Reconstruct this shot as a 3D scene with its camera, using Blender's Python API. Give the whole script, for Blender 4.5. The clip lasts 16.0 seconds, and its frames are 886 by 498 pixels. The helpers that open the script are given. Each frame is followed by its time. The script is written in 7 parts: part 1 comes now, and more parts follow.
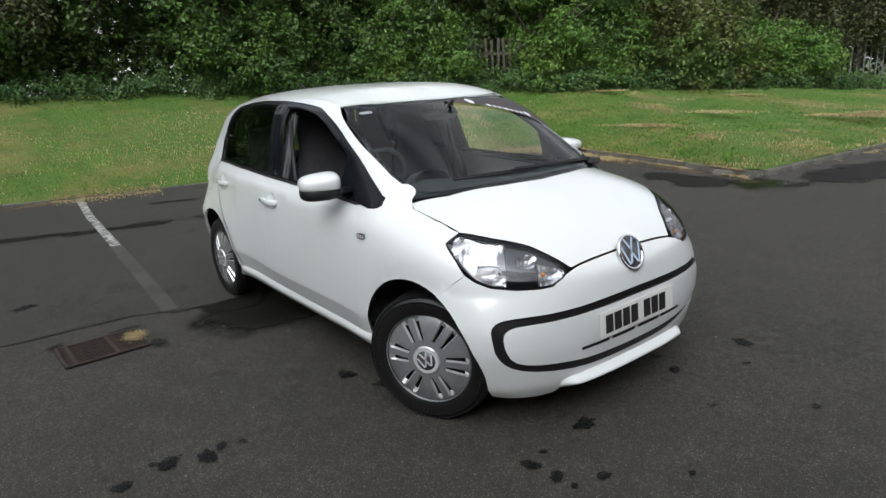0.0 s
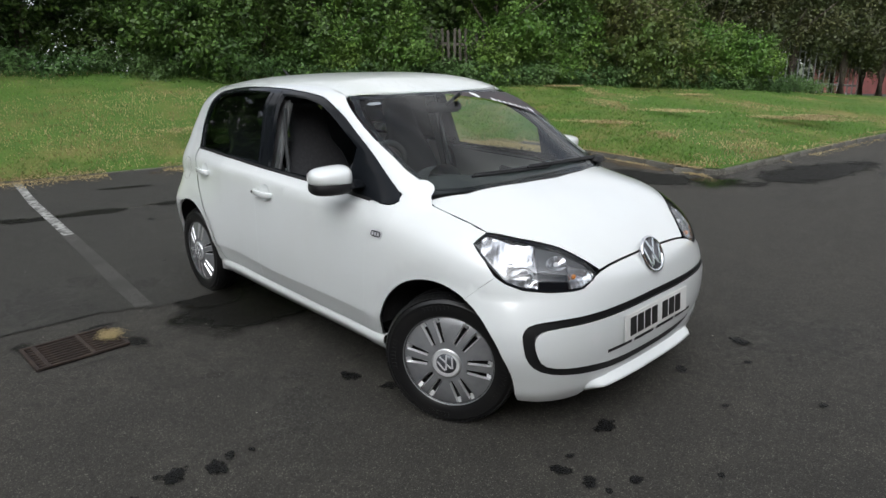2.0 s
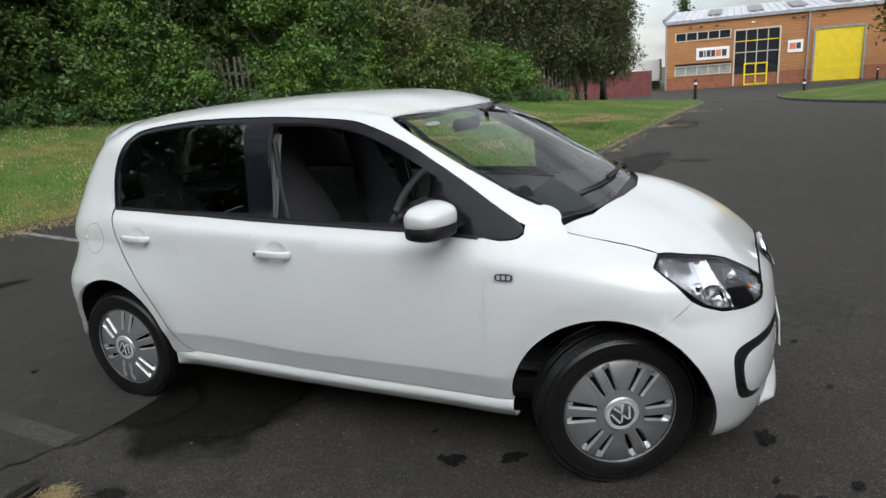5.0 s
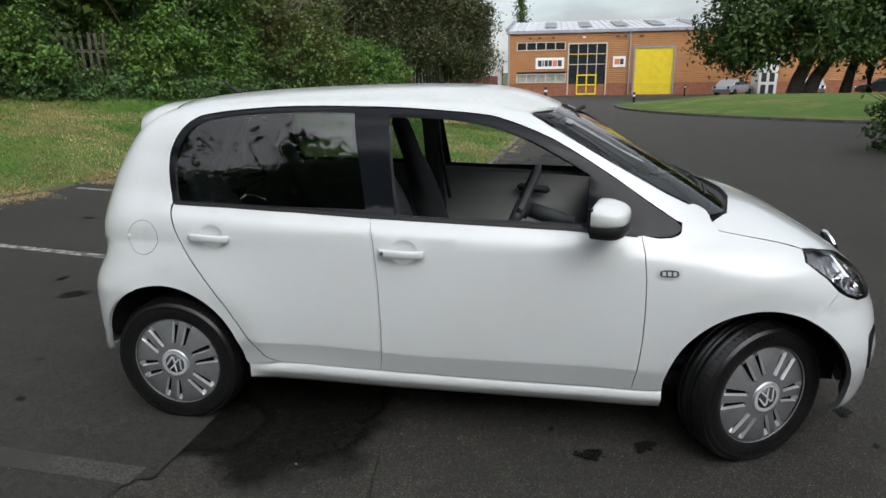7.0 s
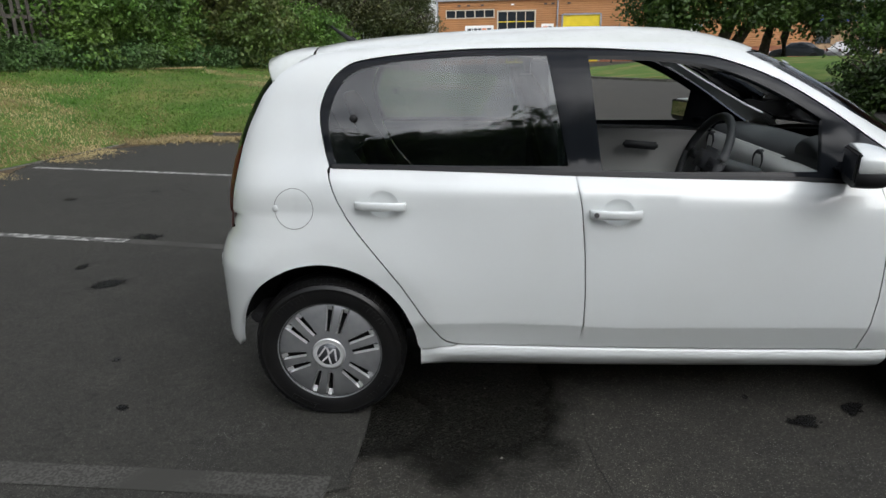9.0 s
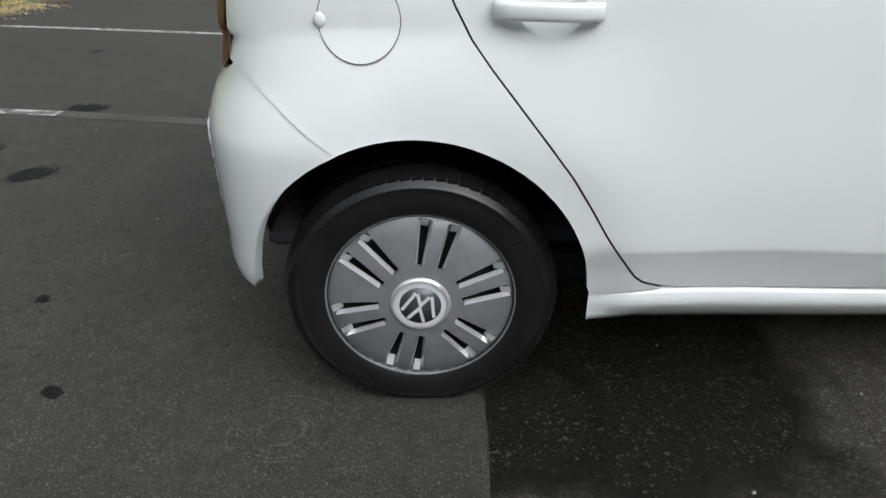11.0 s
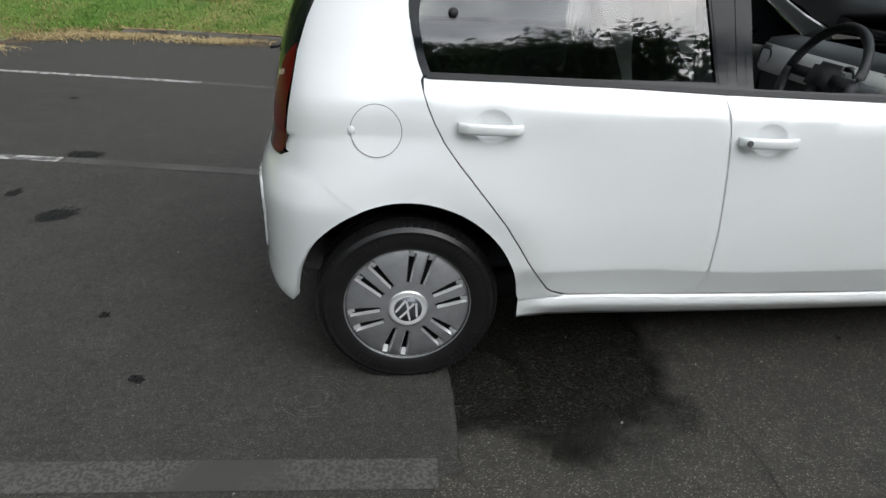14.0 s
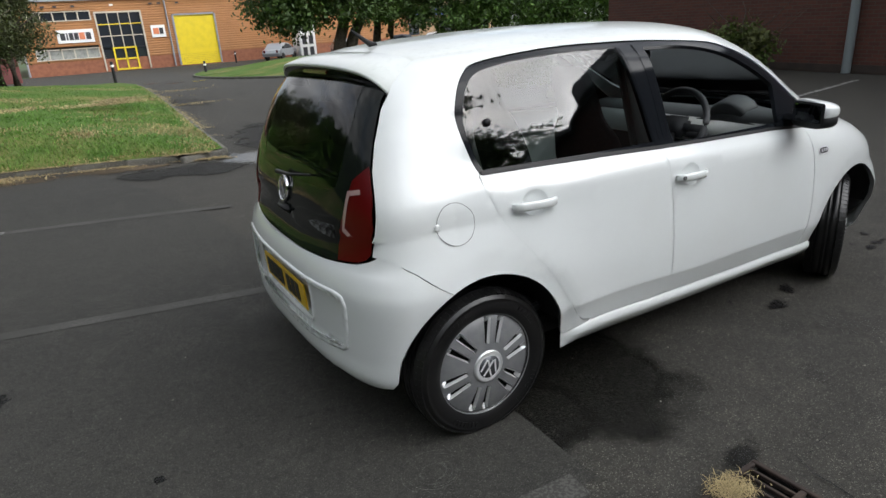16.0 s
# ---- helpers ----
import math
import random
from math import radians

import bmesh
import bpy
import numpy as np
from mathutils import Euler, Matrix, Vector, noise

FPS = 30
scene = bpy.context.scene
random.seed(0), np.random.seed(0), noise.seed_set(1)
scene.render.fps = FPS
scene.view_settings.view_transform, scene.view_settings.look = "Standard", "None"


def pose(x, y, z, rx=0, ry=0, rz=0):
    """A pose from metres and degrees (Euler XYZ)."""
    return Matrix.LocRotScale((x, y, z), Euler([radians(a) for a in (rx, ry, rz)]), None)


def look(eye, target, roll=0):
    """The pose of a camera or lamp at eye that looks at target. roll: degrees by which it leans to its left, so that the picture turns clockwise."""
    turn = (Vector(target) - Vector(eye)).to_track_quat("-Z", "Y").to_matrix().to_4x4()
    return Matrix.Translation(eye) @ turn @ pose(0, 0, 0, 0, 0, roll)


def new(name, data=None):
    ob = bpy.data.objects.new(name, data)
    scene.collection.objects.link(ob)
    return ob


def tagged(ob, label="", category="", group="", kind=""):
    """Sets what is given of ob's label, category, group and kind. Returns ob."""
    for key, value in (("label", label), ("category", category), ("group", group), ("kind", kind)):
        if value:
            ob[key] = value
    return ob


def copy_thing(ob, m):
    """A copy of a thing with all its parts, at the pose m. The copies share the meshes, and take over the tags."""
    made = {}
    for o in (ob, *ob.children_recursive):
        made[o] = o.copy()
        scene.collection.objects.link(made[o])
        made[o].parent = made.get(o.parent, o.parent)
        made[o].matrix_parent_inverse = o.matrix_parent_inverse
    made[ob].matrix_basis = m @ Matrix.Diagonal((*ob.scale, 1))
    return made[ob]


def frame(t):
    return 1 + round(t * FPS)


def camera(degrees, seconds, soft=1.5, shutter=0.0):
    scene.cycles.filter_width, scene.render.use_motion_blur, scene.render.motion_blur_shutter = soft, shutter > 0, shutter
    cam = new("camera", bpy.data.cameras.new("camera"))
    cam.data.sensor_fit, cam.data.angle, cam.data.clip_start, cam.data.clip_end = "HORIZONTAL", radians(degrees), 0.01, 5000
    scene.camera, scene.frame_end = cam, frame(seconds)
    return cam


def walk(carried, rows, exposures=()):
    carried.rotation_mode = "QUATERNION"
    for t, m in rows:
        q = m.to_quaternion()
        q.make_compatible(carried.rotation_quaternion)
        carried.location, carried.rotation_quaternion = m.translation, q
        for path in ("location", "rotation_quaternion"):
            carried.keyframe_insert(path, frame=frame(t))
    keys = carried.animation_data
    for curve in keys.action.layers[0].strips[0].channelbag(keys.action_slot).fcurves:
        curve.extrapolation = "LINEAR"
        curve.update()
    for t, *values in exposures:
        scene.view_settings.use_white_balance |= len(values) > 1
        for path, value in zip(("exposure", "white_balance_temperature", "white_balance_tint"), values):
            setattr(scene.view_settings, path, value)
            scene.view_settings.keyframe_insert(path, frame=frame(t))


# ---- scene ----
from mathutils.geometry import delaunay_2d_cdt

cam = camera(70.8, 16.0)
PATH = [
    (0, (3.242, -2.192, 1.431), (1.71, -1.017, 0.908), -3.1),
    (0.5, (3.228, -2.173, 1.426), (1.664, -1.043, 0.897), -2.6),
    (1, (3.168, -2.222, 1.445), (1.663, -1.02, 0.908), -2.3),
    (1.5, (3.072, -2.311, 1.461), (1.652, -0.996, 0.956), -1.4),
    (2, (2.948, -2.385, 1.456), (1.545, -1.075, 0.896), -0.9),
    (2.5, (2.736, -2.418, 1.453), (1.321, -1.099, 0.947), -2.9),
    (3, (2.546, -2.479, 1.446), (1.263, -1.046, 0.896), -0.5),
    (3.5, (2.312, -2.632, 1.465), (1.191, -1.082, 0.882), -2.1),
    (4, (2.079, -2.699, 1.454), (1.011, -1.113, 0.869), -1.3),
    (4.2, (1.971, -2.712, 1.442), (0.943, -1.082, 0.904), -2.7),
    (6.3, (0.795, -2.958, 1.45), (0.315, -1.101, 0.883), -0.2),
    (6.5, (0.677, -2.986, 1.452), (0.251, -1.113, 0.894), -0.7),
    (7, (0.389, -3.079, 1.487), (0.062, -1.183, 0.941), -0.9),
    (7.5, (0.128, -3.067, 1.451), (-0.093, -1.149, 0.928), -0.9),
    (8, (-0.152, -3.03, 1.433), (-0.343, -1.12, 0.874), -0.9),
    (8.5, (-0.431, -3.035, 1.437), (-0.507, -1.123, 0.854), -1.4),
    (9, (-0.662, -2.907, 1.391), (-0.757, -1.013, 0.757), -1.4),
    (9.5, (-0.861, -2.676, 1.295), (-0.925, -0.809, 0.581), -3.5),
    (9.8, (-0.979, -2.548, 1.232), (-0.993, -0.709, 0.444), -1.5),
    (10, (-1.035, -2.445, 1.212), (-1.05, -0.594, 0.455), -1.9),
    (11.7, (-1.172, -1.70, 0.912), (-1.17, -0.035, -0.18), 0.4),
    (12.3, (-1.176, -1.753, 0.94), (-1.173, -0.077, -0.152), 0.7),
    (12.5, (-1.17, -1.804, 0.966), (-1.167, -0.126, -0.122), 0.5),
    (13, (-1.175, -1.981, 1.073), (-1.179, -0.247, 0.077), -0.9),
    (13.5, (-1.211, -2.296, 1.197), (-1.139, -0.566, 0.196), 1.8),
    (14, (-1.296, -2.474, 1.316), (-1.097, -0.695, 0.424), 1.8),
    (14.5, (-1.468, -2.522, 1.385), (-1.065, -0.736, 0.58), 1.0),
    (15, (-1.829, -2.537, 1.355), (-1.095, -0.8, 0.688), 0.6),
    (15.5, (-2.055, -2.58, 1.478), (-1.245, -0.919, 0.711), 1.0),
    (16, (-2.351, -2.47, 1.474), (-1.406, -0.846, 0.79), -3.6),
]
EXPOSURES = [(0.0, 0.57), (2.5, 0.5), (4.0, 0.43), (6.5, 0.36), (8.0, 0.35), (9.0, 0.35), (9.5, 0.46), (10.2, 0.6), (12.3, 1.11), (13.0, 0.99), (13.5, 0.83), (14.0, 0.73), (14.5, 0.54), (15.0, 0.44), (15.5, 0.5), (16.0, 0.6)]
walk(cam, [(t, look(eye, target, roll)) for t, eye, target, roll in PATH], EXPOSURES)

# ---- sky and sun: bright, mostly cloudy ----
world = bpy.data.worlds.new("sky")
scene.world = world
world.use_nodes = True
wn, wl = world.node_tree.nodes, world.node_tree.links
SUN_ELEVATION, SUN_AZIMUTH = 31.0, -54.0
sky = wn.new("ShaderNodeTexSky")
sky.sky_type, sky.sun_disc = "NISHITA", False
sky.sun_elevation, sky.sun_rotation = radians(SUN_ELEVATION), radians(90 - SUN_AZIMUTH)
coord = wn.new("ShaderNodeTexCoord")
stretch = wn.new("ShaderNodeMapping")
stretch.inputs["Scale"].default_value = (1.6, 1.6, 4.5)
cloud = wn.new("ShaderNodeTexNoise")
cloud.inputs["Scale"].default_value, cloud.inputs["Detail"].default_value = 1.5, 4.0
ramp = wn.new("ShaderNodeValToRGB")
ramp.color_ramp.elements[0].position, ramp.color_ramp.elements[1].position = 0.10, 0.55
tint = wn.new("ShaderNodeMix")
tint.data_type = "RGBA"
wl.new(coord.outputs["Generated"], stretch.inputs["Vector"])
wl.new(stretch.outputs["Vector"], cloud.inputs["Vector"])
wl.new(cloud.outputs["Fac"], ramp.inputs["Fac"])
wl.new(ramp.outputs["Color"], tint.inputs["Factor"])
heavy = wn.new("ShaderNodeTexNoise")
heavy.inputs["Scale"].default_value, heavy.inputs["Detail"].default_value = 2.6, 5.0
wl.new(stretch.outputs["Vector"], heavy.inputs["Vector"])
grey = wn.new("ShaderNodeValToRGB")
grey.color_ramp.elements[0].position, grey.color_ramp.elements[0].color = 0.38, (3.77, 3.86, 4.12, 1)
grey.color_ramp.elements[1].position, grey.color_ramp.elements[1].color = 0.66, (8.55, 8.72, 9.0, 1)
wl.new(heavy.outputs["Fac"], grey.inputs["Fac"])
# clouds shine towards the hidden sun and are duller away from it
_el, _az = radians(SUN_ELEVATION), radians(SUN_AZIMUTH)
towards = wn.new("ShaderNodeVectorMath")
towards.operation = "DOT_PRODUCT"
towards.inputs[1].default_value = (math.cos(_el) * math.cos(_az), math.cos(_el) * math.sin(_az), math.sin(_el))
wl.new(coord.outputs["Generated"], towards.inputs[0])
glow = wn.new("ShaderNodeMapRange")
glow.interpolation_type = "SMOOTHSTEP"
for key, value in (("From Min", 0.35), ("From Max", 1.0), ("To Min", 0.72), ("To Max", 3.4)):
    glow.inputs[key].default_value = value
wl.new(towards.outputs["Value"], glow.inputs["Value"])
bright_cloud = wn.new("ShaderNodeVectorMath")
bright_cloud.operation = "SCALE"
wl.new(grey.outputs["Color"], bright_cloud.inputs[0])
wl.new(glow.outputs["Result"], bright_cloud.inputs["Scale"])
wl.new(bright_cloud.outputs["Vector"], tint.inputs["B"])
wl.new(sky.outputs["Color"], tint.inputs["A"])
wl.new(tint.outputs["Result"], wn["Background"].inputs["Color"])
wn["Background"].inputs["Strength"].default_value = 0.13
sun = new("sun", bpy.data.lights.new("sun", "SUN"))
sun.data.energy, sun.data.angle, sun.data.color = 0.75, radians(45), (1.0, 0.982, 0.95)
sun.matrix_world = look((40 * math.cos(_el) * math.cos(_az), 40 * math.cos(_el) * math.sin(_az), 40 * math.sin(_el)), (0, 0, 0))


# ---- materials ----
def material(name, colour, rough=0.6, metal=0.0, coat=0.0, vary=(), bump=(), alpha_random=0.0, spec=0.5, detail=6.0):
    """A Principled surface. vary: (scale, colour, low, high) noise layers; bump: (scale, strength, distance)."""
    m = bpy.data.materials.new(name)
    m.use_nodes = True
    n, l = m.node_tree.nodes, m.node_tree.links
    b = n["Principled BSDF"]
    b.inputs["Base Color"].default_value = (*colour, 1)
    b.inputs["Roughness"].default_value, b.inputs["Metallic"].default_value = rough, metal
    b.inputs["Coat Weight"].default_value, b.inputs["Coat Roughness"].default_value = coat, 0.04
    b.inputs["Specular IOR Level"].default_value = spec
    last = None
    co = n.new("ShaderNodeTexCoord")
    for scale, other, low, high in vary:
        t = n.new("ShaderNodeTexNoise")
        t.inputs["Scale"].default_value, t.inputs["Detail"].default_value = scale, detail
        l.new(co.outputs["Object"], t.inputs["Vector"])
        r = n.new("ShaderNodeMapRange")
        r.inputs["From Min"].default_value, r.inputs["From Max"].default_value = low, high
        l.new(t.outputs["Fac"], r.inputs["Value"])
        mix = n.new("ShaderNodeMix")
        mix.data_type = "RGBA"
        mix.inputs["B"].default_value = (*other, 1)
        if last:
            l.new(last, mix.inputs["A"])
        else:
            mix.inputs["A"].default_value = (*colour, 1)
        l.new(r.outputs["Result"], mix.inputs["Factor"])
        last = mix.outputs["Result"]
    if alpha_random:
        info = n.new("ShaderNodeNewGeometry")
        hsv = n.new("ShaderNodeHueSaturation")
        r = n.new("ShaderNodeMapRange")
        r.inputs["To Min"].default_value, r.inputs["To Max"].default_value = 1 - alpha_random, 1 + alpha_random
        l.new(info.outputs["Random Per Island"], r.inputs["Value"])
        l.new(r.outputs["Result"], hsv.inputs["Value"])
        if last:
            l.new(last, hsv.inputs["Color"])
        else:
            hsv.inputs["Color"].default_value = (*colour, 1)
        last = hsv.outputs["Color"]
    if last:
        l.new(last, b.inputs["Base Color"])
    prev = None
    for scale, strength, distance in bump:
        t = n.new("ShaderNodeTexNoise")
        t.inputs["Scale"].default_value, t.inputs["Detail"].default_value = scale, 4.0
        l.new(co.outputs["Object"], t.inputs["Vector"])
        k = n.new("ShaderNodeBump")
        k.inputs["Strength"].default_value, k.inputs["Distance"].default_value = strength, distance
        l.new(t.outputs["Fac"], k.inputs["Height"])
        if prev:
            l.new(prev, k.inputs["Normal"])
        prev = k.outputs["Normal"]
    if prev:
        l.new(prev, b.inputs["Normal"])
    return m


def glass(name, colour, gloss=0.02, ior=1.62):
    """Thin glass: clear with its tint, and a mirror sheen that grows at grazing angles."""
    m = bpy.data.materials.new(name)
    m.use_nodes = True
    n, l = m.node_tree.nodes, m.node_tree.links
    n.remove(n["Principled BSDF"])
    clear, shine, mix, fres = n.new("ShaderNodeBsdfTransparent"), n.new("ShaderNodeBsdfGlossy"), n.new("ShaderNodeMixShader"), n.new("ShaderNodeFresnel")
    clear.inputs["Color"].default_value = (*colour, 1)
    shine.inputs["Roughness"].default_value = gloss
    fres.inputs["IOR"].default_value = ior
    l.new(fres.outputs["Fac"], mix.inputs["Fac"])
    l.new(clear.outputs["BSDF"], mix.inputs[1])
    l.new(shine.outputs["BSDF"], mix.inputs[2])
    l.new(mix.outputs["Shader"], n["Material Output"].inputs["Surface"])
    return m


def leaf(name, colour, other, value=0.35):
    """Leaf surface: each leaf its own shade, with light passing through."""
    m = material(name, colour, 0.5, vary=[(0.9, other, 0.4, 0.62)], alpha_random=value, spec=0.35)
    n, l = m.node_tree.nodes, m.node_tree.links
    b = n["Principled BSDF"]
    through_leaf, mix = n.new("ShaderNodeBsdfTranslucent"), n.new("ShaderNodeMixShader")
    mix.inputs["Fac"].default_value = 0.25
    l.new(b.inputs["Base Color"].links[0].from_socket, through_leaf.inputs["Color"])
    l.new(b.outputs["BSDF"], mix.inputs[1])
    l.new(through_leaf.outputs["BSDF"], mix.inputs[2])
    l.new(mix.outputs["Shader"], n["Material Output"].inputs["Surface"])
    return m


PAINT = material("white_paint", (0.735, 0.765, 0.762), 0.28, coat=1.0, vary=[(3.0, (0.715, 0.74, 0.73), 0.45, 0.75)], bump=[(260.0, 0.02, 0.001)])
# dust blotches, plus white dimmed in its colour to offset the bright overhead sky
ROOF_PAINT = material("dusty_shaded_white_paint", (0.70, 0.73, 0.71), 0.32, coat=0.8, vary=[(3.5, (0.62, 0.65, 0.61), 0.40, 0.70), (40.0, (0.62, 0.65, 0.62), 0.52, 0.74)])
BLACK_TRIM = material("black_trim", (0.009, 0.0105, 0.013), 0.10, spec=0.18)
HATCH_BLACK = material("hatch_black", (0.008, 0.010, 0.009), 0.07, spec=0.25)
BLACK_PLASTIC = material("black_plastic", (0.013, 0.013, 0.014), 0.5, spec=0.3, bump=[(400.0, 0.15, 0.001)])
RUBBER = material("tyre_rubber", (0.0085, 0.0085, 0.009), 0.32, spec=0.42, vary=[(9.0, (0.014, 0.0135, 0.013), 0.45, 0.7)], bump=[(120.0, 0.2, 0.001)])
GAP_DARK = material("seal_dark", (0.09, 0.09, 0.092), 0.8)
CHROME = material("chrome", (0.85, 0.86, 0.88), 0.08, metal=1.0)
SILVER = material("wheel_silver", (0.36, 0.37, 0.38), 0.36, metal=0.6, coat=0.2, vary=[(25.0, (0.31, 0.32, 0.33), 0.4, 0.7)])
BRIGHT_EDGE = material("machined_silver", (0.80, 0.81, 0.82), 0.30, metal=0.7)
BADGE_SILVER = material("badge_silver", (0.74, 0.75, 0.77), 0.3, metal=0.4)
EMBLEM_GREY = material("emblem_grey", (0.085, 0.09, 0.10), 0.35, metal=0.4)
SEAT_CLOTH = material("seat_cloth", (0.040, 0.041, 0.045), 0.9, vary=[(60.0, (0.05, 0.05, 0.055), 0.45, 0.65)], bump=[(500.0, 0.3, 0.001)])
DASH = material("dash_plastic", (0.045, 0.048, 0.052), 0.6, bump=[(350.0, 0.2, 0.001)])
DASH_LIGHT = material("dash_light_panel", (0.68, 0.69, 0.68), 0.5)
CARD = material("door_card_grey", (0.62, 0.63, 0.63), 0.7, bump=[(300.0, 0.2, 0.001)])
LINER = material("pillar_trim", (0.20, 0.205, 0.21), 0.75)
HEADLINER = material("headliner", (0.55, 0.55, 0.53), 0.9)
UNDER = material("underbody_dark", (0.011, 0.011, 0.0115), 0.85, bump=[(40.0, 0.4, 0.01)])
CLEAR = glass("clear_glass", (0.82, 0.90, 0.87), ior=1.46)
TINTED = glass("tinted_glass", (0.38, 0.46, 0.455), ior=1.92)
MIRROR_DARK = material("mirror_glass", (0.20, 0.21, 0.23), 0.03, metal=1.0)
DARK_GLASS = glass("tailgate_glass", (0.16, 0.18, 0.18), ior=1.6)
LENS = glass("lamp_lens", (0.95, 0.96, 0.97))
RED_LENS = material("red_lens", (0.085, 0.001, 0.002), 0.30, coat=0.05, spec=0.25)
RED_LIGHT = material("pale_light_guide", (0.40, 0.27, 0.26), 0.2, coat=1.0)
AMBER = material("amber_bulb", (0.75, 0.25, 0.04), 0.2, coat=0.5)
PLATE_WHITE = material("plate_white", (0.72, 0.72, 0.70), 0.4)
PLATE_YELLOW = material("plate_yellow", (0.72, 0.46, 0.03), 0.4)
INK = material("plate_black", (0.015, 0.015, 0.015), 0.5)
STICKER = material("sticker_white", (0.75, 0.76, 0.76), 0.5)


# ---- building helpers ----
def empty(name, place=(0, 0, 0), rz=0.0):
    ob = new(name)
    ob.empty_display_size = 0.3
    ob.location, ob.rotation_euler = place, (0, 0, radians(rz))
    return ob


def part(name, bm, mat, parent=None, label="", smooth=False):
    """Links a bmesh as ONE mesh object, under a thing or a part."""
    me = bpy.data.meshes.new(name)
    bmesh.ops.recalc_face_normals(bm, faces=bm.faces) if smooth is not None else None
    bm.to_mesh(me)
    bm.free()
    for poly in me.polygons:
        poly.use_smooth = bool(smooth)
    if mat:
        me.materials.append(mat)
    ob = new(name, me)
    if parent:
        ob.parent = parent
    if label:
        tagged(ob, label)
    return ob


def raw(name, verts, faces, mat, parent=None, label="", smooth=False):
    """Links lists of corners and faces as one mesh object."""
    me = bpy.data.meshes.new(name)
    me.from_pydata([tuple(v) for v in verts], [], [tuple(f) for f in faces])
    for poly in me.polygons:
        poly.use_smooth = smooth
    me.materials.append(mat)
    ob = new(name, me)
    if parent:
        ob.parent = parent
    if label:
        tagged(ob, label)
    return ob


def box(bm, size, m=None, bevel=0.0, segments=2):
    """Adds a box of that size to bm, its middle at the pose m, with rounded edges."""
    made = bmesh.ops.create_cube(bm, size=1.0, matrix=(m or Matrix()) @ Matrix.Diagonal((*size, 1)))
    if bevel:
        edges = {e for v in made["verts"] for e in v.link_edges}
        bmesh.ops.bevel(bm, geom=list(edges), offset=bevel, segments=segments, affect="EDGES", clamp_overlap=True)
    return bm


def boxed(size, m=None, bevel=0.0, segments=2):
    return box(bmesh.new(), size, m, bevel, segments)


def rod(bm, a, b, r, r2=None, segments=10):
    """Adds a round bar from a to b."""
    a, b = Vector(a), Vector(b)
    m = Matrix.Translation((a + b) / 2) @ (b - a).to_track_quat("Z", "Y").to_matrix().to_4x4()
    bmesh.ops.create_cone(bm, cap_ends=True, segments=segments, radius1=r, radius2=r if r2 is None else r2, depth=(b - a).length, matrix=m)
    return bm


def tube(bm, points, radii, segments=8):
    """Adds a bent, tapering round bar along points."""
    rings = []
    for i, p in enumerate(points):
        p = Vector(p)
        d = (Vector(points[min(i + 1, len(points) - 1)]) - Vector(points[max(i - 1, 0)])).normalized()
        q = d.to_track_quat("Z", "Y")
        r = radii[i] if hasattr(radii, "__len__") else radii
        rings.append([bm.verts.new(p + q @ Vector((r * math.cos(a), r * math.sin(a), 0))) for a in (math.tau * k / segments for k in range(segments))])
    for u, v in zip(rings, rings[1:]):
        for k in range(segments):
            bm.faces.new((u[k], u[(k + 1) % segments], v[(k + 1) % segments], v[k]))
    bm.faces.new(rings[0][::-1])
    bm.faces.new(rings[-1])
    return bm


def lathe(profile, axis="Y", segments=48, closed=False):
    """A turned shape from (radius, along) pairs round the axis."""
    bm = bmesh.new()
    rings = []
    for r, h in profile:
        ring = []
        for k in range(segments):
            a = math.tau * k / segments
            c = (r * math.cos(a), h, r * math.sin(a)) if axis == "Y" else (r * math.cos(a), r * math.sin(a), h) if axis == "Z" else (h, r * math.cos(a), r * math.sin(a))
            ring.append(bm.verts.new(c))
        rings.append(ring)
    pairs = list(zip(rings, rings[1:])) + ([(rings[-1], rings[0])] if closed else [])
    for u, v in pairs:
        for k in range(segments):
            bm.faces.new((u[k], u[(k + 1) % segments], v[(k + 1) % segments], v[k]))
    return bm


def inside(p, poly):
    """Whether a flat point lies within a flat outline."""
    x, y = p
    hit = False
    for (x1, y1), (x2, y2) in zip(poly, poly[1:] + poly[:1]):
        if (y1 > y) != (y2 > y) and x < (x2 - x1) * (y - y1) / (y2 - y1) + x1:
            hit = not hit
    return hit


def rounded(points, step, passes=0):
    """The outline with points every step or so, its corners cut off passes times."""
    for _ in range(passes):
        cut = []
        for (x1, y1), (x2, y2) in zip(points, points[1:] + points[:1]):
            cut += [(0.75 * x1 + 0.25 * x2, 0.75 * y1 + 0.25 * y2), (0.25 * x1 + 0.75 * x2, 0.25 * y1 + 0.75 * y2)]
        points = cut
    out = []
    for (x1, y1), (x2, y2) in zip(points, points[1:] + points[:1]):
        n = max(1, int(math.hypot(x2 - x1, y2 - y1) / step + 0.5))
        out += [(x1 + (x2 - x1) * k / n, y1 + (y2 - y1) * k / n) for k in range(n)]
    return out


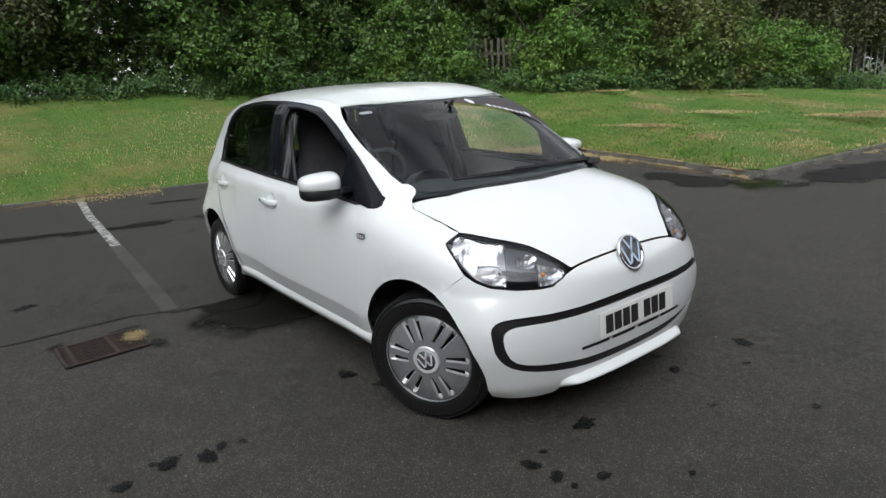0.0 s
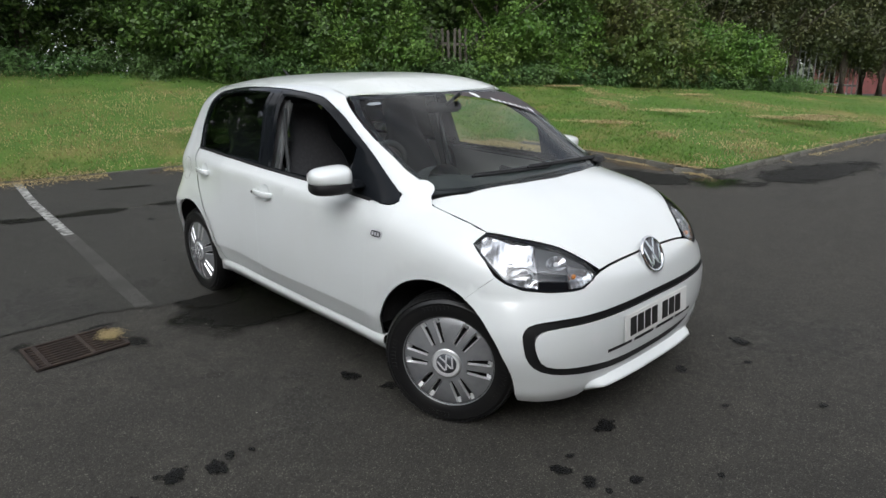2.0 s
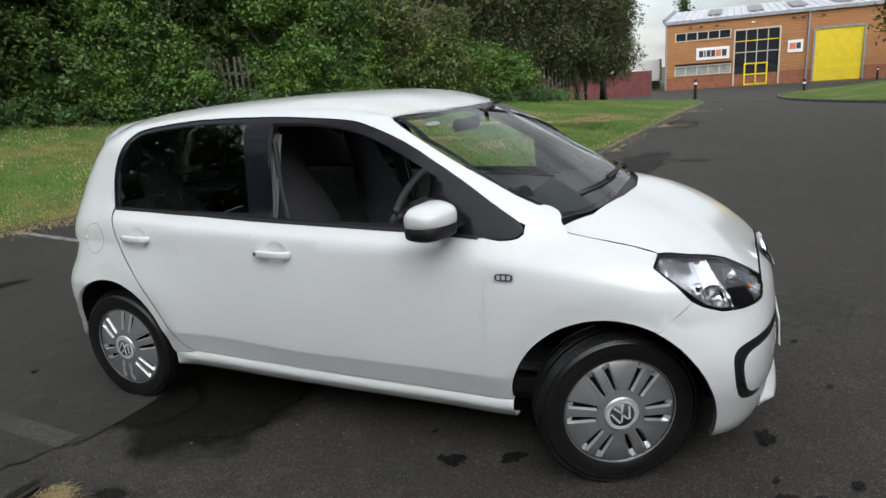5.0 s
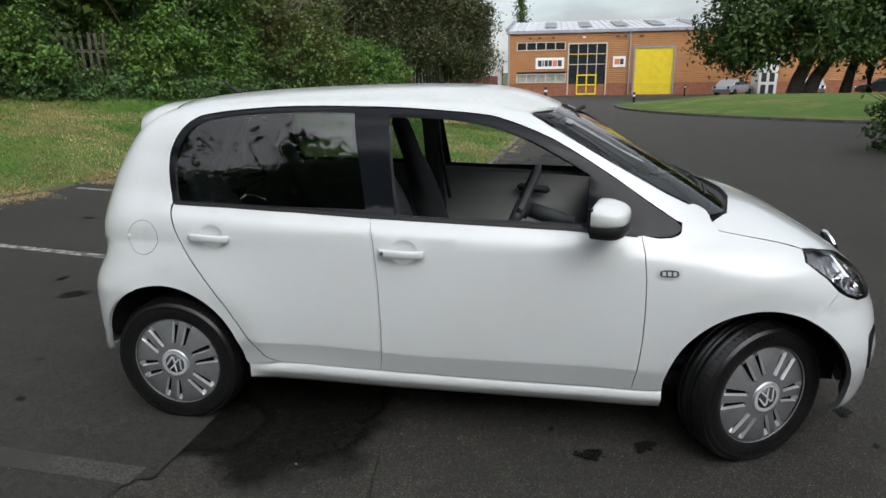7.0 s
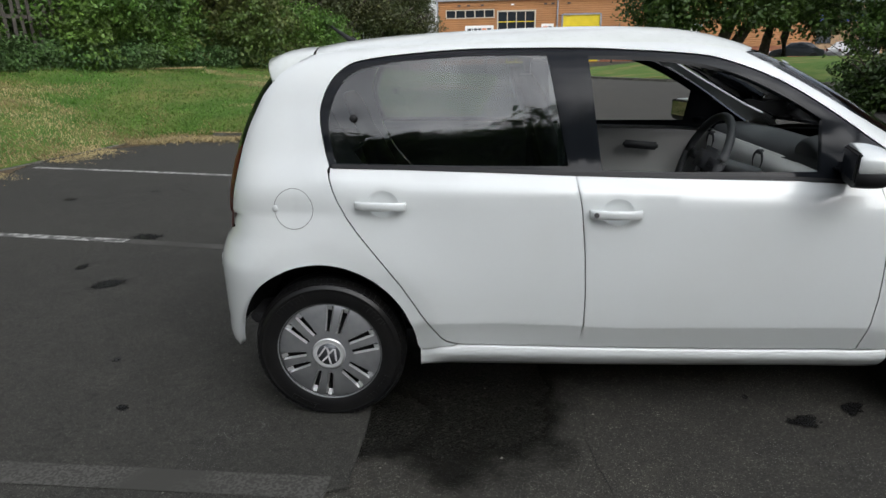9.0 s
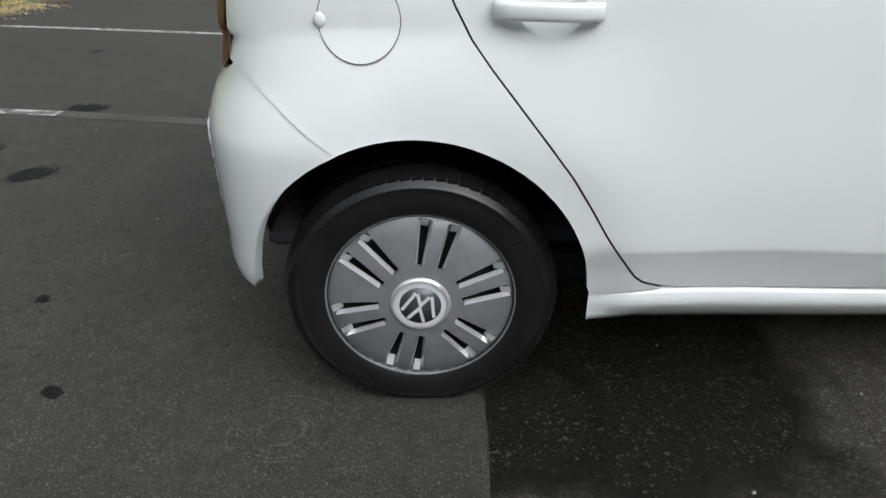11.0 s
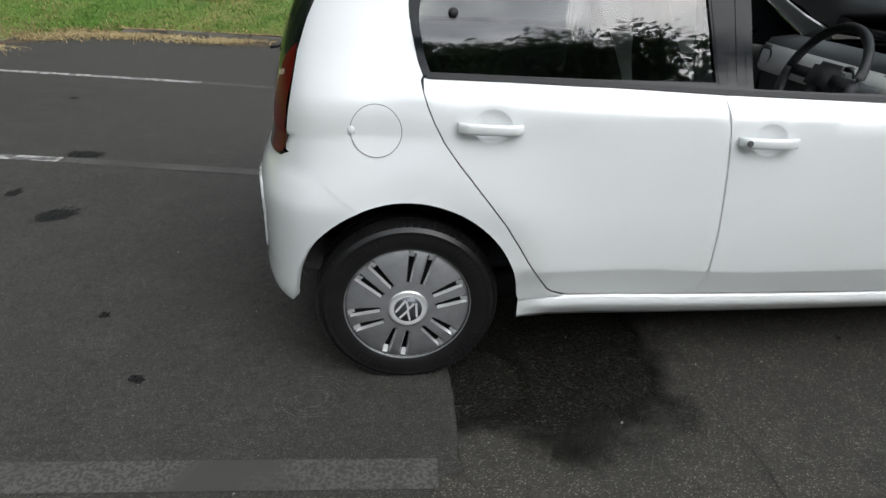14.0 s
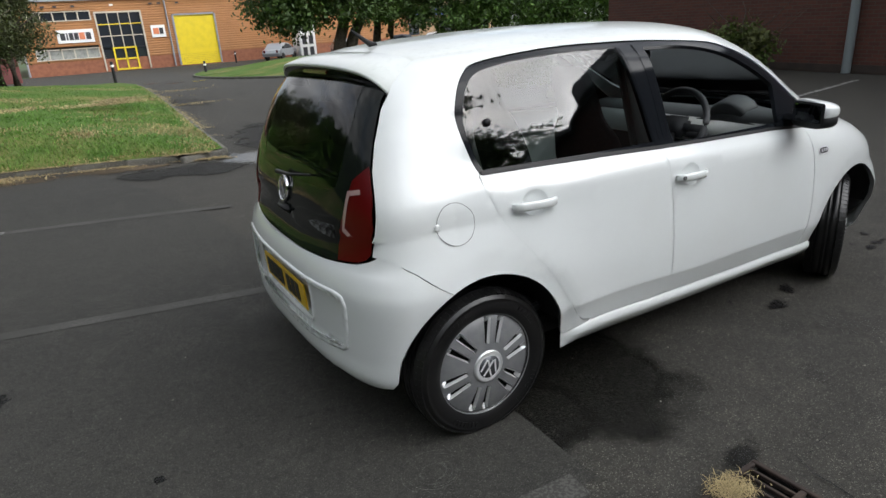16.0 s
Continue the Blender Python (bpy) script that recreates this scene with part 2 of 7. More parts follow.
def flat_mesh(outline, holes=(), cell=0.05, lines=()):
    """Triangles that fill an outline, with holes: points, faces, and the closed loops of rim points."""
    loops = [outline, *holes]
    pts, edges, rims = [], [], []
    for loop in loops:
        first = len(pts)
        pts += loop
        edges += [(first + k, first + (k + 1) % len(loop)) for k in range(len(loop))]
        rims += loop
    for line in lines:
        last = None
        walls = np.array(rims[:sum(len(q) for q in loops)])
        for (x0, y0), (x1, y1) in zip(line, line[1:]):
            steps = max(2, int(math.hypot(x1 - x0, y1 - y0) / 0.014))
            for k in range(steps):
                p = (x0 + (x1 - x0) * k / steps, y0 + (y1 - y0) * k / steps)
                if inside(p, outline) and not any(inside(p, h) for h in holes) and ((walls - p) ** 2).sum(1).min() > 0.005**2:
                    if last is not None:
                        edges.append((last, len(pts)))
                    last = len(pts)
                    pts.append(p)
                    rims.append(p)
                else:
                    last = None
    rim = np.array(rims)
    lo, hi = np.min(outline, axis=0), np.max(outline, axis=0)
    row = 0
    y = lo[1] + cell / 2
    while y < hi[1]:
        x = lo[0] + cell * (0.25 + 0.5 * (row % 2))
        while x < hi[0]:
            if ((rim - (x, y)) ** 2).sum(1).min() > (0.45 * cell) ** 2 and inside((x, y), outline) and not any(inside((x, y), h) for h in holes):
                pts.append((x, y))
            x += cell
        y += cell * 0.87
        row += 1
    v, _, f, vo, _, _ = delaunay_2d_cdt([Vector(p) for p in pts], edges, [], 0, 1e-6)
    keep = []
    for a in f:
        c = sum((v[i] for i in a), Vector((0, 0))) / len(a)
        if inside(tuple(c), outline) and not any(inside(tuple(c), h) for h in holes):
            keep.append(tuple(a))
    where = {}
    for i, src in enumerate(vo):
        for s in src:
            where[s] = i
    loops_out, first = [], 0
    for loop in loops:
        loops_out.append([where.get(first + k, 0) for k in range(len(loop))])
        first += len(loop)
    return [tuple(p) for p in v], keep, loops_out


def skin(name, outline, place, mat, parent, holes=(), cell=0.05, step=0.03, passes=0, sink=0.0, roll=0.003, flange=0.012, normal=None, label="", hole_passes=0, flat_normals=False, lines=()):
    """A pressed sheet: a flat outline laid on a curved surface by place(u, v), with rolled edges and a flange turned in.
    normal(p) gives the surface's way out; sink sets the sheet in behind it."""
    out = rounded(list(outline), step, passes)
    ins = [rounded(list(h), step, hole_passes) for h in holes]
    pts, faces, loops = flat_mesh(out, ins, cell, lines)
    spots = [Vector(place(*p)) for p in pts]
    ways = [normal(p) for p in spots]
    rim = {i for loop in loops for i in loop}
    verts = [p - w * (sink + (roll if i in rim else 0)) for i, (p, w) in enumerate(zip(spots, ways))]
    flip = sum((1 if ((verts[b] - verts[a]).cross(verts[c] - verts[a])).dot(ways[a]) < 0 else -1) for a, b, c in (f[:3] for f in faces)) > 0
    if flip:
        faces = [f[::-1] for f in faces]
    norms = list(ways)
    if flange:
        for loop in loops:
            base = len(verts)
            verts += [verts[i] - ways[i] * flange for i in loop]
            norms += [ways[i] for i in loop]
            n = len(loop)
            for k in range(n):
                q = (loop[k], loop[(k + 1) % n], base + (k + 1) % n, base + k)
                faces.append(q)
    ob = raw(name, verts, faces, mat, parent, label, True)
    me = ob.data
    me.validate()
    if len(me.vertices) == len(norms) and not flat_normals:
        me.normals_split_custom_set_from_vertices([tuple(w) for w in norms])
    return ob


# ---- the car's body surface: nose along +x, its right side towards -y ----
def table(rows, v):
    """A smooth curve through rows of (at, value)."""
    if v <= rows[0][0]:
        return rows[0][1]
    if v >= rows[-1][0]:
        return rows[-1][1]
    n = len(rows)
    for i in range(n - 1):
        (a, p), (b, q) = rows[i], rows[i + 1]
        if v <= b:
            h = b - a
            s = (v - a) / h
            m0 = (q - rows[i - 1][1]) / (b - rows[i - 1][0]) if i > 0 else (q - p) / h
            m1 = (rows[i + 2][1] - p) / (rows[i + 2][0] - a) if i + 2 < n else (q - p) / h
            return (2 * s**3 - 3 * s * s + 1) * p + (s**3 - 2 * s * s + s) * h * m0 + (3 * s * s - 2 * s**3) * q + (s**3 - s * s) * h * m1


WIDTH = [(0.15, 0.730), (0.21, 0.776), (0.285, 0.798), (0.380, 0.8265), (0.390, 0.829), (0.42, 0.8295), (0.55, 0.829), (0.70, 0.820), (0.84, 0.808), (0.878, 0.802), (0.888, 0.799), (0.899, 0.792), (0.945, 0.757), (0.99, 0.737), (1.1, 0.704), (1.2, 0.672), (1.3, 0.636), (1.38, 0.600), (1.46, 0.55)]
PLAIN = [(0.70, 0.820), (0.84, 0.806), (0.90, 0.783), (0.95, 0.757), (1.0, 0.734), (1.1, 0.704)]
FRONT = [(0.15, 1.688), (0.22, 1.717), (0.35, 1.739), (0.5, 1.739), (0.62, 1.722), (0.70, 1.70), (0.80, 1.69)]
REAR = [(0.20, -1.63), (0.28, -1.705), (0.38, -1.71), (0.50, -1.71), (0.60, -1.71), (0.66, -1.695), (0.72, -1.665), (0.90, -1.635), (1.05, -1.60), (1.2, -1.53), (1.35, -1.43), (1.46, -1.34)]
BONNET = [(0.3, 1.20), (0.9, 1.03), (1.1, 0.975), (1.3, 0.928), (1.5, 0.850), (1.62, 0.787), (1.70, 0.738), (1.76, 0.69)]
SCREEN = [(0.80, 1.335), (0.98, 1.076), (1.1, 0.875), (1.2, 0.712), (1.3, 0.535), (1.40, 0.345), (1.46, 0.235)]
ROOF = [(-1.7, 1.29), (-1.5, 1.348), (-1.3, 1.384), (-1.08, 1.408), (-0.8, 1.424), (-0.3, 1.435), (0.1, 1.425), (0.4, 1.395), (0.6, 1.35), (1.0, 1.20)]
AXLE, HUB_Z = 1.2035, 0.279


def crease_lift(x):
    """The low crease along the doors climbs a little towards the rear wheel."""
    v = min(1, max(0, (-0.05 - x) / 0.55)) * min(1, max(0, (x + 1.05) / 0.2))
    return 0.022 * v * v * (3 - 2 * v)


def width_at(x, z):
    """The shoulder crease falls forward along with the foot of the windows; the bumper's corner stays full."""
    if 0.30 < z < 0.55 and x < -0.05:
        z -= crease_lift(x) * min(1, (z - 0.30) / 0.06, (0.55 - z) / 0.08)
    if 0.80 < z < 1.16:
        k = min(1, (z - 0.80) / 0.05, (1.16 - z) / 0.10)
        z += 0.04 * (min(0.75, max(-1.2, x)) + 0.3) * k
    w = table(WIDTH, z)
    if x < -1.1 and 0.84 < z < 1.0:
        w += (table(PLAIN, z) - w) * min(1, (-1.1 - x) / 0.16)
    if x < -1.25 and z < 0.39:
        w += (0.8265 - w) * min(1, (-1.25 - x) / 0.15)
    return w


def lower_sum(x, z):
    """The half width of the lower body at a height, and how far its nose, tail and bonnet close in."""
    w, f = width_at(x, z), 0.0
    if x < -0.7 and z > 0.6:
        w -= 0.05 * min(1, (-0.7 - x) / 0.6) * min(1, (z - 0.6) / 0.22)
    for ax in (AXLE, -AXLE):
        r = math.hypot(x - ax, z - 0.285)
        if r < 0.8:
            w += 0.008 * (math.exp(-(((r - 0.42) / 0.15) ** 2)) if r > 0.42 else max(0, (r - 0.34) / 0.08))
    if x > 0.3:
        f += ((x - 0.3) / (table(FRONT, z) - 0.3)) ** (6.1 + 3.0 * min(1, max(0, (0.63 - z) / 0.15)))
        if z > 0.6:
            f += ((z - 0.6) / (table(BONNET, x) - 0.6)) ** 3.8
    elif x < -0.6:
        f += ((-0.6 - x) / (-0.6 - table(REAR, z))) ** 10.5
    return w, f


def upper_sum(x, z):
    """The same for the cabin."""
    w, f = width_at(x, z), 0.0
    if x < -0.7:
        w -= 0.05 * min(1, (-0.7 - x) / 0.6)
    if x > 0.35 and z < 0.94:
        w *= 1 - 0.025 * min(1, (x - 0.35) / 0.3) * min(1, (0.94 - z) / 0.12)
    if x > -0.3:
        f += ((x + 0.3) / (table(SCREEN, z) + 0.3)) ** 9
    elif x < -0.6:
        f += ((-0.6 - x) / (-0.6 - table(REAR, z))) ** 13
    if z > 1.05:
        f += ((z - 1.05) / (table(ROOF, x) - 1.05)) ** 7
    return w, f


def lower_field(x, y, z):
    w, f = lower_sum(x, z)
    return (abs(y) / w) ** 2.8 + f - 1


def upper_field(x, y, z):
    w, f = upper_sum(x, z)
    return (abs(y) / w) ** 3 + f - 1


def both_field(x, y, z):
    return min(lower_field(x, y, z) if z < 1.05 else 9.0, upper_field(x, y, z) if z > 0.8 else 9.0)


def side_y(x, z):
    w, f = lower_sum(x, z) if z < 1.05 else (0, 1)
    low = w * max(0, 1 - f) ** (1 / 2.8)
    w, f = upper_sum(x, z) if z > 0.8 else (0, 1)
    return max(low, w * max(0, 1 - f) ** (1 / 3))


def solve(field, a, b):
    """Where field(t) turns from inside at a to outside at b."""
    for _ in range(26):
        m = (a + b) / 2
        if field(m) < 0:
            a = m
        else:
            b = m
    return a


def way_out(field):
    def normal(p):
        x, y, z = p
        e = 2e-3
        g = Vector((field(x + e, y, z) - field(x - e, y, z), field(x, y + e, z) - field(x, y - e, z), field(x, y, z + e) - field(x, y, z - e)))
        return g.normalized() if g.length > 1e-9 else Vector((0, 0, 1))

    return normal


N_LOW, N_UP, N_BOTH = way_out(lower_field), way_out(upper_field), way_out(both_field)


def on_side(s):
    return lambda x, z: (x, s * side_y(x, z), z)


def nose_x(y, z):
    return solve(lambda x: lower_field(x, y, z), 0.5, 1.95)


def tail_x(y, z):
    return -solve(lambda x: both_field(-x, y, z), 0.7, 1.95)


def screen_x(y, z):
    return solve(lambda x: upper_field(x, y, z), -0.2, 1.6)


def roof_z(x, y):
    return solve(lambda z: upper_field(x, y, z), 0.9, 1.5)


def bonnet_z(x, y):
    return solve(lambda z: lower_field(x, y, z), 0.5, 1.2)


RING = 0.9


def ring_front(a, z):
    """The nose, by the angle round a point between the front wheels."""
    c, s = math.cos(a), math.sin(a)
    r = solve(lambda q: lower_field(RING + q * c, q * s, z), 0.02, 1.2)
    return (RING + r * c, r * s, z)


def ring_rear(a, z):
    c, s = math.cos(a), math.sin(a)
    r = solve(lambda q: lower_field(-RING - q * c, q * s, z), 0.02, 1.2)
    return (-RING - r * c, r * s, z)


def arc(cx, cz, r, a0, a1, n):
    return [(cx + r * math.cos(radians(a0 + (a1 - a0) * k / n)), cz + r * math.sin(radians(a0 + (a1 - a0) * k / n))) for k in range(n + 1)]


car = tagged(empty("car"), "white five-door hatchback with silver wheel trims on dark asphalt", "car")
ARCH_F, ARCH_R, ARCH = (1.192, 0.285), (-1.219, 0.285), 0.348


def spline(points, n=4):
    """A smooth open curve through points."""
    out = []
    for k in range(len(points) - 1):
        p0, p1, p2, p3 = (Vector(points[min(max(j, 0), len(points) - 1)]) for j in (k - 1, k, k + 1, k + 2))
        for i in range(n):
            t = i / n
            out.append(tuple(0.5 * (2 * p1 + (p2 - p0) * t + (2 * p0 - 5 * p1 + 4 * p2 - p3) * t * t + (3 * p1 - p0 - 3 * p2 + p3) * t**3)))
    return out + [tuple(points[-1])]


# shut lines, as seen from the side (x, z)
SEAM_F = [(0.738, 0.893), (0.75, 0.833), (0.758, 0.73), (0.759, 0.626), (0.755, 0.495), (0.743, 0.375), (0.73, 0.285)]
SEAM_B = [(-0.306, 0.943), (-0.281, 0.826), (-0.267, 0.667), (-0.260, 0.50), (-0.262, 0.388), (-0.276, 0.296)]
SEAM_R = [(-1.177, 0.964), (-1.160, 0.90), (-1.112, 0.80), (-1.032, 0.697), (-0.925, 0.560), (-0.852, 0.442), (-0.795, 0.360), (-0.762, 0.326), (-0.70, 0.310)]
SEAM_R = spline(SEAM_R, 2)
WINDOW_TOP = [(0.882, 0.908), (0.884, 0.922), (0.870, 0.938), (0.756, 1.012), (0.597, 1.12), (0.404, 1.235), (0.229, 1.304), (0.118, 1.328), (-0.109, 1.347), (-0.308, 1.357), (-0.661, 1.361), (-0.915, 1.347), (-1.06, 1.33), (-1.115, 1.31), (-1.165, 1.265), (-1.20, 1.192), (-1.206, 1.128), (-1.187, 1.025), (-1.17, 0.975)]
WINDOW_TOP = WINDOW_TOP[:2] + spline(WINDOW_TOP[2:], 3)
WINDOW_BOTTOM = [(-0.928, 0.97), (-0.622, 0.96), (-0.302, 0.943), (0.027, 0.930), (0.456, 0.914), (0.723, 0.893), (0.80, 0.887), (0.845, 0.889), (0.868, 0.896)]
BONNET_CUT = [(0.997, -0.631), (1.012, -0.640), (1.04, -0.650), (1.121, -0.651), (1.25, -0.648), (1.335, -0.642)]
SEAM_BUMP = [(1.352, 0.593), (1.40, 0.640), (1.452, 0.690)]
SEAM_TAIL = [(-1.562, 0.742), (-1.53, 0.732), (-1.47, 0.692), (-1.405, 0.637), (-1.358, 0.604)]
SPLIT = [(0.304, 0.556), (0.0, 0.535), (-0.5, 0.52), (-1.0, 0.49), (-1.20, 0.46), (-1.30, 0.445)]
ROOF_EDGE = [(x, roof_z(x, y)) for x, y in ((x, table(SPLIT[::-1], x)) for x in (0.304, 0.15, 0.0, -0.25, -0.5, -0.75, -1.0, -1.15, -1.25, -1.30))]


def pull(points, g):
    """An outline drawn in by g all round, to leave a shut line."""
    n, out = len(points), []
    area = sum(a[0] * b[1] - b[0] * a[1] for a, b in zip(points, points[1:] + points[:1]))
    turn = 1 if area > 0 else -1
    for k, (x, y) in enumerate(points):
        (x0, y0), (x1, y1) = points[k - 1], points[(k + 1) % n]
        u, v = Vector((x - x0, y - y0)), Vector((x1 - x, y1 - y))
        t = (u.normalized() if u.length else Vector((0, 0))) + (v.normalized() if v.length else Vector((0, 0)))
        t = t.normalized() if t.length else Vector((1, 0))
        out.append((x - turn * t.y * g, y + turn * t.x * g))
    return out


CREASES = [[(x, z + crease_lift(x)) for x in (-0.82, -0.7, -0.6, -0.5, -0.4, -0.3, -0.2, -0.1, 0.0, 0.76)] for z in (0.3795, 0.3915)] + [[(-1.2, 0.9265), (0.9, 0.8425)], [(-1.2, 0.9365), (0.9, 0.8525)]]
HANDLES = ((-1.077, -0.893, 0.846), (-0.257, -0.078, 0.812))


def hollow(x0, x1, z):
    mid = (x0 + x1) / 2 + 0.008
    return [(mid + 0.056 * math.cos(math.tau * k / 32), z + 0.003 + 0.047 * math.sin(math.tau * k / 32)) for k in range(32)]


def car_side(s):
    """One side of the car; s is -1 for the right, 1 for the left."""
    place = on_side(s)
    bottom = [(-0.70, 0.310), (-0.276, 0.296), (0.255, 0.285), (0.73, 0.285)]
    # doors
    door_f = WINDOW_BOTTOM[2:6] + [(0.738, 0.893)] + SEAM_F[1:] + [(0.255, 0.285), (-0.276, 0.296)] + SEAM_B[::-1][1:-1]
    front_door = skin("front_door", pull(door_f, 0.0025), place, PAINT, car, holes=[hollow(*HANDLES[1])], normal=N_BOTH, cell=0.045, lines=CREASES)
    door_r = [(-1.170, 0.972)] + WINDOW_BOTTOM[:3] + SEAM_B[1:] + SEAM_R[::-1][:-1]
    rear_door = skin("rear_door", pull(door_r, 0.0025), place, PAINT, car, holes=[hollow(*HANDLES[0])], normal=N_BOTH, cell=0.045, lines=CREASES)
    # sill, front wing, rear quarter with the roof rail and windscreen pillar
    rows = []
    for k in range(65):
        x = -0.862 + 1.707 * k / 64
        foot = table([(-0.862, 0.222), (-0.30, 0.206), (0.25, 0.201), (0.845, 0.200)], x)
        top = table([(-0.862, 0.287), (-0.80, 0.297), (-0.70, 0.307), (-0.276, 0.293), (0.255, 0.282), (0.73, 0.282), (0.845, 0.283)], x)
        at_top = side_y(x, top) - 0.004
        grow = min(1, (x + 0.862) / 0.10)
        rows.append([(x, s * (at_top + o * grow - 0.003), top + (foot - top) * q) for q, o in ((-0.05, -0.020), (0.0, -0.001), (0.10, 0.006), (0.22, 0.009), (0.34, 0.010), (0.46, 0.007), (0.62, -0.002), (0.82, -0.015), (1.0, -0.028), (1.03, -0.07))])
    n = len(rows[0])
    faces = [(i * n + j, i * n + j + 1, (i + 1) * n + j + 1, (i + 1) * n + j) for i in range(64) for j in range(n - 1)]
    raw("sill", [c for r in rows for c in r], faces if s < 0 else [f[::-1] for f in faces], PAINT, car, "", True)
    wing = SEAM_F + [(0.846, 0.285), (0.846, 0.30)] + arc(*ARCH_F, ARCH, 176, 64, 26) + SEAM_BUMP
    wing += [(1.403, 0.742), (1.327, 0.799)] + [(x, bonnet_z(x, y)) for x, y in BONNET_CUT[::-1]]
    wing += [(0.935, 0.975), (0.905, 0.950), (0.891, 0.926), (0.887, 0.904), (0.870, 0.891), (0.845, 0.885), (0.80, 0.883)]
    skin("front_wing", pull(wing, 0.0010), place, PAINT, car, normal=N_BOTH, cell=0.035, step=0.022)
    quarter = [(0.91, 0.952), (0.94, 0.978), (0.833, 1.030), (0.661, 1.126), (0.446, 1.250)] + ROOF_EDGE
    quarter += [(-1.365, 1.303), (-1.440, 1.213), (-1.492, 1.108), (-1.522, 1.023), (-1.558, 0.845), (-1.572, 0.745)] + SEAM_TAIL
    quarter += arc(*ARCH_R, ARCH, 113.0, 4, 26) + [(-0.862, 0.287), (-0.72, 0.311)] + SEAM_R[::-1][1:] + WINDOW_TOP[::-1][:-2] + [(0.874, 0.939), (0.890, 0.930)]
    skin("body_side", pull(quarter, 0.0012), place, PAINT, car, normal=N_BOTH, cell=0.035, step=0.022, roll=0.001)
    # black window surround with the rear pane; the front pane is wound down
    pane_r = [(-0.325, 0.968)] + spline([(-0.395, 1.341), (-0.651, 1.345), (-0.905, 1.332), (-1.04, 1.314), (-1.10, 1.290), (-1.145, 1.24), (-1.172, 1.175), (-1.180, 1.12), (-1.166, 1.03), (-1.150, 0.985)], 3)
    hole_f = [(0.535, 0.935)] + spline([(0.545, 1.105), (0.42, 1.180), (0.28, 1.249), (0.15, 1.293), (0.0, 1.320), (-0.15, 1.330), (-0.252, 1.332)], 3) + [(-0.240, 1.20), (-0.210, 0.952), (0.027, 0.943)]
    black = WINDOW_TOP + WINDOW_BOTTOM
    skin("window_surround", pull(black, 0.001), place, BLACK_TRIM, car, holes=[pane_r, hole_f], normal=N_BOTH, sink=0.005, roll=0.0, cell=0.05, flange=0.02, label="gloss black window surround")
    def pane_way(p):
        return N_BOTH(place(min(-0.40, max(-1.05, p[0])), min(1.20, max(1.06, p[2]))))

    skin("rear_window", pull(pane_r, -0.008), place, TINTED, rear_door, normal=pane_way, sink=0.012, roll=0.0, flange=0.0, cell=0.06, label="tinted rear window pane, closed").visible_shadow = False
    # door pillar trims: two upright black strips
    for a, b in (((-0.385, 1.336), (-0.318, 0.962)), ((-0.305, 1.345), (-0.262, 0.958))):
        w = 0.028
        strip = [(a[0], a[1]), (a[0] + w, a[1]), (b[0] + w, b[1]), (b[0], b[1])]
        skin("pillar_trim", strip, place, BLACK_TRIM, front_door, normal=N_BOTH, sink=0.001, roll=0.002, cell=0.05, flange=0.008)
    # small catch on the pane
    catch = part("window_catch", lathe([(0.0005, -0.010), (0.011, -0.010), (0.014, -0.004), (0.014, 0.004)], "Y", 20), BLACK_PLASTIC, rear_door, "", True)
    catch.matrix_world = pose(-1.085, s * (side_y(-1.085, 1.133) - 0.008), 1.133, -17 if s < 0 else 17, 0, 0 if s < 0 else 180)
    # weather strip along the foot of the windows
    strip = [(x, z + 0.006) for x, z in [(-1.16, 0.975)] + WINDOW_BOTTOM[:6]] + [(x, z - 0.007) for x, z in ([(-1.16, 0.975)] + WINDOW_BOTTOM[:6])[::-1]]
    skin("weather_strip", strip, place, BLACK_PLASTIC, car, normal=N_BOTH, sink=-0.004, roll=0.003, cell=0.05, flange=0.012)
    # door handles over round hollows
    for parent, (x0, x1, z) in ((rear_door, HANDLES[0]), (front_door, HANDLES[1])):
        mid = (x0 + x1) / 2 + 0.008
        out = hollow(x0, x1, z)

        def bowl(u, v, mid=mid, z=z):
            q = min(1.0, math.hypot((u - mid) / 0.056, (v - z - 0.003) / 0.047))
            return (u, s * (side_y(u, v) - 0.011 * (1 - q**3)), v)

        skin("handle_hollow", [(mid + (a - mid) * 1.02, z + 0.003 + (b - z - 0.003) * 1.02) for a, b in out], bowl, PAINT, parent, normal=N_BOTH, cell=0.010, step=0.012, roll=0.0, flange=0.0, sink=0.003, flat_normals=True)
        bm = bmesh.new()
        top = 0.024
        path = [(x0, 0.002), (x0 + 0.004, 0.012), (x0 + 0.03, top), (mid, top + 0.003), (x1 - 0.03, top), (x1 - 0.004, 0.012), (x1, 0.002)]
        rings = []
        for (x, o), h in zip(path, (0.011, 0.0145, 0.0155, 0.0155, 0.0155, 0.0145, 0.011)):
            base = side_y(x, z)
            slope = -0.02 * (x - mid)
            rings.append([bm.verts.new((x, s * (base + o + 0.010 * math.copysign(abs(math.cos(a)) ** 0.7, math.cos(a))), z + slope + h * math.copysign(abs(math.sin(a)) ** 0.7, math.sin(a)))) for a in (math.tau * k / 16 for k in range(16))])
        for u, v in zip(rings, rings[1:]):
            for k in range(16):
                bm.faces.new((u[k], u[(k + 1) % 16], v[(k + 1) % 16], v[k]))
        bm.faces.new(rings[0])
        bm.faces.new(rings[-1][::-1])
        handle = part("door_handle", bm, PAINT, parent, "white grab handle", True)
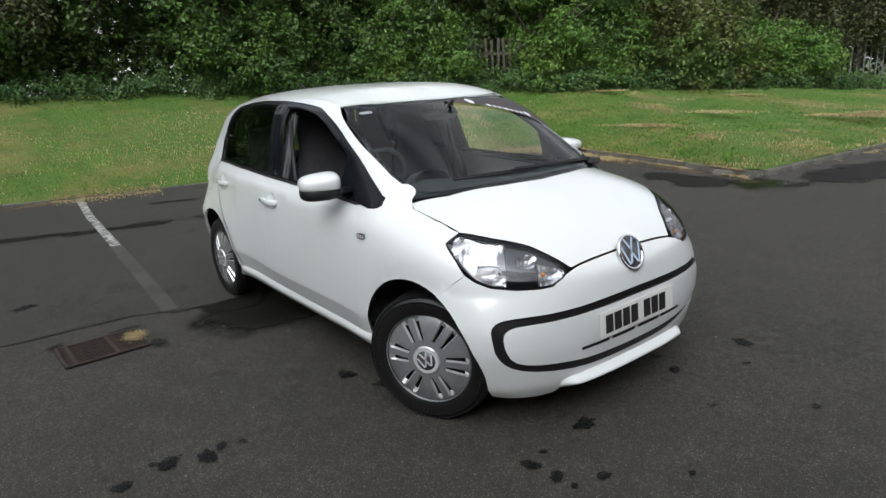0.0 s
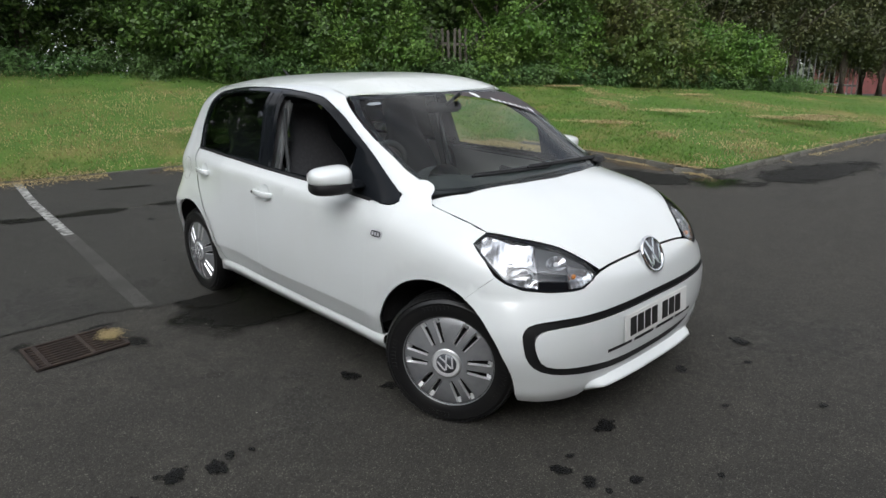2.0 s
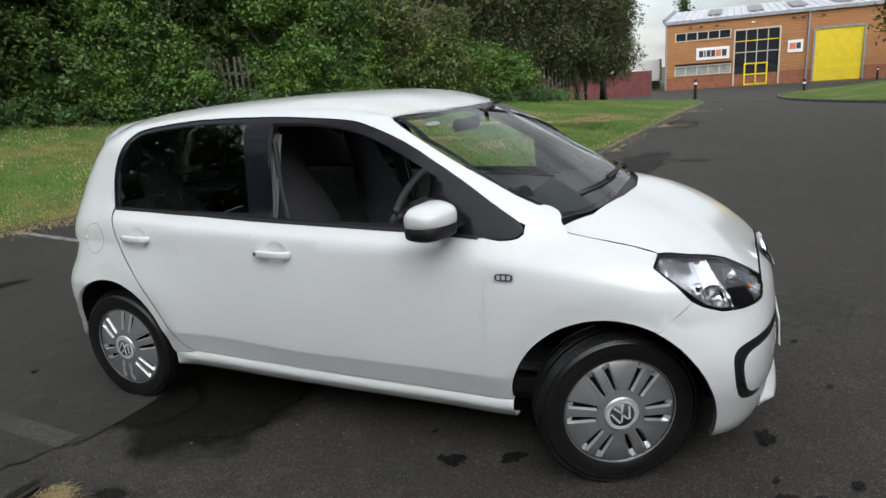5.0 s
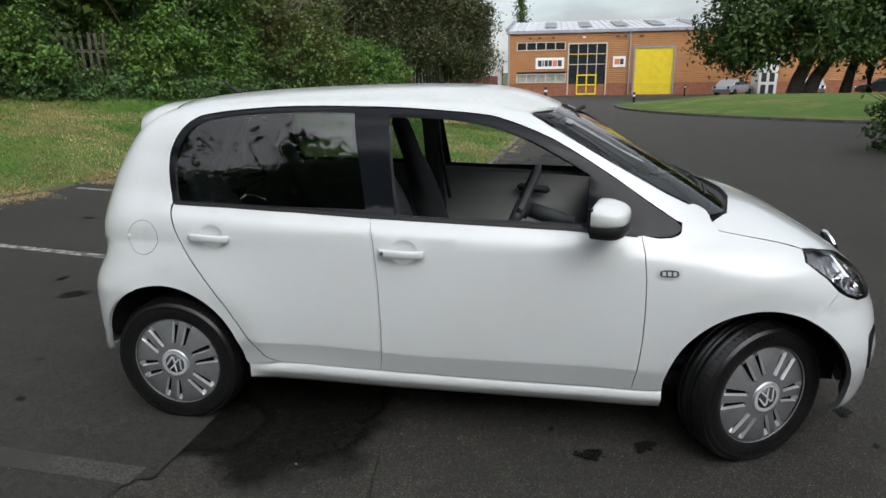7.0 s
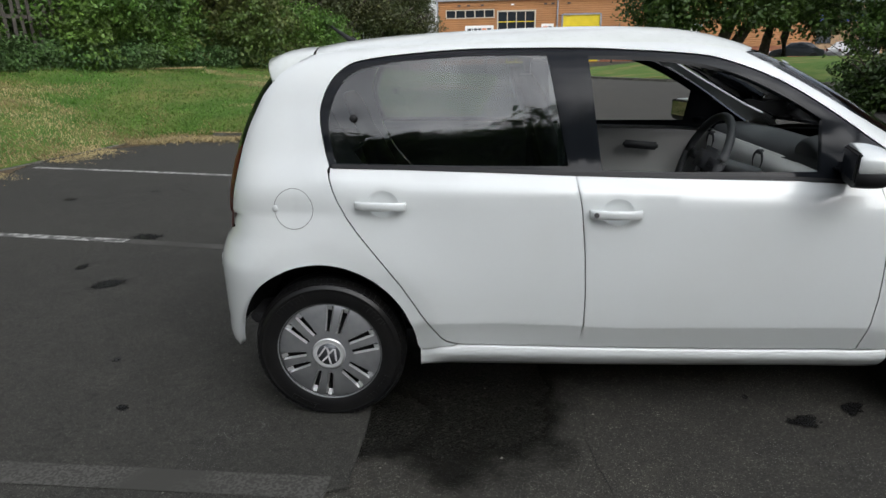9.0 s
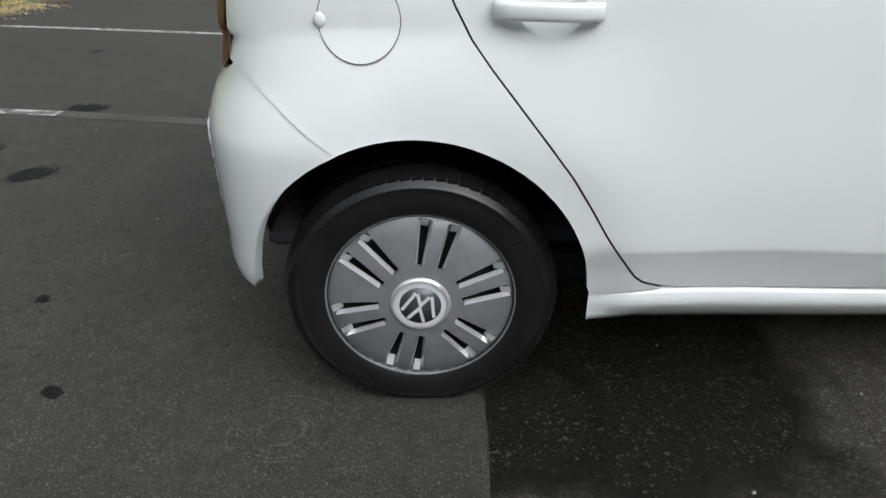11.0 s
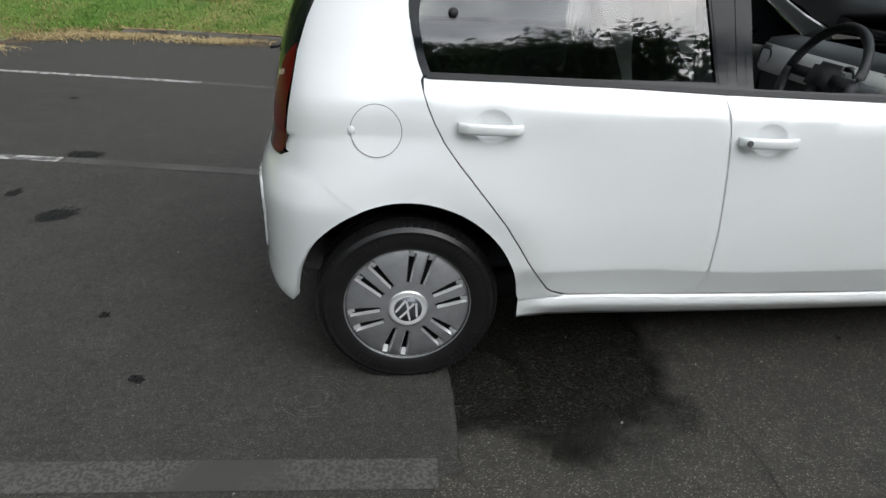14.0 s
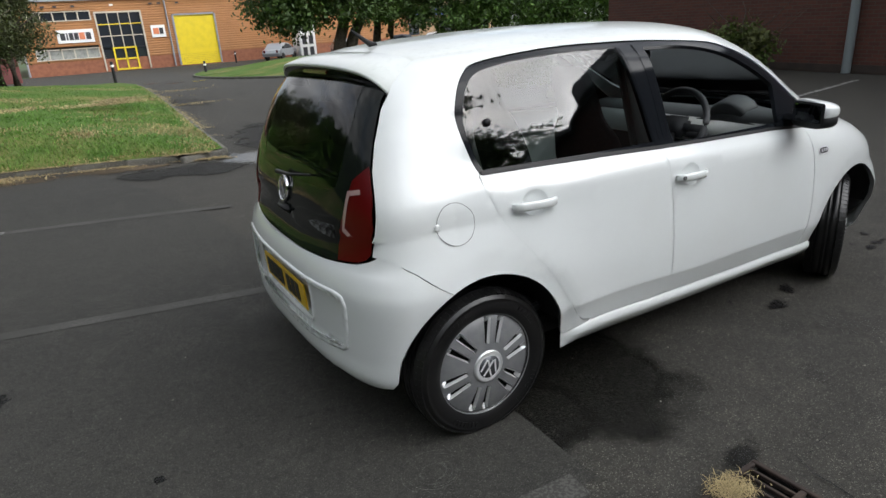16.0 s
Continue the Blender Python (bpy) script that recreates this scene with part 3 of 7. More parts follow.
        if parent is front_door:
            part("lock", lathe([(0.0005, 0.0), (0.0085, 0.0), (0.0085, 0.006)], "Y", 16), GAP_DARK, handle).location = (x0 + 0.018, s * (side_y(x0, z) + 0.0335) - (0.0 if s < 0 else 0.006), z + 0.003)
    # oval badge on the wing
    bx, bz = 0.835, 0.765
    for name, r1, r2, lift, mat in (("side_badge", 0.040, 0.0185, 0.003, BADGE_SILVER), ("badge_field", 0.034, 0.0130, 0.0045, EMBLEM_GREY)):
        oval = [(bx + r1 * math.copysign(abs(math.cos(a)) ** 0.6, math.cos(a)), bz + r2 * math.copysign(abs(math.sin(a)) ** 0.6, math.sin(a))) for a in (math.tau * k / 32 for k in range(32))]
        skin(name, oval, place, mat, car, normal=N_BOTH, cell=0.015, step=0.01, sink=-lift, roll=0.001, flange=0.004)
    for k in (-1, 0, 1):
        strip = [(bx + 0.019 * k - 0.006, bz - 0.007), (bx + 0.019 * k + 0.006, bz - 0.007), (bx + 0.019 * k + 0.006, bz + 0.007), (bx + 0.019 * k - 0.006, bz + 0.007)]
        skin("badge_bar", strip, place, BADGE_SILVER, car, normal=N_BOTH, cell=0.015, step=0.01, sink=-0.0065, roll=0.001, flange=0.003)
    # mirror on a black foot
    mirror = part("door_mirror", boxed((0.10, 0.17, 0.045), pose(0.625, s * 0.80, 0.945), 0.018, 3), BLACK_TRIM, front_door, "white door mirror with black underside", True)
    shell = bmesh.new()
    bmesh.ops.create_uvsphere(shell, u_segments=28, v_segments=18, radius=1.0)
    for v in shell.verts:
        x, y, z = v.co
        sq = lambda q, e: math.copysign(abs(q) ** e, q)
        px, py, pz = sq(x, 0.75), sq(y, 0.62), sq(z, 0.62)
        if px < -0.35:
            px = -0.35
        v.co = (0.085 * px, 0.098 * py, 0.050 * pz * (1 - 0.16 * py * s) * (1 - 0.22 * max(0, px)))
    bmesh.ops.transform(shell, matrix=pose(0.590, s * 0.868, 0.992, 0, 0, s * 17), verts=shell.verts)
    part("mirror_shell", shell, PAINT, mirror, "", True)
    under = bmesh.new()
    bmesh.ops.create_uvsphere(under, u_segments=24, v_segments=12, radius=1.0)
    for v in under.verts:
        x, y, z = v.co
        sq = lambda q, e: math.copysign(abs(q) ** e, q)
        px = max(-0.40, sq(x, 0.75))
        v.co = (0.083 * px, 0.096 * sq(y, 0.62), 0.038 * sq(z, 0.6))
    bmesh.ops.transform(under, matrix=pose(0.590, s * 0.868, 0.952, 0, 0, s * 17), verts=under.verts)
    part("mirror_foot", under, BLACK_PLASTIC, mirror, "", True)
    part("mirror_back", boxed((0.012, 0.182, 0.098), pose(0.561, s * 0.859, 0.983, 0, 0, s * 17), 0.005, 2), BLACK_PLASTIC, mirror)
    part("mirror_glass", boxed((0.004, 0.160, 0.080), pose(0.5545, s * 0.857, 0.984, 0, 4, s * 17), 0.0015), MIRROR_DARK, mirror)
    # inner trim: door cards
    lift = lambda x, z: (x, s * (side_y(x, z) - 0.055), z)
    skin("door_card", pull(door_f, 0.02), lift, CARD, front_door, normal=N_BOTH, roll=0.01, cell=0.07, flange=0.0)
    skin("door_card", pull(door_r, 0.02), lift, CARD, rear_door, normal=N_BOTH, roll=0.01, cell=0.07, flange=0.0)
    return front_door, rear_door


RECESS = material("white_recess", (0.74, 0.76, 0.76), 0.35, coat=0.8)
DOORS = {s: car_side(s) for s in (-1, 1)}

# fuel flap on the right quarter
fx, fz = -1.303, 0.830
flap = [(fx + 0.073 * math.cos(math.tau * k / 40), fz + 0.072 * math.sin(math.tau * k / 40)) for k in range(40)]
skin("fuel_flap_gap", flap, on_side(-1), GAP_DARK, car, normal=N_BOTH, cell=0.016, step=0.012, sink=-0.0018, roll=0, flange=0)
skin("fuel_flap", [(fx + (x - fx) * 0.975, fz + (z - fz) * 0.975) for x, z in flap], on_side(-1), PAINT, car, normal=N_BOTH, cell=0.016, step=0.012, sink=-0.0032, roll=0.0010, flange=0.0)
bm = bmesh.new()
bmesh.ops.create_uvsphere(bm, u_segments=16, v_segments=10, radius=0.012)
part("flap_grip", bm, PAINT, car, "", True).matrix_world = pose(fx - 0.068, -side_y(fx - 0.068, fz) - 0.001, fz) @ Matrix.Diagonal((1, 0.5, 1.15, 1))


def mirrored(points):
    """An outline given from the middle of the car along its right side, closed with its mirror image."""
    other = [(-u, v) for u, v in points[::-1]]
    return points + [p for p in other if all(math.dist(p, q) > 1e-4 for q in (points[0], points[-1]))]


def ring_at(x, y):
    return math.atan2(y, x - RING)


# roof, bonnet, windscreen
roof_half = [(0.440, 0.0), (0.437, -0.12), (0.416, -0.329), (0.372, -0.45), (0.304, -0.556)] + [(x, -table(SPLIT[::-1], x)) for x in (0.15, 0.0, -0.25, -0.5, -0.75, -1.0, -1.15, -1.25)] + [(-1.265, -0.36), (-1.285, -0.2), (-1.29, 0.0)]
roof_out = roof_half + [(x, -y) for x, y in roof_half[::-1][1:-1]]
skin("roof", roof_out, lambda x, y: (x, y, roof_z(x, y)), ROOF_PAINT, car, normal=N_UP, cell=0.05, step=0.03, roll=0.001)
skin("headliner", pull(roof_out, 0.02), lambda x, y: (x, y, roof_z(x, y) - 0.025), HEADLINER, car, normal=N_UP, cell=0.12, step=0.08, flange=0)
nose_line = [(nose_x(y, z), y) for y, z in ((-0.34, 0.682), (-0.28, 0.690), (-0.2, 0.695), (-0.1, 0.698), (0.0, 0.70))]
bonnet_half = [(1.185, 0.0), (1.164, -0.224), (1.093, -0.501), (1.02, -0.60)] + BONNET_CUT + [(1.439, -0.560), (1.541, -0.444), (1.62, -0.378)] + nose_line
bonnet_out = bonnet_half + [(x, -y) for x, y in bonnet_half[::-1][1:-1]]
skin("bonnet", pull(bonnet_out, 0.0009), lambda x, y: (x, y, bonnet_z(x, y)), PAINT, car, normal=N_LOW, cell=0.045, step=0.025, flange=0.03)
PILLAR_EDGE = [(0.002 - side_y(x, z), z) for x, z in ((0.94, 0.978), (0.833, 1.030), (0.661, 1.126), (0.446, 1.250), ROOF_EDGE[0])]
screen_half = [(0.0, 0.945), (-0.224, 0.945), (-0.501, 0.94), (-0.60, 0.945)] + PILLAR_EDGE + [(-0.50, 1.328), (-0.33, 1.336), (0.0, 1.340)]
screen_out = mirrored(screen_half)
on_screen = lambda y, z: (screen_x(y, z), y, z)
windscreen = skin("windscreen", screen_out, on_screen, CLEAR, car, normal=N_UP, cell=0.07, step=0.04, sink=0.004, roll=0, flange=0, label="clear windscreen with a dealer's strip along its top")
windscreen.visible_shadow = False
skin("screen_border", pull(screen_out, 0.002), on_screen, BLACK_TRIM, windscreen, holes=[pull(screen_out, 0.016)], normal=N_UP, cell=0.06, step=0.03, sink=0.0055, roll=0, flange=0)
strip = [(0.0, 1.312), (0.0, 1.324), (0.30, 1.318), (0.47, 1.308), (0.54, 1.275), (0.592, 1.19), (0.600, 1.12), (0.582, 1.12), (0.50, 1.185), (0.38, 1.228), (0.20, 1.286)]
skin("sun_strip", strip, on_screen, material("sun_strip", (0.035, 0.014, 0.017), 0.4, vary=[(5.0, (0.012, 0.009, 0.010), 0.4, 0.6)]), windscreen, normal=N_UP, cell=0.03, step=0.02, sink=-0.0012, roll=0, flange=0)
for k, (y, w) in enumerate(((0.17, 0.040), (0.245, 0.022), (0.270, 0.016), (0.292, 0.016), (0.318, 0.024), (0.344, 0.018), (0.366, 0.016), (0.388, 0.018), (0.418, 0.032))):
    y = 0.15 + (y - 0.17) * 1.28
    h, z = 0.024 if k in (0, 8) else 0.011, 1.309 - 0.29 * max(0, y - 0.14)
    bar = [(y - w / 2, z + 0.14 * w - h / 2), (y + w / 2, z - 0.14 * w - h / 2), (y + w / 2, z - 0.14 * w + h / 2), (y - w / 2, z + 0.14 * w + h / 2)]
    skin("sticker_bar", bar, on_screen, STICKER, windscreen, normal=N_UP, cell=0.03, step=0.01, passes=2 if k in (0, 8) else 0, sink=-0.003, roll=0, flange=0)
skin("tax_sticker", [(-0.540, 1.281), (-0.478, 1.287), (-0.478, 1.299), (-0.540, 1.293)], on_screen, material("sticker_grey", (0.26, 0.29, 0.31), 0.5), windscreen, normal=N_UP, cell=0.03, step=0.02, passes=1, sink=-0.001, roll=0, flange=0)
# black scuttle between bonnet and glass, wipers
scuttle = [(1.12, 0.0), (1.10, -0.25), (1.03, -0.5), (0.95, -0.60), (1.0, -0.63), (1.05, -0.62), (1.11, -0.50), (1.18, -0.22), (1.20, 0.0)]
skin("scuttle", scuttle + [(x, -y) for x, y in scuttle[::-1][1:-1]], lambda x, y: (x, y, bonnet_z(x, y) - 0.022), BLACK_PLASTIC, car, normal=N_LOW, cell=0.05, step=0.04, roll=0, flange=0)
for pts in ([(1.015, 0.565, 0.978), (1.052, 0.40, 0.988), (1.068, 0.15, 0.996), (1.064, -0.05, 1.002)], [(1.070, 0.10, 0.986), (1.058, -0.15, 0.992), (1.018, -0.38, 0.994)]):
    bm = tube(bmesh.new(), pts, [0.009, 0.008, 0.006, 0.005], 8)
    tube(bm, [(x + 0.012, y - 0.03, z - 0.004) for x, y, z in pts], 0.006, 6)
    bmesh.ops.translate(bm, vec=(0, 0, -0.003), verts=bm.verts)
    part("wiper", bm, BLACK_PLASTIC, car)
part("wiper_boss", boxed((0.07, 0.14, 0.03), pose(1.02, 0.59, 0.956, 0, 10, 20), 0.012, 3), BLACK_PLASTIC, car, "", True)

for s in (-1, 1):
    corner = spline([(0.885, 0.72), (0.900, 0.650), (0.935, 0.610), (0.962, 0.598), (0.985, 0.598), (0.998, 0.612), (1.003, 0.634), (1.030, 0.655), (0.990, 0.70), (0.93, 0.725)], 3)
    skin("wing_corner", [(x, s * y) for x, y in corner], lambda x, y: (x, y, max(bonnet_z(x, y), roof_z(x, y) if upper_field(x, y, 0.9) < 0 else 0)), PAINT, car, normal=N_BOTH, cell=0.02, step=0.012, sink=-0.0015, roll=0.001, flange=0.006)

# front bumper: one skin with a black band round a white middle
half = [(ring_at(nose_x(y, z), y), z) for y, z in ((0.0, 0.694), (-0.1, 0.692), (-0.2, 0.689), (-0.28, 0.684), (-0.335, 0.676))]
half += [(ring_at(x, y), z) for x, y, z in ((1.650, -0.385, 0.660), (1.664, -0.45, 0.630), (1.650, -0.50, 0.628), (1.603, -0.577, 0.632), (1.536, -0.661, 0.645), (1.482, -0.700, 0.668))]
half += [(ring_at(x, -side_y(x, z)), z) for x, z in SEAM_BUMP[::-1]]
for x, z in arc(*ARCH_F, ARCH, 60, -12, 12):
    half.append((ring_at(x, -side_y(x, z)), z))
half += [(ring_at(nose_x(y, z), y), z) for y, z in ((-0.66, 0.172), (-0.60, 0.163), (-0.50, 0.158), (-0.44, 0.162), (-0.40, 0.190), (-0.37, 0.205), (-0.2, 0.203), (0.0, 0.202))]


def both_halves(pts):
    return pts + [(-a, z) for a, z in pts[::-1] if abs(a) > 1e-3]


def loop_at(pts):
    return both_halves([(ring_at(nose_x(y, z), y), z) for y, z in pts])


outer = loop_at([(0.0, 0.536), (-0.14, 0.535), (-0.443, 0.531), (-0.61, 0.536), (-0.682, 0.528), (-0.712, 0.50), (-0.714, 0.45), (-0.700, 0.375), (-0.66, 0.325), (-0.58, 0.292), (-0.425, 0.263), (-0.244, 0.243), (0.0, 0.240)])
inner_loop = loop_at([(0.0, 0.501), (-0.14, 0.500), (-0.445, 0.499), (-0.62, 0.504), (-0.664, 0.492), (-0.680, 0.465), (-0.674, 0.41), (-0.645, 0.355), (-0.58, 0.330), (-0.436, 0.310), (-0.292, 0.293), (0.0, 0.286)])
bumper = skin("front_bumper", both_halves(half), ring_front, PAINT, car, holes=[outer], normal=N_LOW, cell=0.035, step=0.022, flange=0.02, hole_passes=1)
skin("bumper_band", pull(outer, -0.004), ring_front, BLACK_PLASTIC, bumper, normal=N_LOW, cell=0.04, step=0.03, sink=0.016, roll=0, flange=0)
skin("bumper_middle", inner_loop, ring_front, PAINT, bumper, normal=N_LOW, cell=0.035, step=0.02, passes=1, sink=0.0, roll=0.004, flange=0.015)
for y0, y1 in ((-0.345, -0.185), (-0.165, -0.012), (0.012, 0.165), (0.185, 0.345)):
    slot = [(ring_at(nose_x(y, z), y), z) for y, z in ((y0, 0.357), (y1, 0.357), (y1, 0.343), (y0, 0.343))]
    skin("air_slot", slot, ring_front, BLACK_PLASTIC, bumper, normal=N_LOW, cell=0.03, step=0.02, sink=-0.001, roll=0, flange=0)
eye = [(ring_at(nose_x(-0.42 + 0.026 * math.cos(a), 0.43 + 0.026 * math.sin(a)), -0.42 + 0.026 * math.cos(a)), 0.43 + 0.026 * math.sin(a)) for a in (math.tau * k / 24 for k in range(24))]
skin("tow_cap", eye, ring_front, RECESS, bumper, normal=N_LOW, cell=0.02, step=0.01, sink=-0.0012, roll=0.001, flange=0.002)
def smooth_step(v):
    v = min(1, max(0, v))
    return v * v * (3 - 2 * v)


lip = bmesh.new()
rows = []
for k in range(41):
    y = -0.43 + 0.86 * k / 40
    x = nose_x(y, 0.21)
    e = smooth_step((0.432 - abs(y)) / 0.07)
    rows.append([lip.verts.new(c) for c in ((x - 0.004, y, 0.236), (x + 0.034 * e, y, 0.214), (x + 0.040 * e, y, 0.204), (x + 0.02 * e, y, 0.192), (x - 0.06, y, 0.198))])
for u, v in zip(rows, rows[1:]):
    for k in range(4):
        lip.faces.new((u[k], u[k + 1], v[k + 1], v[k]))
part("front_lip", lip, PAINT, bumper, "", True)


def emblem(parent, place_at, m, r):
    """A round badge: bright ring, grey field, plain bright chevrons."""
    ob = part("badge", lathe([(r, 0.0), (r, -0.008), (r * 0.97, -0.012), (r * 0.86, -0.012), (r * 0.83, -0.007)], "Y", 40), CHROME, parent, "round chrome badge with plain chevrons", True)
    ob.matrix_world = m
    part("badge_field", lathe([(0.0005, -0.0065), (r * 0.86, -0.0065), (r * 0.86, 0.0)], "Y", 32), EMBLEM_GREY, ob, "", True)
    chevrons(ob, r, -0.0095, 0.005, CHROME)
    return ob


def chevrons(parent, r, y, thick, mat, spin=0.0):
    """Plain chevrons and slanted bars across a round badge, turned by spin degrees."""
    c, q = math.cos(radians(spin)), math.sin(radians(spin))
    for pts in (((-0.35, 0.76), (0.0, 0.12), (0.35, 0.76)), ((-0.25, -0.52), (0.0, -0.03), (0.25, -0.52)), ((-0.74, 0.38), (-0.40, -0.56)), ((0.74, 0.38), (0.40, -0.56))):
        pts = [(u * c - v * q, u * q + v * c) for u, v in pts]
        bm = bmesh.new()
        for (x0, z0), (x1, z1) in zip(pts, pts[1:]):
            a, b = Vector((x0 * r, y, z0 * r)), Vector((x1 * r, y, z1 * r))
            turn = Matrix.Rotation(-math.atan2(b.z - a.z, b.x - a.x), 4, "Y")
            box(bm, ((b - a).length + 0.10 * r, thick, r * 0.145), Matrix.Translation((a + b) / 2) @ turn)
        part("chevron", bm, mat, parent)


def plate(name, mat, m, bars):
    """A number plate with plain bars in place of its characters."""
    ob = part(name, boxed((0.52, 0.006, 0.112), None, 0.002), mat, car, "plain plate with dark bars")
    ob.matrix_world = m
    x = -0.225
    for k in range(7):
        w = 0.046
        part("plate_bar", boxed((w, 0.002, 0.078), pose(x + w / 2, -0.0045, 0)), INK, ob)
        x += w + 0.011 + (0.033 if k == 3 else 0)
    return ob


nx = nose_x(0.0, 0.687)
_p = Vector((1.690, 0.0, 0.675))
_n = Vector((0.91, 0.0, 0.41)).normalized()
emblem(car, None, Matrix.Translation(_p + _n * 0.005) @ Matrix(((0, -_n.x, -_n.z), (1, 0, 0), (0, -_n.z, _n.x))).to_4x4(), 0.080)
plate("front_number_plate", PLATE_WHITE, pose(nose_x(0, 0.425) + 0.004, 0.0, 0.425, -4, 0, 90), 7)


def headlight(s):
    """A lamp: dark tub, bright reflector bowls, amber bulb, clear lens."""
    pts = [(1.327, 0.705, 0.797), *[(x, y, bonnet_z(x, y)) for x, y in ((1.337, 0.651), (1.440, 0.566), (1.542, 0.450), (1.622, 0.384))], (1.652, 0.360, 0.676), (1.656, 0.385, 0.655), (1.662, 0.45, 0.633), (1.64, 0.51, 0.632), (1.603, 0.577, 0.638), (1.536, 0.661, 0.650), (1.482, 0.699, 0.674), (1.403, 0.714, 0.740)]
    flat = [(ring_at(x, s * y), z) for x, y, z in pts]
    lens = skin("headlight", pull(flat, 0.002), ring_front, LENS, car, normal=N_LOW, cell=0.03, step=0.015, sink=0.001, roll=0.003, flange=0.0, label="clear headlight with chrome reflectors")
    lens.visible_shadow = False
    skin("lamp_rim", flat, ring_front, BLACK_TRIM, lens, holes=[pull(flat, 0.006)], normal=N_LOW, cell=0.03, step=0.012, sink=0.003, roll=0, flange=0.03)
    tops = sorted((abs(u), v) for u, v in [flat[0], flat[1], flat[2], flat[3], flat[4], flat[5]])
    lows = sorted((abs(u), v) for u, v in [flat[0], flat[12], flat[11], flat[10], flat[9], flat[8], flat[7], flat[6], flat[5]])
    a0, a1 = abs(flat[0][0]), abs(flat[5][0])

    def at(f, g):
        """A spot on the lamp: f runs from its outer to its inner end, g from foot to top."""
        a = a0 + (a1 - a0) * f
        lo, hi = table(lows, a), table(tops, a)
        return (s * -a if flat[0][0] * s < 0 else s * a, lo + (hi - lo) * g)

    def bowl_at(u0, v0, ru, rv, shallow, deep):
        def spot(u, v):
            q = min(1.0, math.hypot((u - u0) / ru, (v - v0) / rv))
            p = Vector(ring_front(u, v))
            return p - N_LOW(p) * (shallow + deep * (1 - q * q) + 0.0013 * math.cos(240 * (u - u0)) + 0.0010 * math.cos(170 * (v - v0)))
        return spot

    def patch(f0, f1, g0, g1):
        return [at(f0 + (f1 - f0) * k / 5, g0) for k in range(6)] + [at(f1, g0 + (g1 - g0) * k / 3) for k in (1, 2)] + [at(f1 + (f0 - f1) * k / 5, g1) for k in range(6)] + [at(f0, g1 + (g0 - g1) * k / 3) for k in (1, 2)]

    skin("lamp_tub", flat, ring_front, LAMP_GREY, lens, normal=N_LOW, cell=0.02, step=0.015, sink=0.060, roll=-0.05, flange=0)
    c = at(0.30, 0.48)
    skin("reflector", patch(0.05, 0.50, 0.03, 0.98), bowl_at(*c, 0.13, 0.085, 0.012, 0.040), LAMP_SILVER, lens, normal=N_LOW, cell=0.012, step=0.01, roll=0, flange=0.004, flat_normals=True)
    d = at(0.37, 0.28)
    low_bowl = [(d[0] + 0.062 * math.cos(math.tau * k / 24), d[1] + 0.036 * math.sin(math.tau * k / 24)) for k in range(24)]
    skin("lower_reflector", low_bowl, bowl_at(*d, 0.062, 0.036, 0.012, 0.020), LAMP_SILVER, lens, normal=N_LOW, cell=0.012, step=0.008, roll=0, flange=0.003, flat_normals=True)
    skin("lamp_mask", patch(0.44, 0.74, 0.04, 0.44), ring_front, BLACK_TRIM, lens, normal=N_LOW, cell=0.03, step=0.015, sink=0.016, roll=0.002, flange=0.02)
    e = at(0.68, 0.70)
    small = [(e[0] + 0.058 * math.cos(math.tau * k / 24), e[1] + 0.024 * math.sin(math.tau * k / 24)) for k in range(24)]
    skin("upper_cover", patch(0.505, 0.955, 0.455, 0.97), ring_front, LAMP_GREY, lens, holes=[small], normal=N_LOW, cell=0.02, step=0.012, sink=0.018, roll=0.001, flange=0.01)
    skin("beam_reflector", [(e[0] + (u - e[0]) * 1.05, e[1] + (v - e[1]) * 1.05) for u, v in small], bowl_at(*e, 0.06, 0.026, 0.020, 0.025), LAMP_SILVER, lens, normal=N_LOW, cell=0.01, step=0.008, roll=0, flange=0, flat_normals=True)
    i = at(0.84, 0.35)
    skin("indicator_bowl", patch(0.745, 0.975, 0.04, 0.66), bowl_at(*i, 0.06, 0.028, 0.010, 0.016), LAMP_SILVER, lens, normal=N_LOW, cell=0.01, step=0.008, roll=0, flange=0.004, flat_normals=True)
    for (u, v), r, deep, mat, name, note in ((at(0.80, 0.42), 0.0095, 0.018, AMBER, "indicator_bulb", "amber bulb"), (c, 0.016, 0.030, CHROME, "bulb_cap", ""), (e, 0.009, 0.026, STICKER, "bulb", "")):
        bm = bmesh.new()
        bmesh.ops.create_uvsphere(bm, u_segments=12, v_segments=8, radius=r)
        q = Vector(ring_front(u, v))
        part(name, bm, mat, lens, note, True).location = q - N_LOW(q) * deep


LAMP_SILVER = material("lamp_silver", (0.62, 0.63, 0.65), 0.16, metal=0.85)
LAMP_GREY = material("lamp_grey", (0.16, 0.165, 0.175), 0.30, metal=0.4, spec=0.5)
for s in (-1, 1):
    headlight(s)

# rear: bumper, dark glass hatch, lamps, spoiler
half = [(math.atan2(y, -tail_x(y, z) - RING), z) for y, z in ((0.0, 0.681), (-0.2, 0.683), (-0.4, 0.693), (-0.52, 0.703), (-0.60, 0.712), (-0.638, 0.724))]
for x, z in SEAM_TAIL:
    half.append((math.atan2(-side_y(x, z), -x - RING), z))
for x, z in arc(*ARCH_R, ARCH, 114.2, 178, 13):
    half.append((math.atan2(-side_y(x, z), -x - RING), z))
half += [(math.atan2(y, -tail_x(y, z) - RING), z) for y, z in ((-0.735, 0.272), (-0.68, 0.262), (-0.60, 0.255), (-0.4, 0.245), (-0.2, 0.242), (0.0, 0.242))]
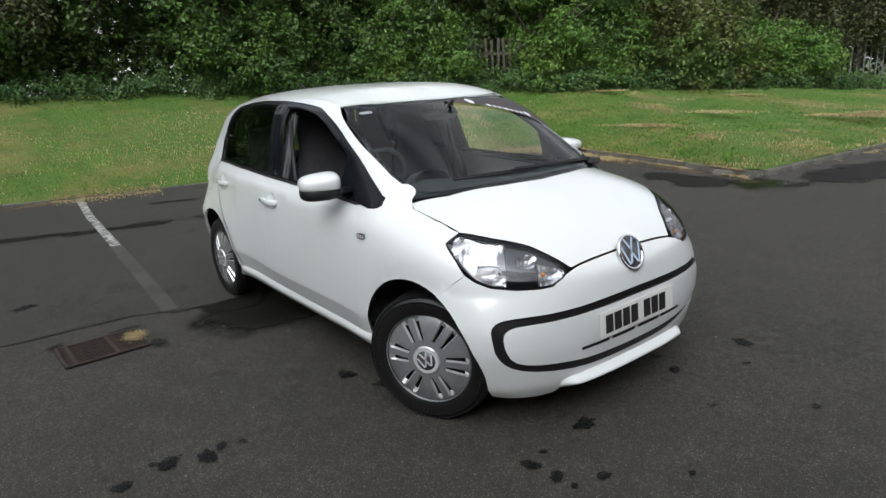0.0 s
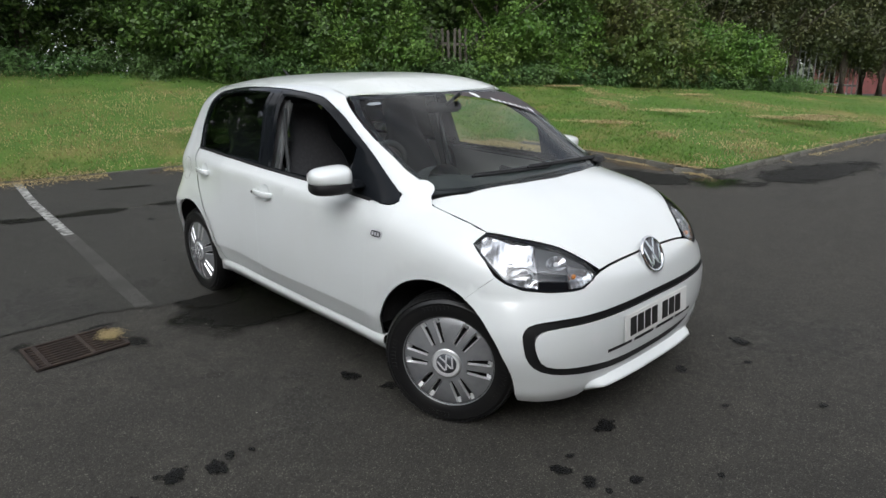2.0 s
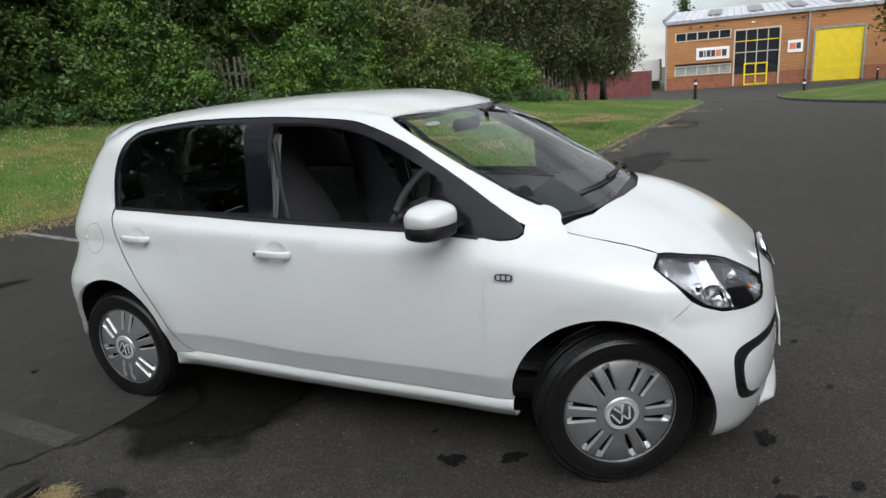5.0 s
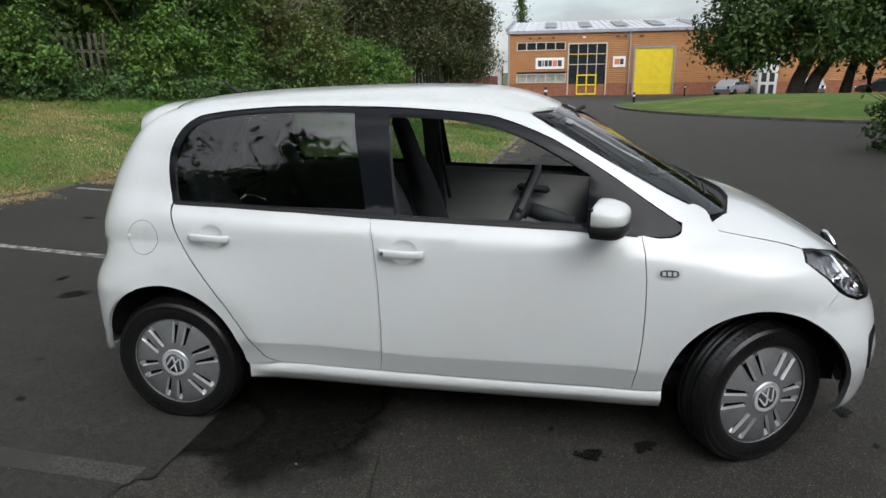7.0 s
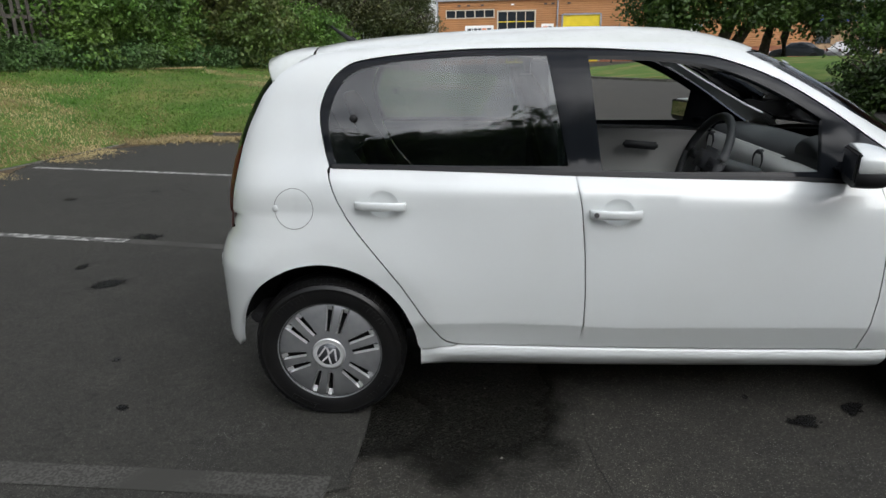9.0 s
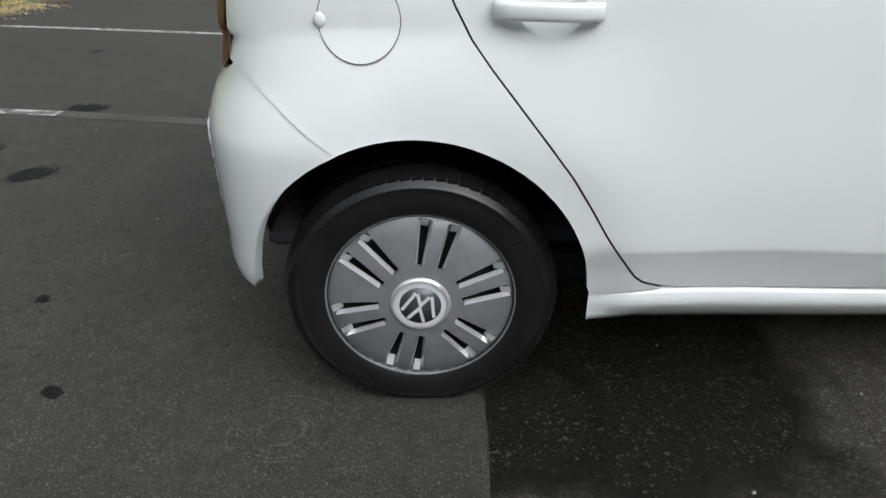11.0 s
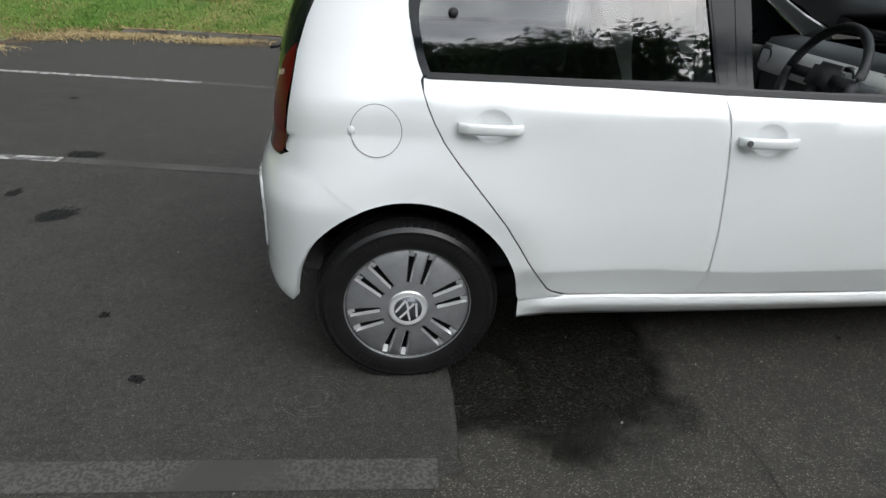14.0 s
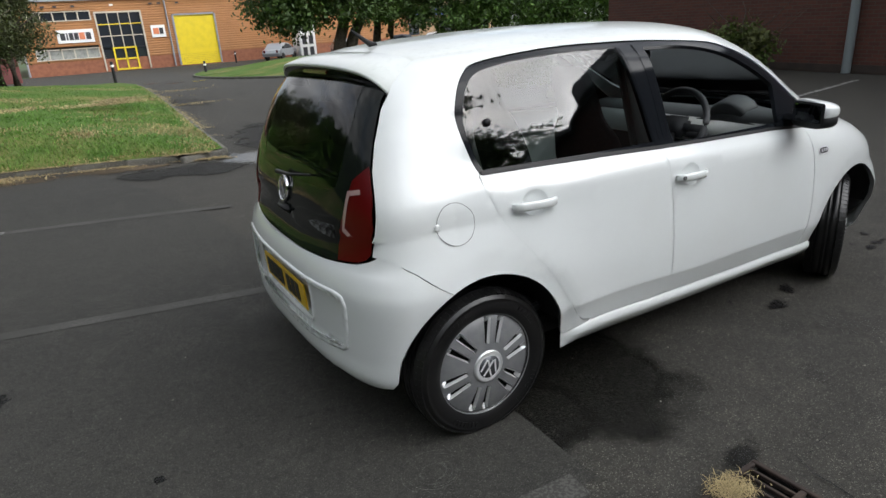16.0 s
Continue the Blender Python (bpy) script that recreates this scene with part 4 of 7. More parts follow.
def tail_loop(pts):
    return both_halves([(math.atan2(y, -tail_x(y, z) - RING), z) for y, z in pts])


# pressed panel line round the rear plate
big = tail_loop([(0.0, 0.600), (-0.3, 0.602), (-0.52, 0.610), (-0.575, 0.60), (-0.592, 0.57), (-0.588, 0.46), (-0.575, 0.395), (-0.55, 0.378), (-0.3, 0.352), (0.0, 0.348)])
small = tail_loop([(0.0, 0.582), (-0.3, 0.584), (-0.512, 0.592), (-0.555, 0.583), (-0.570, 0.560), (-0.567, 0.46), (-0.556, 0.410), (-0.540, 0.398), (-0.3, 0.371), (0.0, 0.367)])
dip = tail_loop([(0.0, 0.578), (-0.29, 0.577), (-0.305, 0.56), (-0.305, 0.42), (-0.29, 0.405), (0.0, 0.402)])
rear_bumper = skin("rear_bumper", both_halves(half), ring_rear, PAINT, car, holes=[small], normal=N_BOTH, cell=0.035, step=0.022, flange=0.02)
skin("pressed_panel", pull(small, -0.002), ring_rear, PAINT, rear_bumper, holes=[dip], normal=N_BOTH, cell=0.02, step=0.015, sink=0.013, roll=-0.004, flange=0.02, flat_normals=True)
skin("bumper_ridge", big, ring_rear, PAINT, rear_bumper, holes=[small], normal=N_BOTH, cell=0.010, step=0.012, sink=-0.005, roll=0.0045, flange=0.012, flat_normals=True)
skin("plate_recess", pull(dip, -0.004), ring_rear, PAINT, rear_bumper, normal=N_BOTH, cell=0.03, step=0.02, sink=0.030, roll=-0.006, flange=0.0, flat_normals=True)
plate("rear_number_plate", PLATE_YELLOW, pose(tail_x(0, 0.49) + 0.012, 0.0, 0.492, 3, 0, -90), 7)

TAIL_EDGE = [(0.002 - side_y(x, z), z) for x, z in ((-1.572, 0.748), (-1.558, 0.845), (-1.539, 0.94), (-1.522, 1.023), (-1.492, 1.108), (-1.440, 1.213), (-1.376, 1.290))]
hatch = mirrored([(0.0, 0.684), (-0.2, 0.686), (-0.4, 0.696), (-0.52, 0.706), (-0.60, 0.715), (-0.635, 0.728)] + TAIL_EDGE + [(-0.46, 1.325), (-0.2, 1.335), (0.0, 1.338)])
on_tail = lambda y, z: (tail_x(y, z), y, z)
lamp_out = [(-0.500, 0.708), (-0.60, 0.718), (-0.632, 0.731)] + [(y + 0.002, z) for y, z in TAIL_EDGE[:4]] + [(TAIL_EDGE[3][0] + 0.012, 1.040), (-0.545, 0.99), (-0.53, 0.90), (-0.508, 0.82), (-0.492, 0.76)]
lamps = [[(sg * y, z) for y, z in lamp_out] for sg in (1, -1)]
tailgate = skin("tailgate", pull(hatch, 0.003), on_tail, HATCH_BLACK, car, holes=[mirrored([(0.0, 0.93), (-0.40, 0.935), (-0.46, 0.96), (-0.475, 1.04), (-0.455, 1.18), (-0.42, 1.27), (-0.385, 1.295), (0.0, 1.305)]), *lamps], normal=N_BOTH, cell=0.05, step=0.025, roll=0.003, flange=0.02, label="gloss black hatch with dark glass")
skin("rear_pane", mirrored([(0.0, 0.928), (-0.40, 0.933), (-0.465, 0.955), (-0.48, 1.04), (-0.46, 1.185), (-0.42, 1.28), (-0.385, 1.305), (0.0, 1.315)]), on_tail, DARK_GLASS, tailgate, normal=N_BOTH, cell=0.06, step=0.03, roll=0, sink=0.002, flange=0).visible_shadow = False
for flat in lamps:
    lamp = skin("tail_light", pull(flat, 0.001), on_tail, RED_LENS, car, normal=N_BOTH, cell=0.03, step=0.012, sink=-0.003, roll=0.004, flange=0.02, label="red tail light")
    sg = 1 if flat[0][0] < 0 else -1
    hook = [(sg * y, z) for y, z in ((-0.537, 0.955), (-0.59, 0.965), (-0.596, 0.950), (-0.549, 0.940), (-0.541, 0.83), (-0.605, 0.795), (-0.610, 0.780), (-0.528, 0.818))]
    skin("light_guide", hook, on_tail, RED_LIGHT, lamp, normal=N_BOTH, cell=0.03, step=0.012, sink=-0.0045, roll=0.001, flange=0.002)
emblem(tailgate, None, pose(tail_x(0.0, 0.875) - 0.002, 0.0, 0.875, -9, 0, -90), 0.055)
part("tailgate_handle", boxed((0.03, 0.14, 0.035), pose(tail_x(0, 0.80) - 0.004, 0.0, 0.80), 0.012, 3), BLACK_PLASTIC, tailgate, "", True)
bm = tube(bmesh.new(), [(tail_x(0.02, 0.945) - 0.03, 0.02, 0.945), (tail_x(-0.05, 0.97) - 0.03, -0.12, 0.955), (tail_x(-0.25, 0.99) - 0.025, -0.33, 0.985)], [0.010, 0.006, 0.004], 8)
part("rear_wiper", bm, BLACK_PLASTIC, tailgate, "", True)
part("wiper_cap", boxed((0.03, 0.045, 0.03), pose(tail_x(0.02, 0.945) - 0.02, 0.02, 0.945), 0.016, 3), BLACK_PLASTIC, tailgate, "", True)
# spoiler: white lip that carries the roof on, black under it
top, low = bmesh.new(), bmesh.new()
rows_t, rows_l = [], []
end_x, end_z = -1.398, 1.262
end_y = side_y(end_x, end_z) + 0.004
for k in range(41):
    q = -1 + 2 * k / 40
    y0, y1 = 0.458 * q, (end_y - 0.004) * q
    x0 = -1.258 - 0.03 * (1 - q * q)
    z0 = roof_z(x0, y0) + 0.001
    x1 = -1.462 + (end_x + 1.462) * abs(q) ** 5
    z1 = 1.350 - 0.028 * abs(q) ** 2.5 + (end_z - 1.322) * abs(q) ** 9
    mid = [(x0 + (x1 - x0) * f, y0 + (y1 - y0) * f, z0 + (z1 - z0) * f + g) for f, g in ((0.33, 0.008), (0.66, 0.010))]
    rows_t.append([top.verts.new(c) for c in ((x0, y0, z0), *mid, (x1, y1, z1), (x1 - 0.004, y1, z1 - 0.008), (x1 + 0.002, y1, z1 - 0.014))])
    rows_l.append([low.verts.new(c) for c in ((x1 + 0.002, y1, z1 - 0.013), (x1 + 0.020, y1 * 0.985, z1 - 0.046 + 0.015 * abs(q) ** 6), (x1 + 0.10, y1 * 0.97, z1 - 0.058 + 0.015 * abs(q) ** 6))])
for rows, mesh in ((rows_t, top), (rows_l, low)):
    for u, v in zip(rows, rows[1:]):
        for k in range(len(u) - 1):
            mesh.faces.new((u[k], u[k + 1], v[k + 1], v[k]))
spoiler = part("roof_spoiler", top, ROOF_PAINT, tailgate, "white spoiler lip", True)
part("spoiler_underside", low, BLACK_TRIM, spoiler, "", True)
part("brake_light", boxed((0.012, 0.26, 0.014), pose(-1.452, 0, 1.318), 0.004), material("brake_dark_red", (0.10, 0.01, 0.01), 0.2, coat=1.0), spoiler)
bm = tube(bmesh.new(), [(-1.18, 0, roof_z(-1.18, 0) - 0.004), (-1.21, 0, roof_z(-1.18, 0) + 0.014), (-1.28, 0, roof_z(-1.18, 0) + 0.065)], [0.018, 0.011, 0.004], 10)
part("roof_aerial", bm, BLACK_PLASTIC, car, "", True)

# dark floor pan, inner arches and lining behind the shut lines
floor_bm = boxed((2.7, 1.34, 0.16), pose(-0.05, 0, 0.28), 0.05, 2)
box(floor_bm, (0.85, 1.0, 0.25), pose(1.15, 0, 0.36))
box(floor_bm, (0.40, 1.0, 0.2), pose(-1.40, 0, 0.36))
part("underbody", floor_bm, UNDER, car, "dark underbody")
for s in (-1, 1):
    for cx, cz in (ARCH_F, ARCH_R):
        prof = [(0.364, s * 0.80), (0.366, s * 0.745), (0.365, s * 0.55), (0.30, s * 0.50), (0.02, s * 0.50)]
        bm = lathe(prof, "Y", 40)
        bmesh.ops.translate(bm, vec=(cx, 0, cz), verts=bm.verts)
        for v in bm.verts:
            room = side_y(v.co.x, max(0.16, v.co.z)) - 0.022
            if abs(v.co.y) > room:
                v.co.y = s * room
        doomed = [v for v in bm.verts if v.co.z < 0.285]
        bmesh.ops.delete(bm, geom=doomed, context="VERTS")
        part("wheel_arch_liner", bm, UNDER, car, "", True)
    back = [(x, z) for x, z in ([(-0.85, 0.24), (0.82, 0.22), (0.82, 0.88), (-1.15, 0.95), (-1.15, 0.86), (-0.95, 0.66), (-0.83, 0.45)])]
    skin("door_lining", back, on_side(s), GAP_DARK, car, normal=N_BOTH, sink=0.016, roll=0, flange=0, cell=0.08)
skin("nose_lining", loop_at([(0.0, 0.69), (-0.3, 0.67), (-0.55, 0.60), (-0.68, 0.55), (-0.70, 0.30), (-0.6, 0.2), (0.0, 0.22)]), ring_front, GAP_DARK, car, normal=N_LOW, sink=0.03, roll=0, flange=0, cell=0.08)
skin("bonnet_lining", pull(bonnet_out, 0.0), lambda x, y: (x, y, bonnet_z(min(x, 1.66), y)), GAP_DARK, car, normal=N_LOW, sink=0.028, roll=0, flange=0, cell=0.08)


# ---- wheels ----
def wheel():
    """A wheel, its outer face towards -y, its middle at the origin."""
    rim = empty("wheel")
    prof = [(0.196, -0.070), (0.205, -0.078), (0.225, -0.0835), (0.245, -0.083), (0.2525, -0.0808), (0.2550, -0.0828), (0.2590, -0.0822), (0.2615, -0.0785), (0.274, -0.070), (0.281, -0.060), (0.2835, -0.050), (0.277, -0.047), (0.277, -0.041), (0.284, -0.038), (0.2845, -0.016), (0.277, -0.013), (0.277, -0.007), (0.2848, -0.004), (0.2848, 0.004), (0.277, 0.007), (0.277, 0.013), (0.2845, 0.016), (0.284, 0.038), (0.277, 0.041), (0.277, 0.047), (0.2835, 0.050), (0.281, 0.060), (0.274, 0.070), (0.245, 0.083), (0.205, 0.078), (0.196, 0.070)]
    tyre = part("tyre", lathe([(r * (1.0 if r < 0.21 else 1 + 0.021 * (r - 0.2) / 0.085), y) for r, y in prof], "Y", 72), RUBBER, rim, "black tyre with grooved tread", True)
    # tread blocks along both shoulders
    bm = bmesh.new()
    for k in range(76):
        a = math.tau * k / 76
        for y in (-0.060, 0.060):
            box(bm, (0.0205, 0.030, 0.008), pose(0, 0, 0, 0, math.degrees(-a), 0) @ pose(0, y, 0.2822, 0, 0, 5 if y < 0 else -5) @ pose(0, 0, 0, 24 if y < 0 else -24, 0, 0))
    tagged(part("tread", bm, RUBBER, tyre), kind="stuff")
    # raised writing worn to plain bars on the sidewall
    for start, count in ((20, 8), (140, 7), (215, 8), (300, 6)):
        for k in range(count):
            part("sidewall_bar", boxed((0.010, 0.0025, 0.020), pose(0, 0, 0, 0, -start - k * 4.2, 0) @ pose(0, -0.0840, 0.242)), RUBBER, tyre)
    # trim: dished disc with six pairs of slots
    R = 0.199
    disc = [(R * math.cos(math.tau * k / 96), R * math.sin(math.tau * k / 96)) for k in range(96)]
    slots = []
    for k in range(6):
        for off in (-0.0215, 0.0215):
            a = radians(16 + 60 * k)
            c, s_ = math.cos(a), math.sin(a)
            lean = 0.10 * (1 if off > 0 else -1)
            pts = []
            for u, v in ((0.088, -0.0095), (0.186, -0.0150), (0.189, -0.008), (0.189, 0.008), (0.186, 0.0150), (0.088, 0.0095), (0.084, 0.004), (0.084, -0.004)):
                w = v + off + lean * (u - 0.088) * 0.9
                pts.append((u * c - w * s_, u * s_ + w * c))
            slots.append(pts)

    def dish(x, z):
        r = math.hypot(x, z)
        return (x, -0.066 - 0.022 * (1 - (r / R) ** 2) ** 0.8 if r < R else -0.066, z)

    def dish_n(p):
        r = math.hypot(p[0], p[2])
        t = 0.55 * (r / R) ** 3
        return Vector((p[0] / max(r, 1e-6) * t, -1, p[2] / max(r, 1e-6) * t)).normalized()

    cover = skin("wheel_trim", disc, dish, SILVER, rim, holes=slots, normal=dish_n, cell=0.016, step=0.008, roll=0.0015, flange=0.014, label="silver plastic wheel trim with paired slots")
    # bright bevels along the slots
    for pts in slots:
        bm = bmesh.new()
        mid = Vector((sum(p[0] for p in pts) / 8, sum(p[1] for p in pts) / 8))
        for (x0, z0), (x1, z1) in ((pts[0], pts[1]), (pts[4], pts[5]), (pts[2], pts[3])):
            quad = []
            for x, z, g, d in ((x0, z0, 1.0, 0.0), (x1, z1, 1.0, 0.0), (x1, z1, 0.78, 0.012), (x0, z0, 0.78, 0.012)):
                m2 = Vector((x, z))
                d2 = (Vector((x, z)) - mid)
                along = (Vector((x1 - x0, z1 - z0))).normalized()
                side = d2 - along * d2.dot(along)
                p2 = m2 - side * (1 - g) * 1.9
                yy = dish(x, z)[1]
                quad.append(bm.verts.new((p2.x, yy - 0.0005 + d, p2.y)))
            bm.faces.new(quad)
        part("slot_bevel", bm, BRIGHT_EDGE, cover)
    part("rim_back", lathe([(0.0005, -0.040), (0.10, -0.040), (0.15, -0.030), (0.196, -0.045), (0.200, -0.070)], "Y", 40), UNDER, rim, "", True)
    part("trim_edge", lathe([(0.1985, -0.0640), (0.2015, -0.069), (0.2035, -0.074), (0.201, -0.076), (0.197, -0.070)], "Y", 64), SILVER, cover, "", True)
    cap = part("centre_cap", lathe([(0.064, -0.080), (0.064, -0.090), (0.060, -0.0935), (0.055, -0.0935)], "Y", 40), BRIGHT_EDGE, rim, "", True)
    part("cap_ring", lathe([(0.0005, -0.0925), (0.0555, -0.0925)], "Y", 40), PLATE_WHITE_GREY, cap, "", True)
    part("cap_field", lathe([(0.0005, -0.0935), (0.044, -0.0935), (0.044, -0.092)], "Y", 32), EMBLEM_GREY, cap, "", True)
    chevrons(cap, 0.046, -0.0945, 0.003, PLATE_WHITE_GREY, 163)
    return rim


PLATE_WHITE_GREY = material("cap_silver", (0.72, 0.73, 0.74), 0.3, metal=0.2)
first = wheel()
first.parent = car
STEER = 28.0
first.matrix_basis = pose(-AXLE - 0.010, -0.708, HUB_Z - 0.012, 0, 0, 0)
for x, y, rz in ((AXLE - 0.012, -0.695, STEER), (AXLE - 0.010, 0.695, 180 + STEER), (-AXLE - 0.010, 0.708, 180)):
    other = copy_thing(first, pose(x, y, HUB_Z - (0.012 if x < 0 else 0.004), 0, 0, rz) @ pose(0, 0, 0, 0, 141 if rz == STEER else 0, 0))
    other.parent = car


# ---- inside the car ----
def seat(x, y, rear=False):
    """A seat with its headrest built into the back."""
    ob = empty("seat", (x, y, 0.40))
    ob.parent = car
    part("cushion", boxed((0.50, 0.48, 0.15), pose(0.02, 0, 0.08, 0, -8, 0), 0.06, 3), SEAT_CLOTH, ob, "", True)
    bm = bmesh.new()
    rows = []
    for q, w, th, lean in ((0.0, 0.23, 0.085, 0.0), (0.15, 0.235, 0.08, -0.03), (0.33, 0.225, 0.075, -0.07), (0.46, 0.19, 0.065, -0.10), (0.54, 0.135, 0.055, -0.12), (0.64, 0.125, 0.055, -0.145), (0.72, 0.115, 0.05, -0.165), (0.76, 0.08, 0.03, -0.175)):
        if rear:
            w, q = w * 0.98, q * 0.86
        rows.append([bm.verts.new((-0.22 + lean * 1.4 + th * 0.7 * math.copysign(abs(math.cos(a)) ** 0.7, math.cos(a)), w * math.copysign(abs(math.sin(a)) ** 0.6, math.sin(a)), 0.10 + q)) for a in (math.tau * k / 20 for k in range(20))])
    for u, v in zip(rows, rows[1:]):
        for k in range(20):
            bm.faces.new((u[k], u[(k + 1) % 20], v[(k + 1) % 20], v[k]))
    bm.faces.new(rows[-1])
    bm.faces.new(rows[0][::-1])
    part("backrest", bm, SEAT_CLOTH, ob, "", True)
    return ob


for y in (-0.36, 0.36):
    seat(0.02, y)
    seat(-0.82, y, True)
dash = bmesh.new()
rows = []
for k in range(17):
    y = -0.66 + 1.32 * k / 16
    hump = 0.035 * math.exp(-(((y + 0.36) / 0.16) ** 2))
    rows.append([dash.verts.new(c) for c in ((1.08, y, 0.86), (0.98, y, 0.905), (0.82, y, 0.93 + hump), (0.70, y, 0.915 + hump), (0.665, y, 0.87 + hump), (0.68, y, 0.78), (0.70, y, 0.60), (0.80, y, 0.45))])
for u, v in zip(rows, rows[1:]):
    for k in range(7):
        dash.faces.new((u[k], u[k + 1], v[k + 1], v[k]))
dashboard = part("dashboard", dash, DASH, car, "dark dashboard with a pale middle panel", True)
part("dash_panel", boxed((0.03, 1.30, 0.13), pose(0.664, 0.0, 0.825, 0, 6, 0), 0.012, 3), DASH_LIGHT, dashboard, "", True)
for y in (-0.60, 0.60, 0.0):
    vent = part("air_vent", lathe([(0.0005, 0.008), (0.040, 0.008), (0.046, 0.0), (0.052, 0.006), (0.052, 0.02)], "X", 28), DASH, dashboard, "", True)
    vent.matrix_world = pose(0.645, y, 0.835, 0, 0, 0)
wheel_ob = bmesh.new()
ring = [(0.0, 0.180 * math.cos(math.tau * k / 40), 0.180 * math.sin(math.tau * k / 40)) for k in range(41)]
tube(wheel_ob, ring, 0.0165, 10)
box(wheel_ob, (0.05, 0.15, 0.11), pose(0.02, 0, 0), 0.02, 2)
for a in (0, 180, 270):
    box(wheel_ob, (0.022, 0.15, 0.035), pose(0.012, 0, 0, a, 0, 0) @ pose(0, 0.10, 0))
rod(wheel_ob, (0.03, 0, 0), (0.24, 0, 0.02), 0.035)
steering = part("steering_wheel", wheel_ob, DASH, car, "black three-spoke steering wheel", True)
steering.matrix_world = pose(0.270, -0.355, 0.915, 0, 24, 0)
part("instrument_pod", lathe([(0.0005, -0.02), (0.085, -0.02), (0.10, 0.0), (0.10, 0.10)], "X", 32), DASH, dashboard, "", True).matrix_world = pose(0.70, -0.355, 0.915, 0, -14, 0) @ Matrix.Diagonal((1, 1.1, 0.75, 1))
part("cabin_mirror", boxed((0.03, 0.22, 0.06), pose(0.40, 0.02, 1.245, 0, 10, -12), 0.014, 3), DASH, car, "", True)
part("mirror_stem", rod(bmesh.new(), (0.42, 0.02, 1.26), (0.55, 0.0, 1.325), 0.010), DASH, car)
part("cabin_floor", boxed((2.6, 1.34, 0.04), pose(-0.25, 0, 0.36), 0.01), SEAT_CLOTH, car)
part("parcel_shelf", boxed((0.32, 1.12, 0.03), pose(-1.34, 0, 0.93), 0.012), SEAT_CLOTH, car)
part("gear_lever", rod(bmesh.new(), (0.42, 0, 0.45), (0.38, 0, 0.68), 0.012), DASH, car)
for s in (-1, 1):
    part("pillar_lining", boxed((0.10, 0.04, 0.84), pose(-0.30, s * 0.665, 0.89, s * 17, 0, 0), 0.015), LINER, car)
    part("belt", tube(bmesh.new(), [(-0.26, s * 0.585, 1.25), (-0.25, s * 0.60, 1.05), (-0.20, s * 0.62, 0.75)], 0.012, 6), DASH, car)
    part("door_pull", boxed((0.20, 0.03, 0.045), pose(0.30, s * 0.705, 0.80, 0, 6, 0), 0.012, 3), DASH, DOORS[s][0], "", True)


# ---- ground ----
def smooth(v):
    v = min(1, max(0, v))
    return v * v * (3 - 2 * v)


def road_z(x, y):
    """The road falls gently away towards the works."""
    return -0.012 - 0.91 * smooth((y - 8) / 52)


def speckled(name, colour, dark, pale, rough, stone=205.0):
    """Worn asphalt: single stones of many shades in a dark binder, with blotches of wear."""
    m = material(name, colour, rough, vary=[(0.55, dark, 0.42, 0.70), (5.0, tuple(c * 1.25 for c in colour), 0.48, 0.76), (27.0, tuple(c * 0.62 for c in colour), 0.50, 0.72), (70.0, tuple(c * 1.5 for c in colour), 0.56, 0.74)], bump=[(38.0, 0.35, 0.008), (110.0, 0.4, 0.004)])
    n, l = m.node_tree.nodes, m.node_tree.links
    b = n["Principled BSDF"]
    geo = n.new("ShaderNodeNewGeometry")
    last = b.inputs["Base Color"].links[0].from_socket
    cells = n.new("ShaderNodeTexVoronoi")
    cells.inputs["Scale"].default_value = stone
    l.new(geo.outputs["Position"], cells.inputs["Vector"])
    shade = n.new("ShaderNodeSeparateColor")
    l.new(cells.outputs["Color"], shade.inputs["Color"])
    tone = n.new("ShaderNodeValToRGB")
    tone.color_ramp.elements[0].color = (0.45, 0.45, 0.45, 1)
    tone.color_ramp.elements[1].position, tone.color_ramp.elements[1].color = 0.80, (1.16, 1.15, 1.12, 1)
    last_dull = tone.color_ramp.elements.new(0.90)
    last_dull.color = (1.12, 1.11, 1.09, 1)
    bright = tone.color_ramp.elements.new(0.985)
    bright.color = (*[p / c for p, c in zip(pale, colour)], 1)
    l.new(shade.outputs["Red"], tone.inputs["Fac"])
    mult = n.new("ShaderNodeMix")
    mult.data_type, mult.blend_type, mult.clamp_result = "RGBA", "MULTIPLY", False
    mult.inputs["Factor"].default_value = 1.0
    l.new(last, mult.inputs["A"])
    l.new(tone.outputs["Color"], mult.inputs["B"])
    l.new(mult.outputs["Result"], b.inputs["Base Color"])
    k = n.new("ShaderNodeBump")
    k.inputs["Strength"].default_value, k.inputs["Distance"].default_value = 0.5, 0.004
    k.invert = True
    l.new(cells.outputs["Distance"], k.inputs["Height"])
    l.new(b.inputs["Normal"].links[0].from_socket, k.inputs["Normal"])
    l.new(k.outputs["Normal"], b.inputs["Normal"])
    return m


ASPHALT = speckled("asphalt", (0.0345, 0.0322, 0.0258), (0.0245, 0.0231, 0.0190), (0.135, 0.129, 0.110), 0.88, 300.0)
BAY = speckled("bay_asphalt", (0.0310, 0.0302, 0.0252), (0.0232, 0.0227, 0.0192), (0.095, 0.092, 0.080), 0.9, 360.0)
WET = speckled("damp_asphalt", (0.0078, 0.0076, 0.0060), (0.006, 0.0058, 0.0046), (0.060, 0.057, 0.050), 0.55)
TAR = speckled("oil_stain", (0.009, 0.009, 0.010), (0.007, 0.007, 0.008), (0.02, 0.02, 0.02), 0.5)
for dull in (WET, TAR):
    dull.node_tree.nodes["Principled BSDF"].inputs["Specular IOR Level"].default_value = 0.15
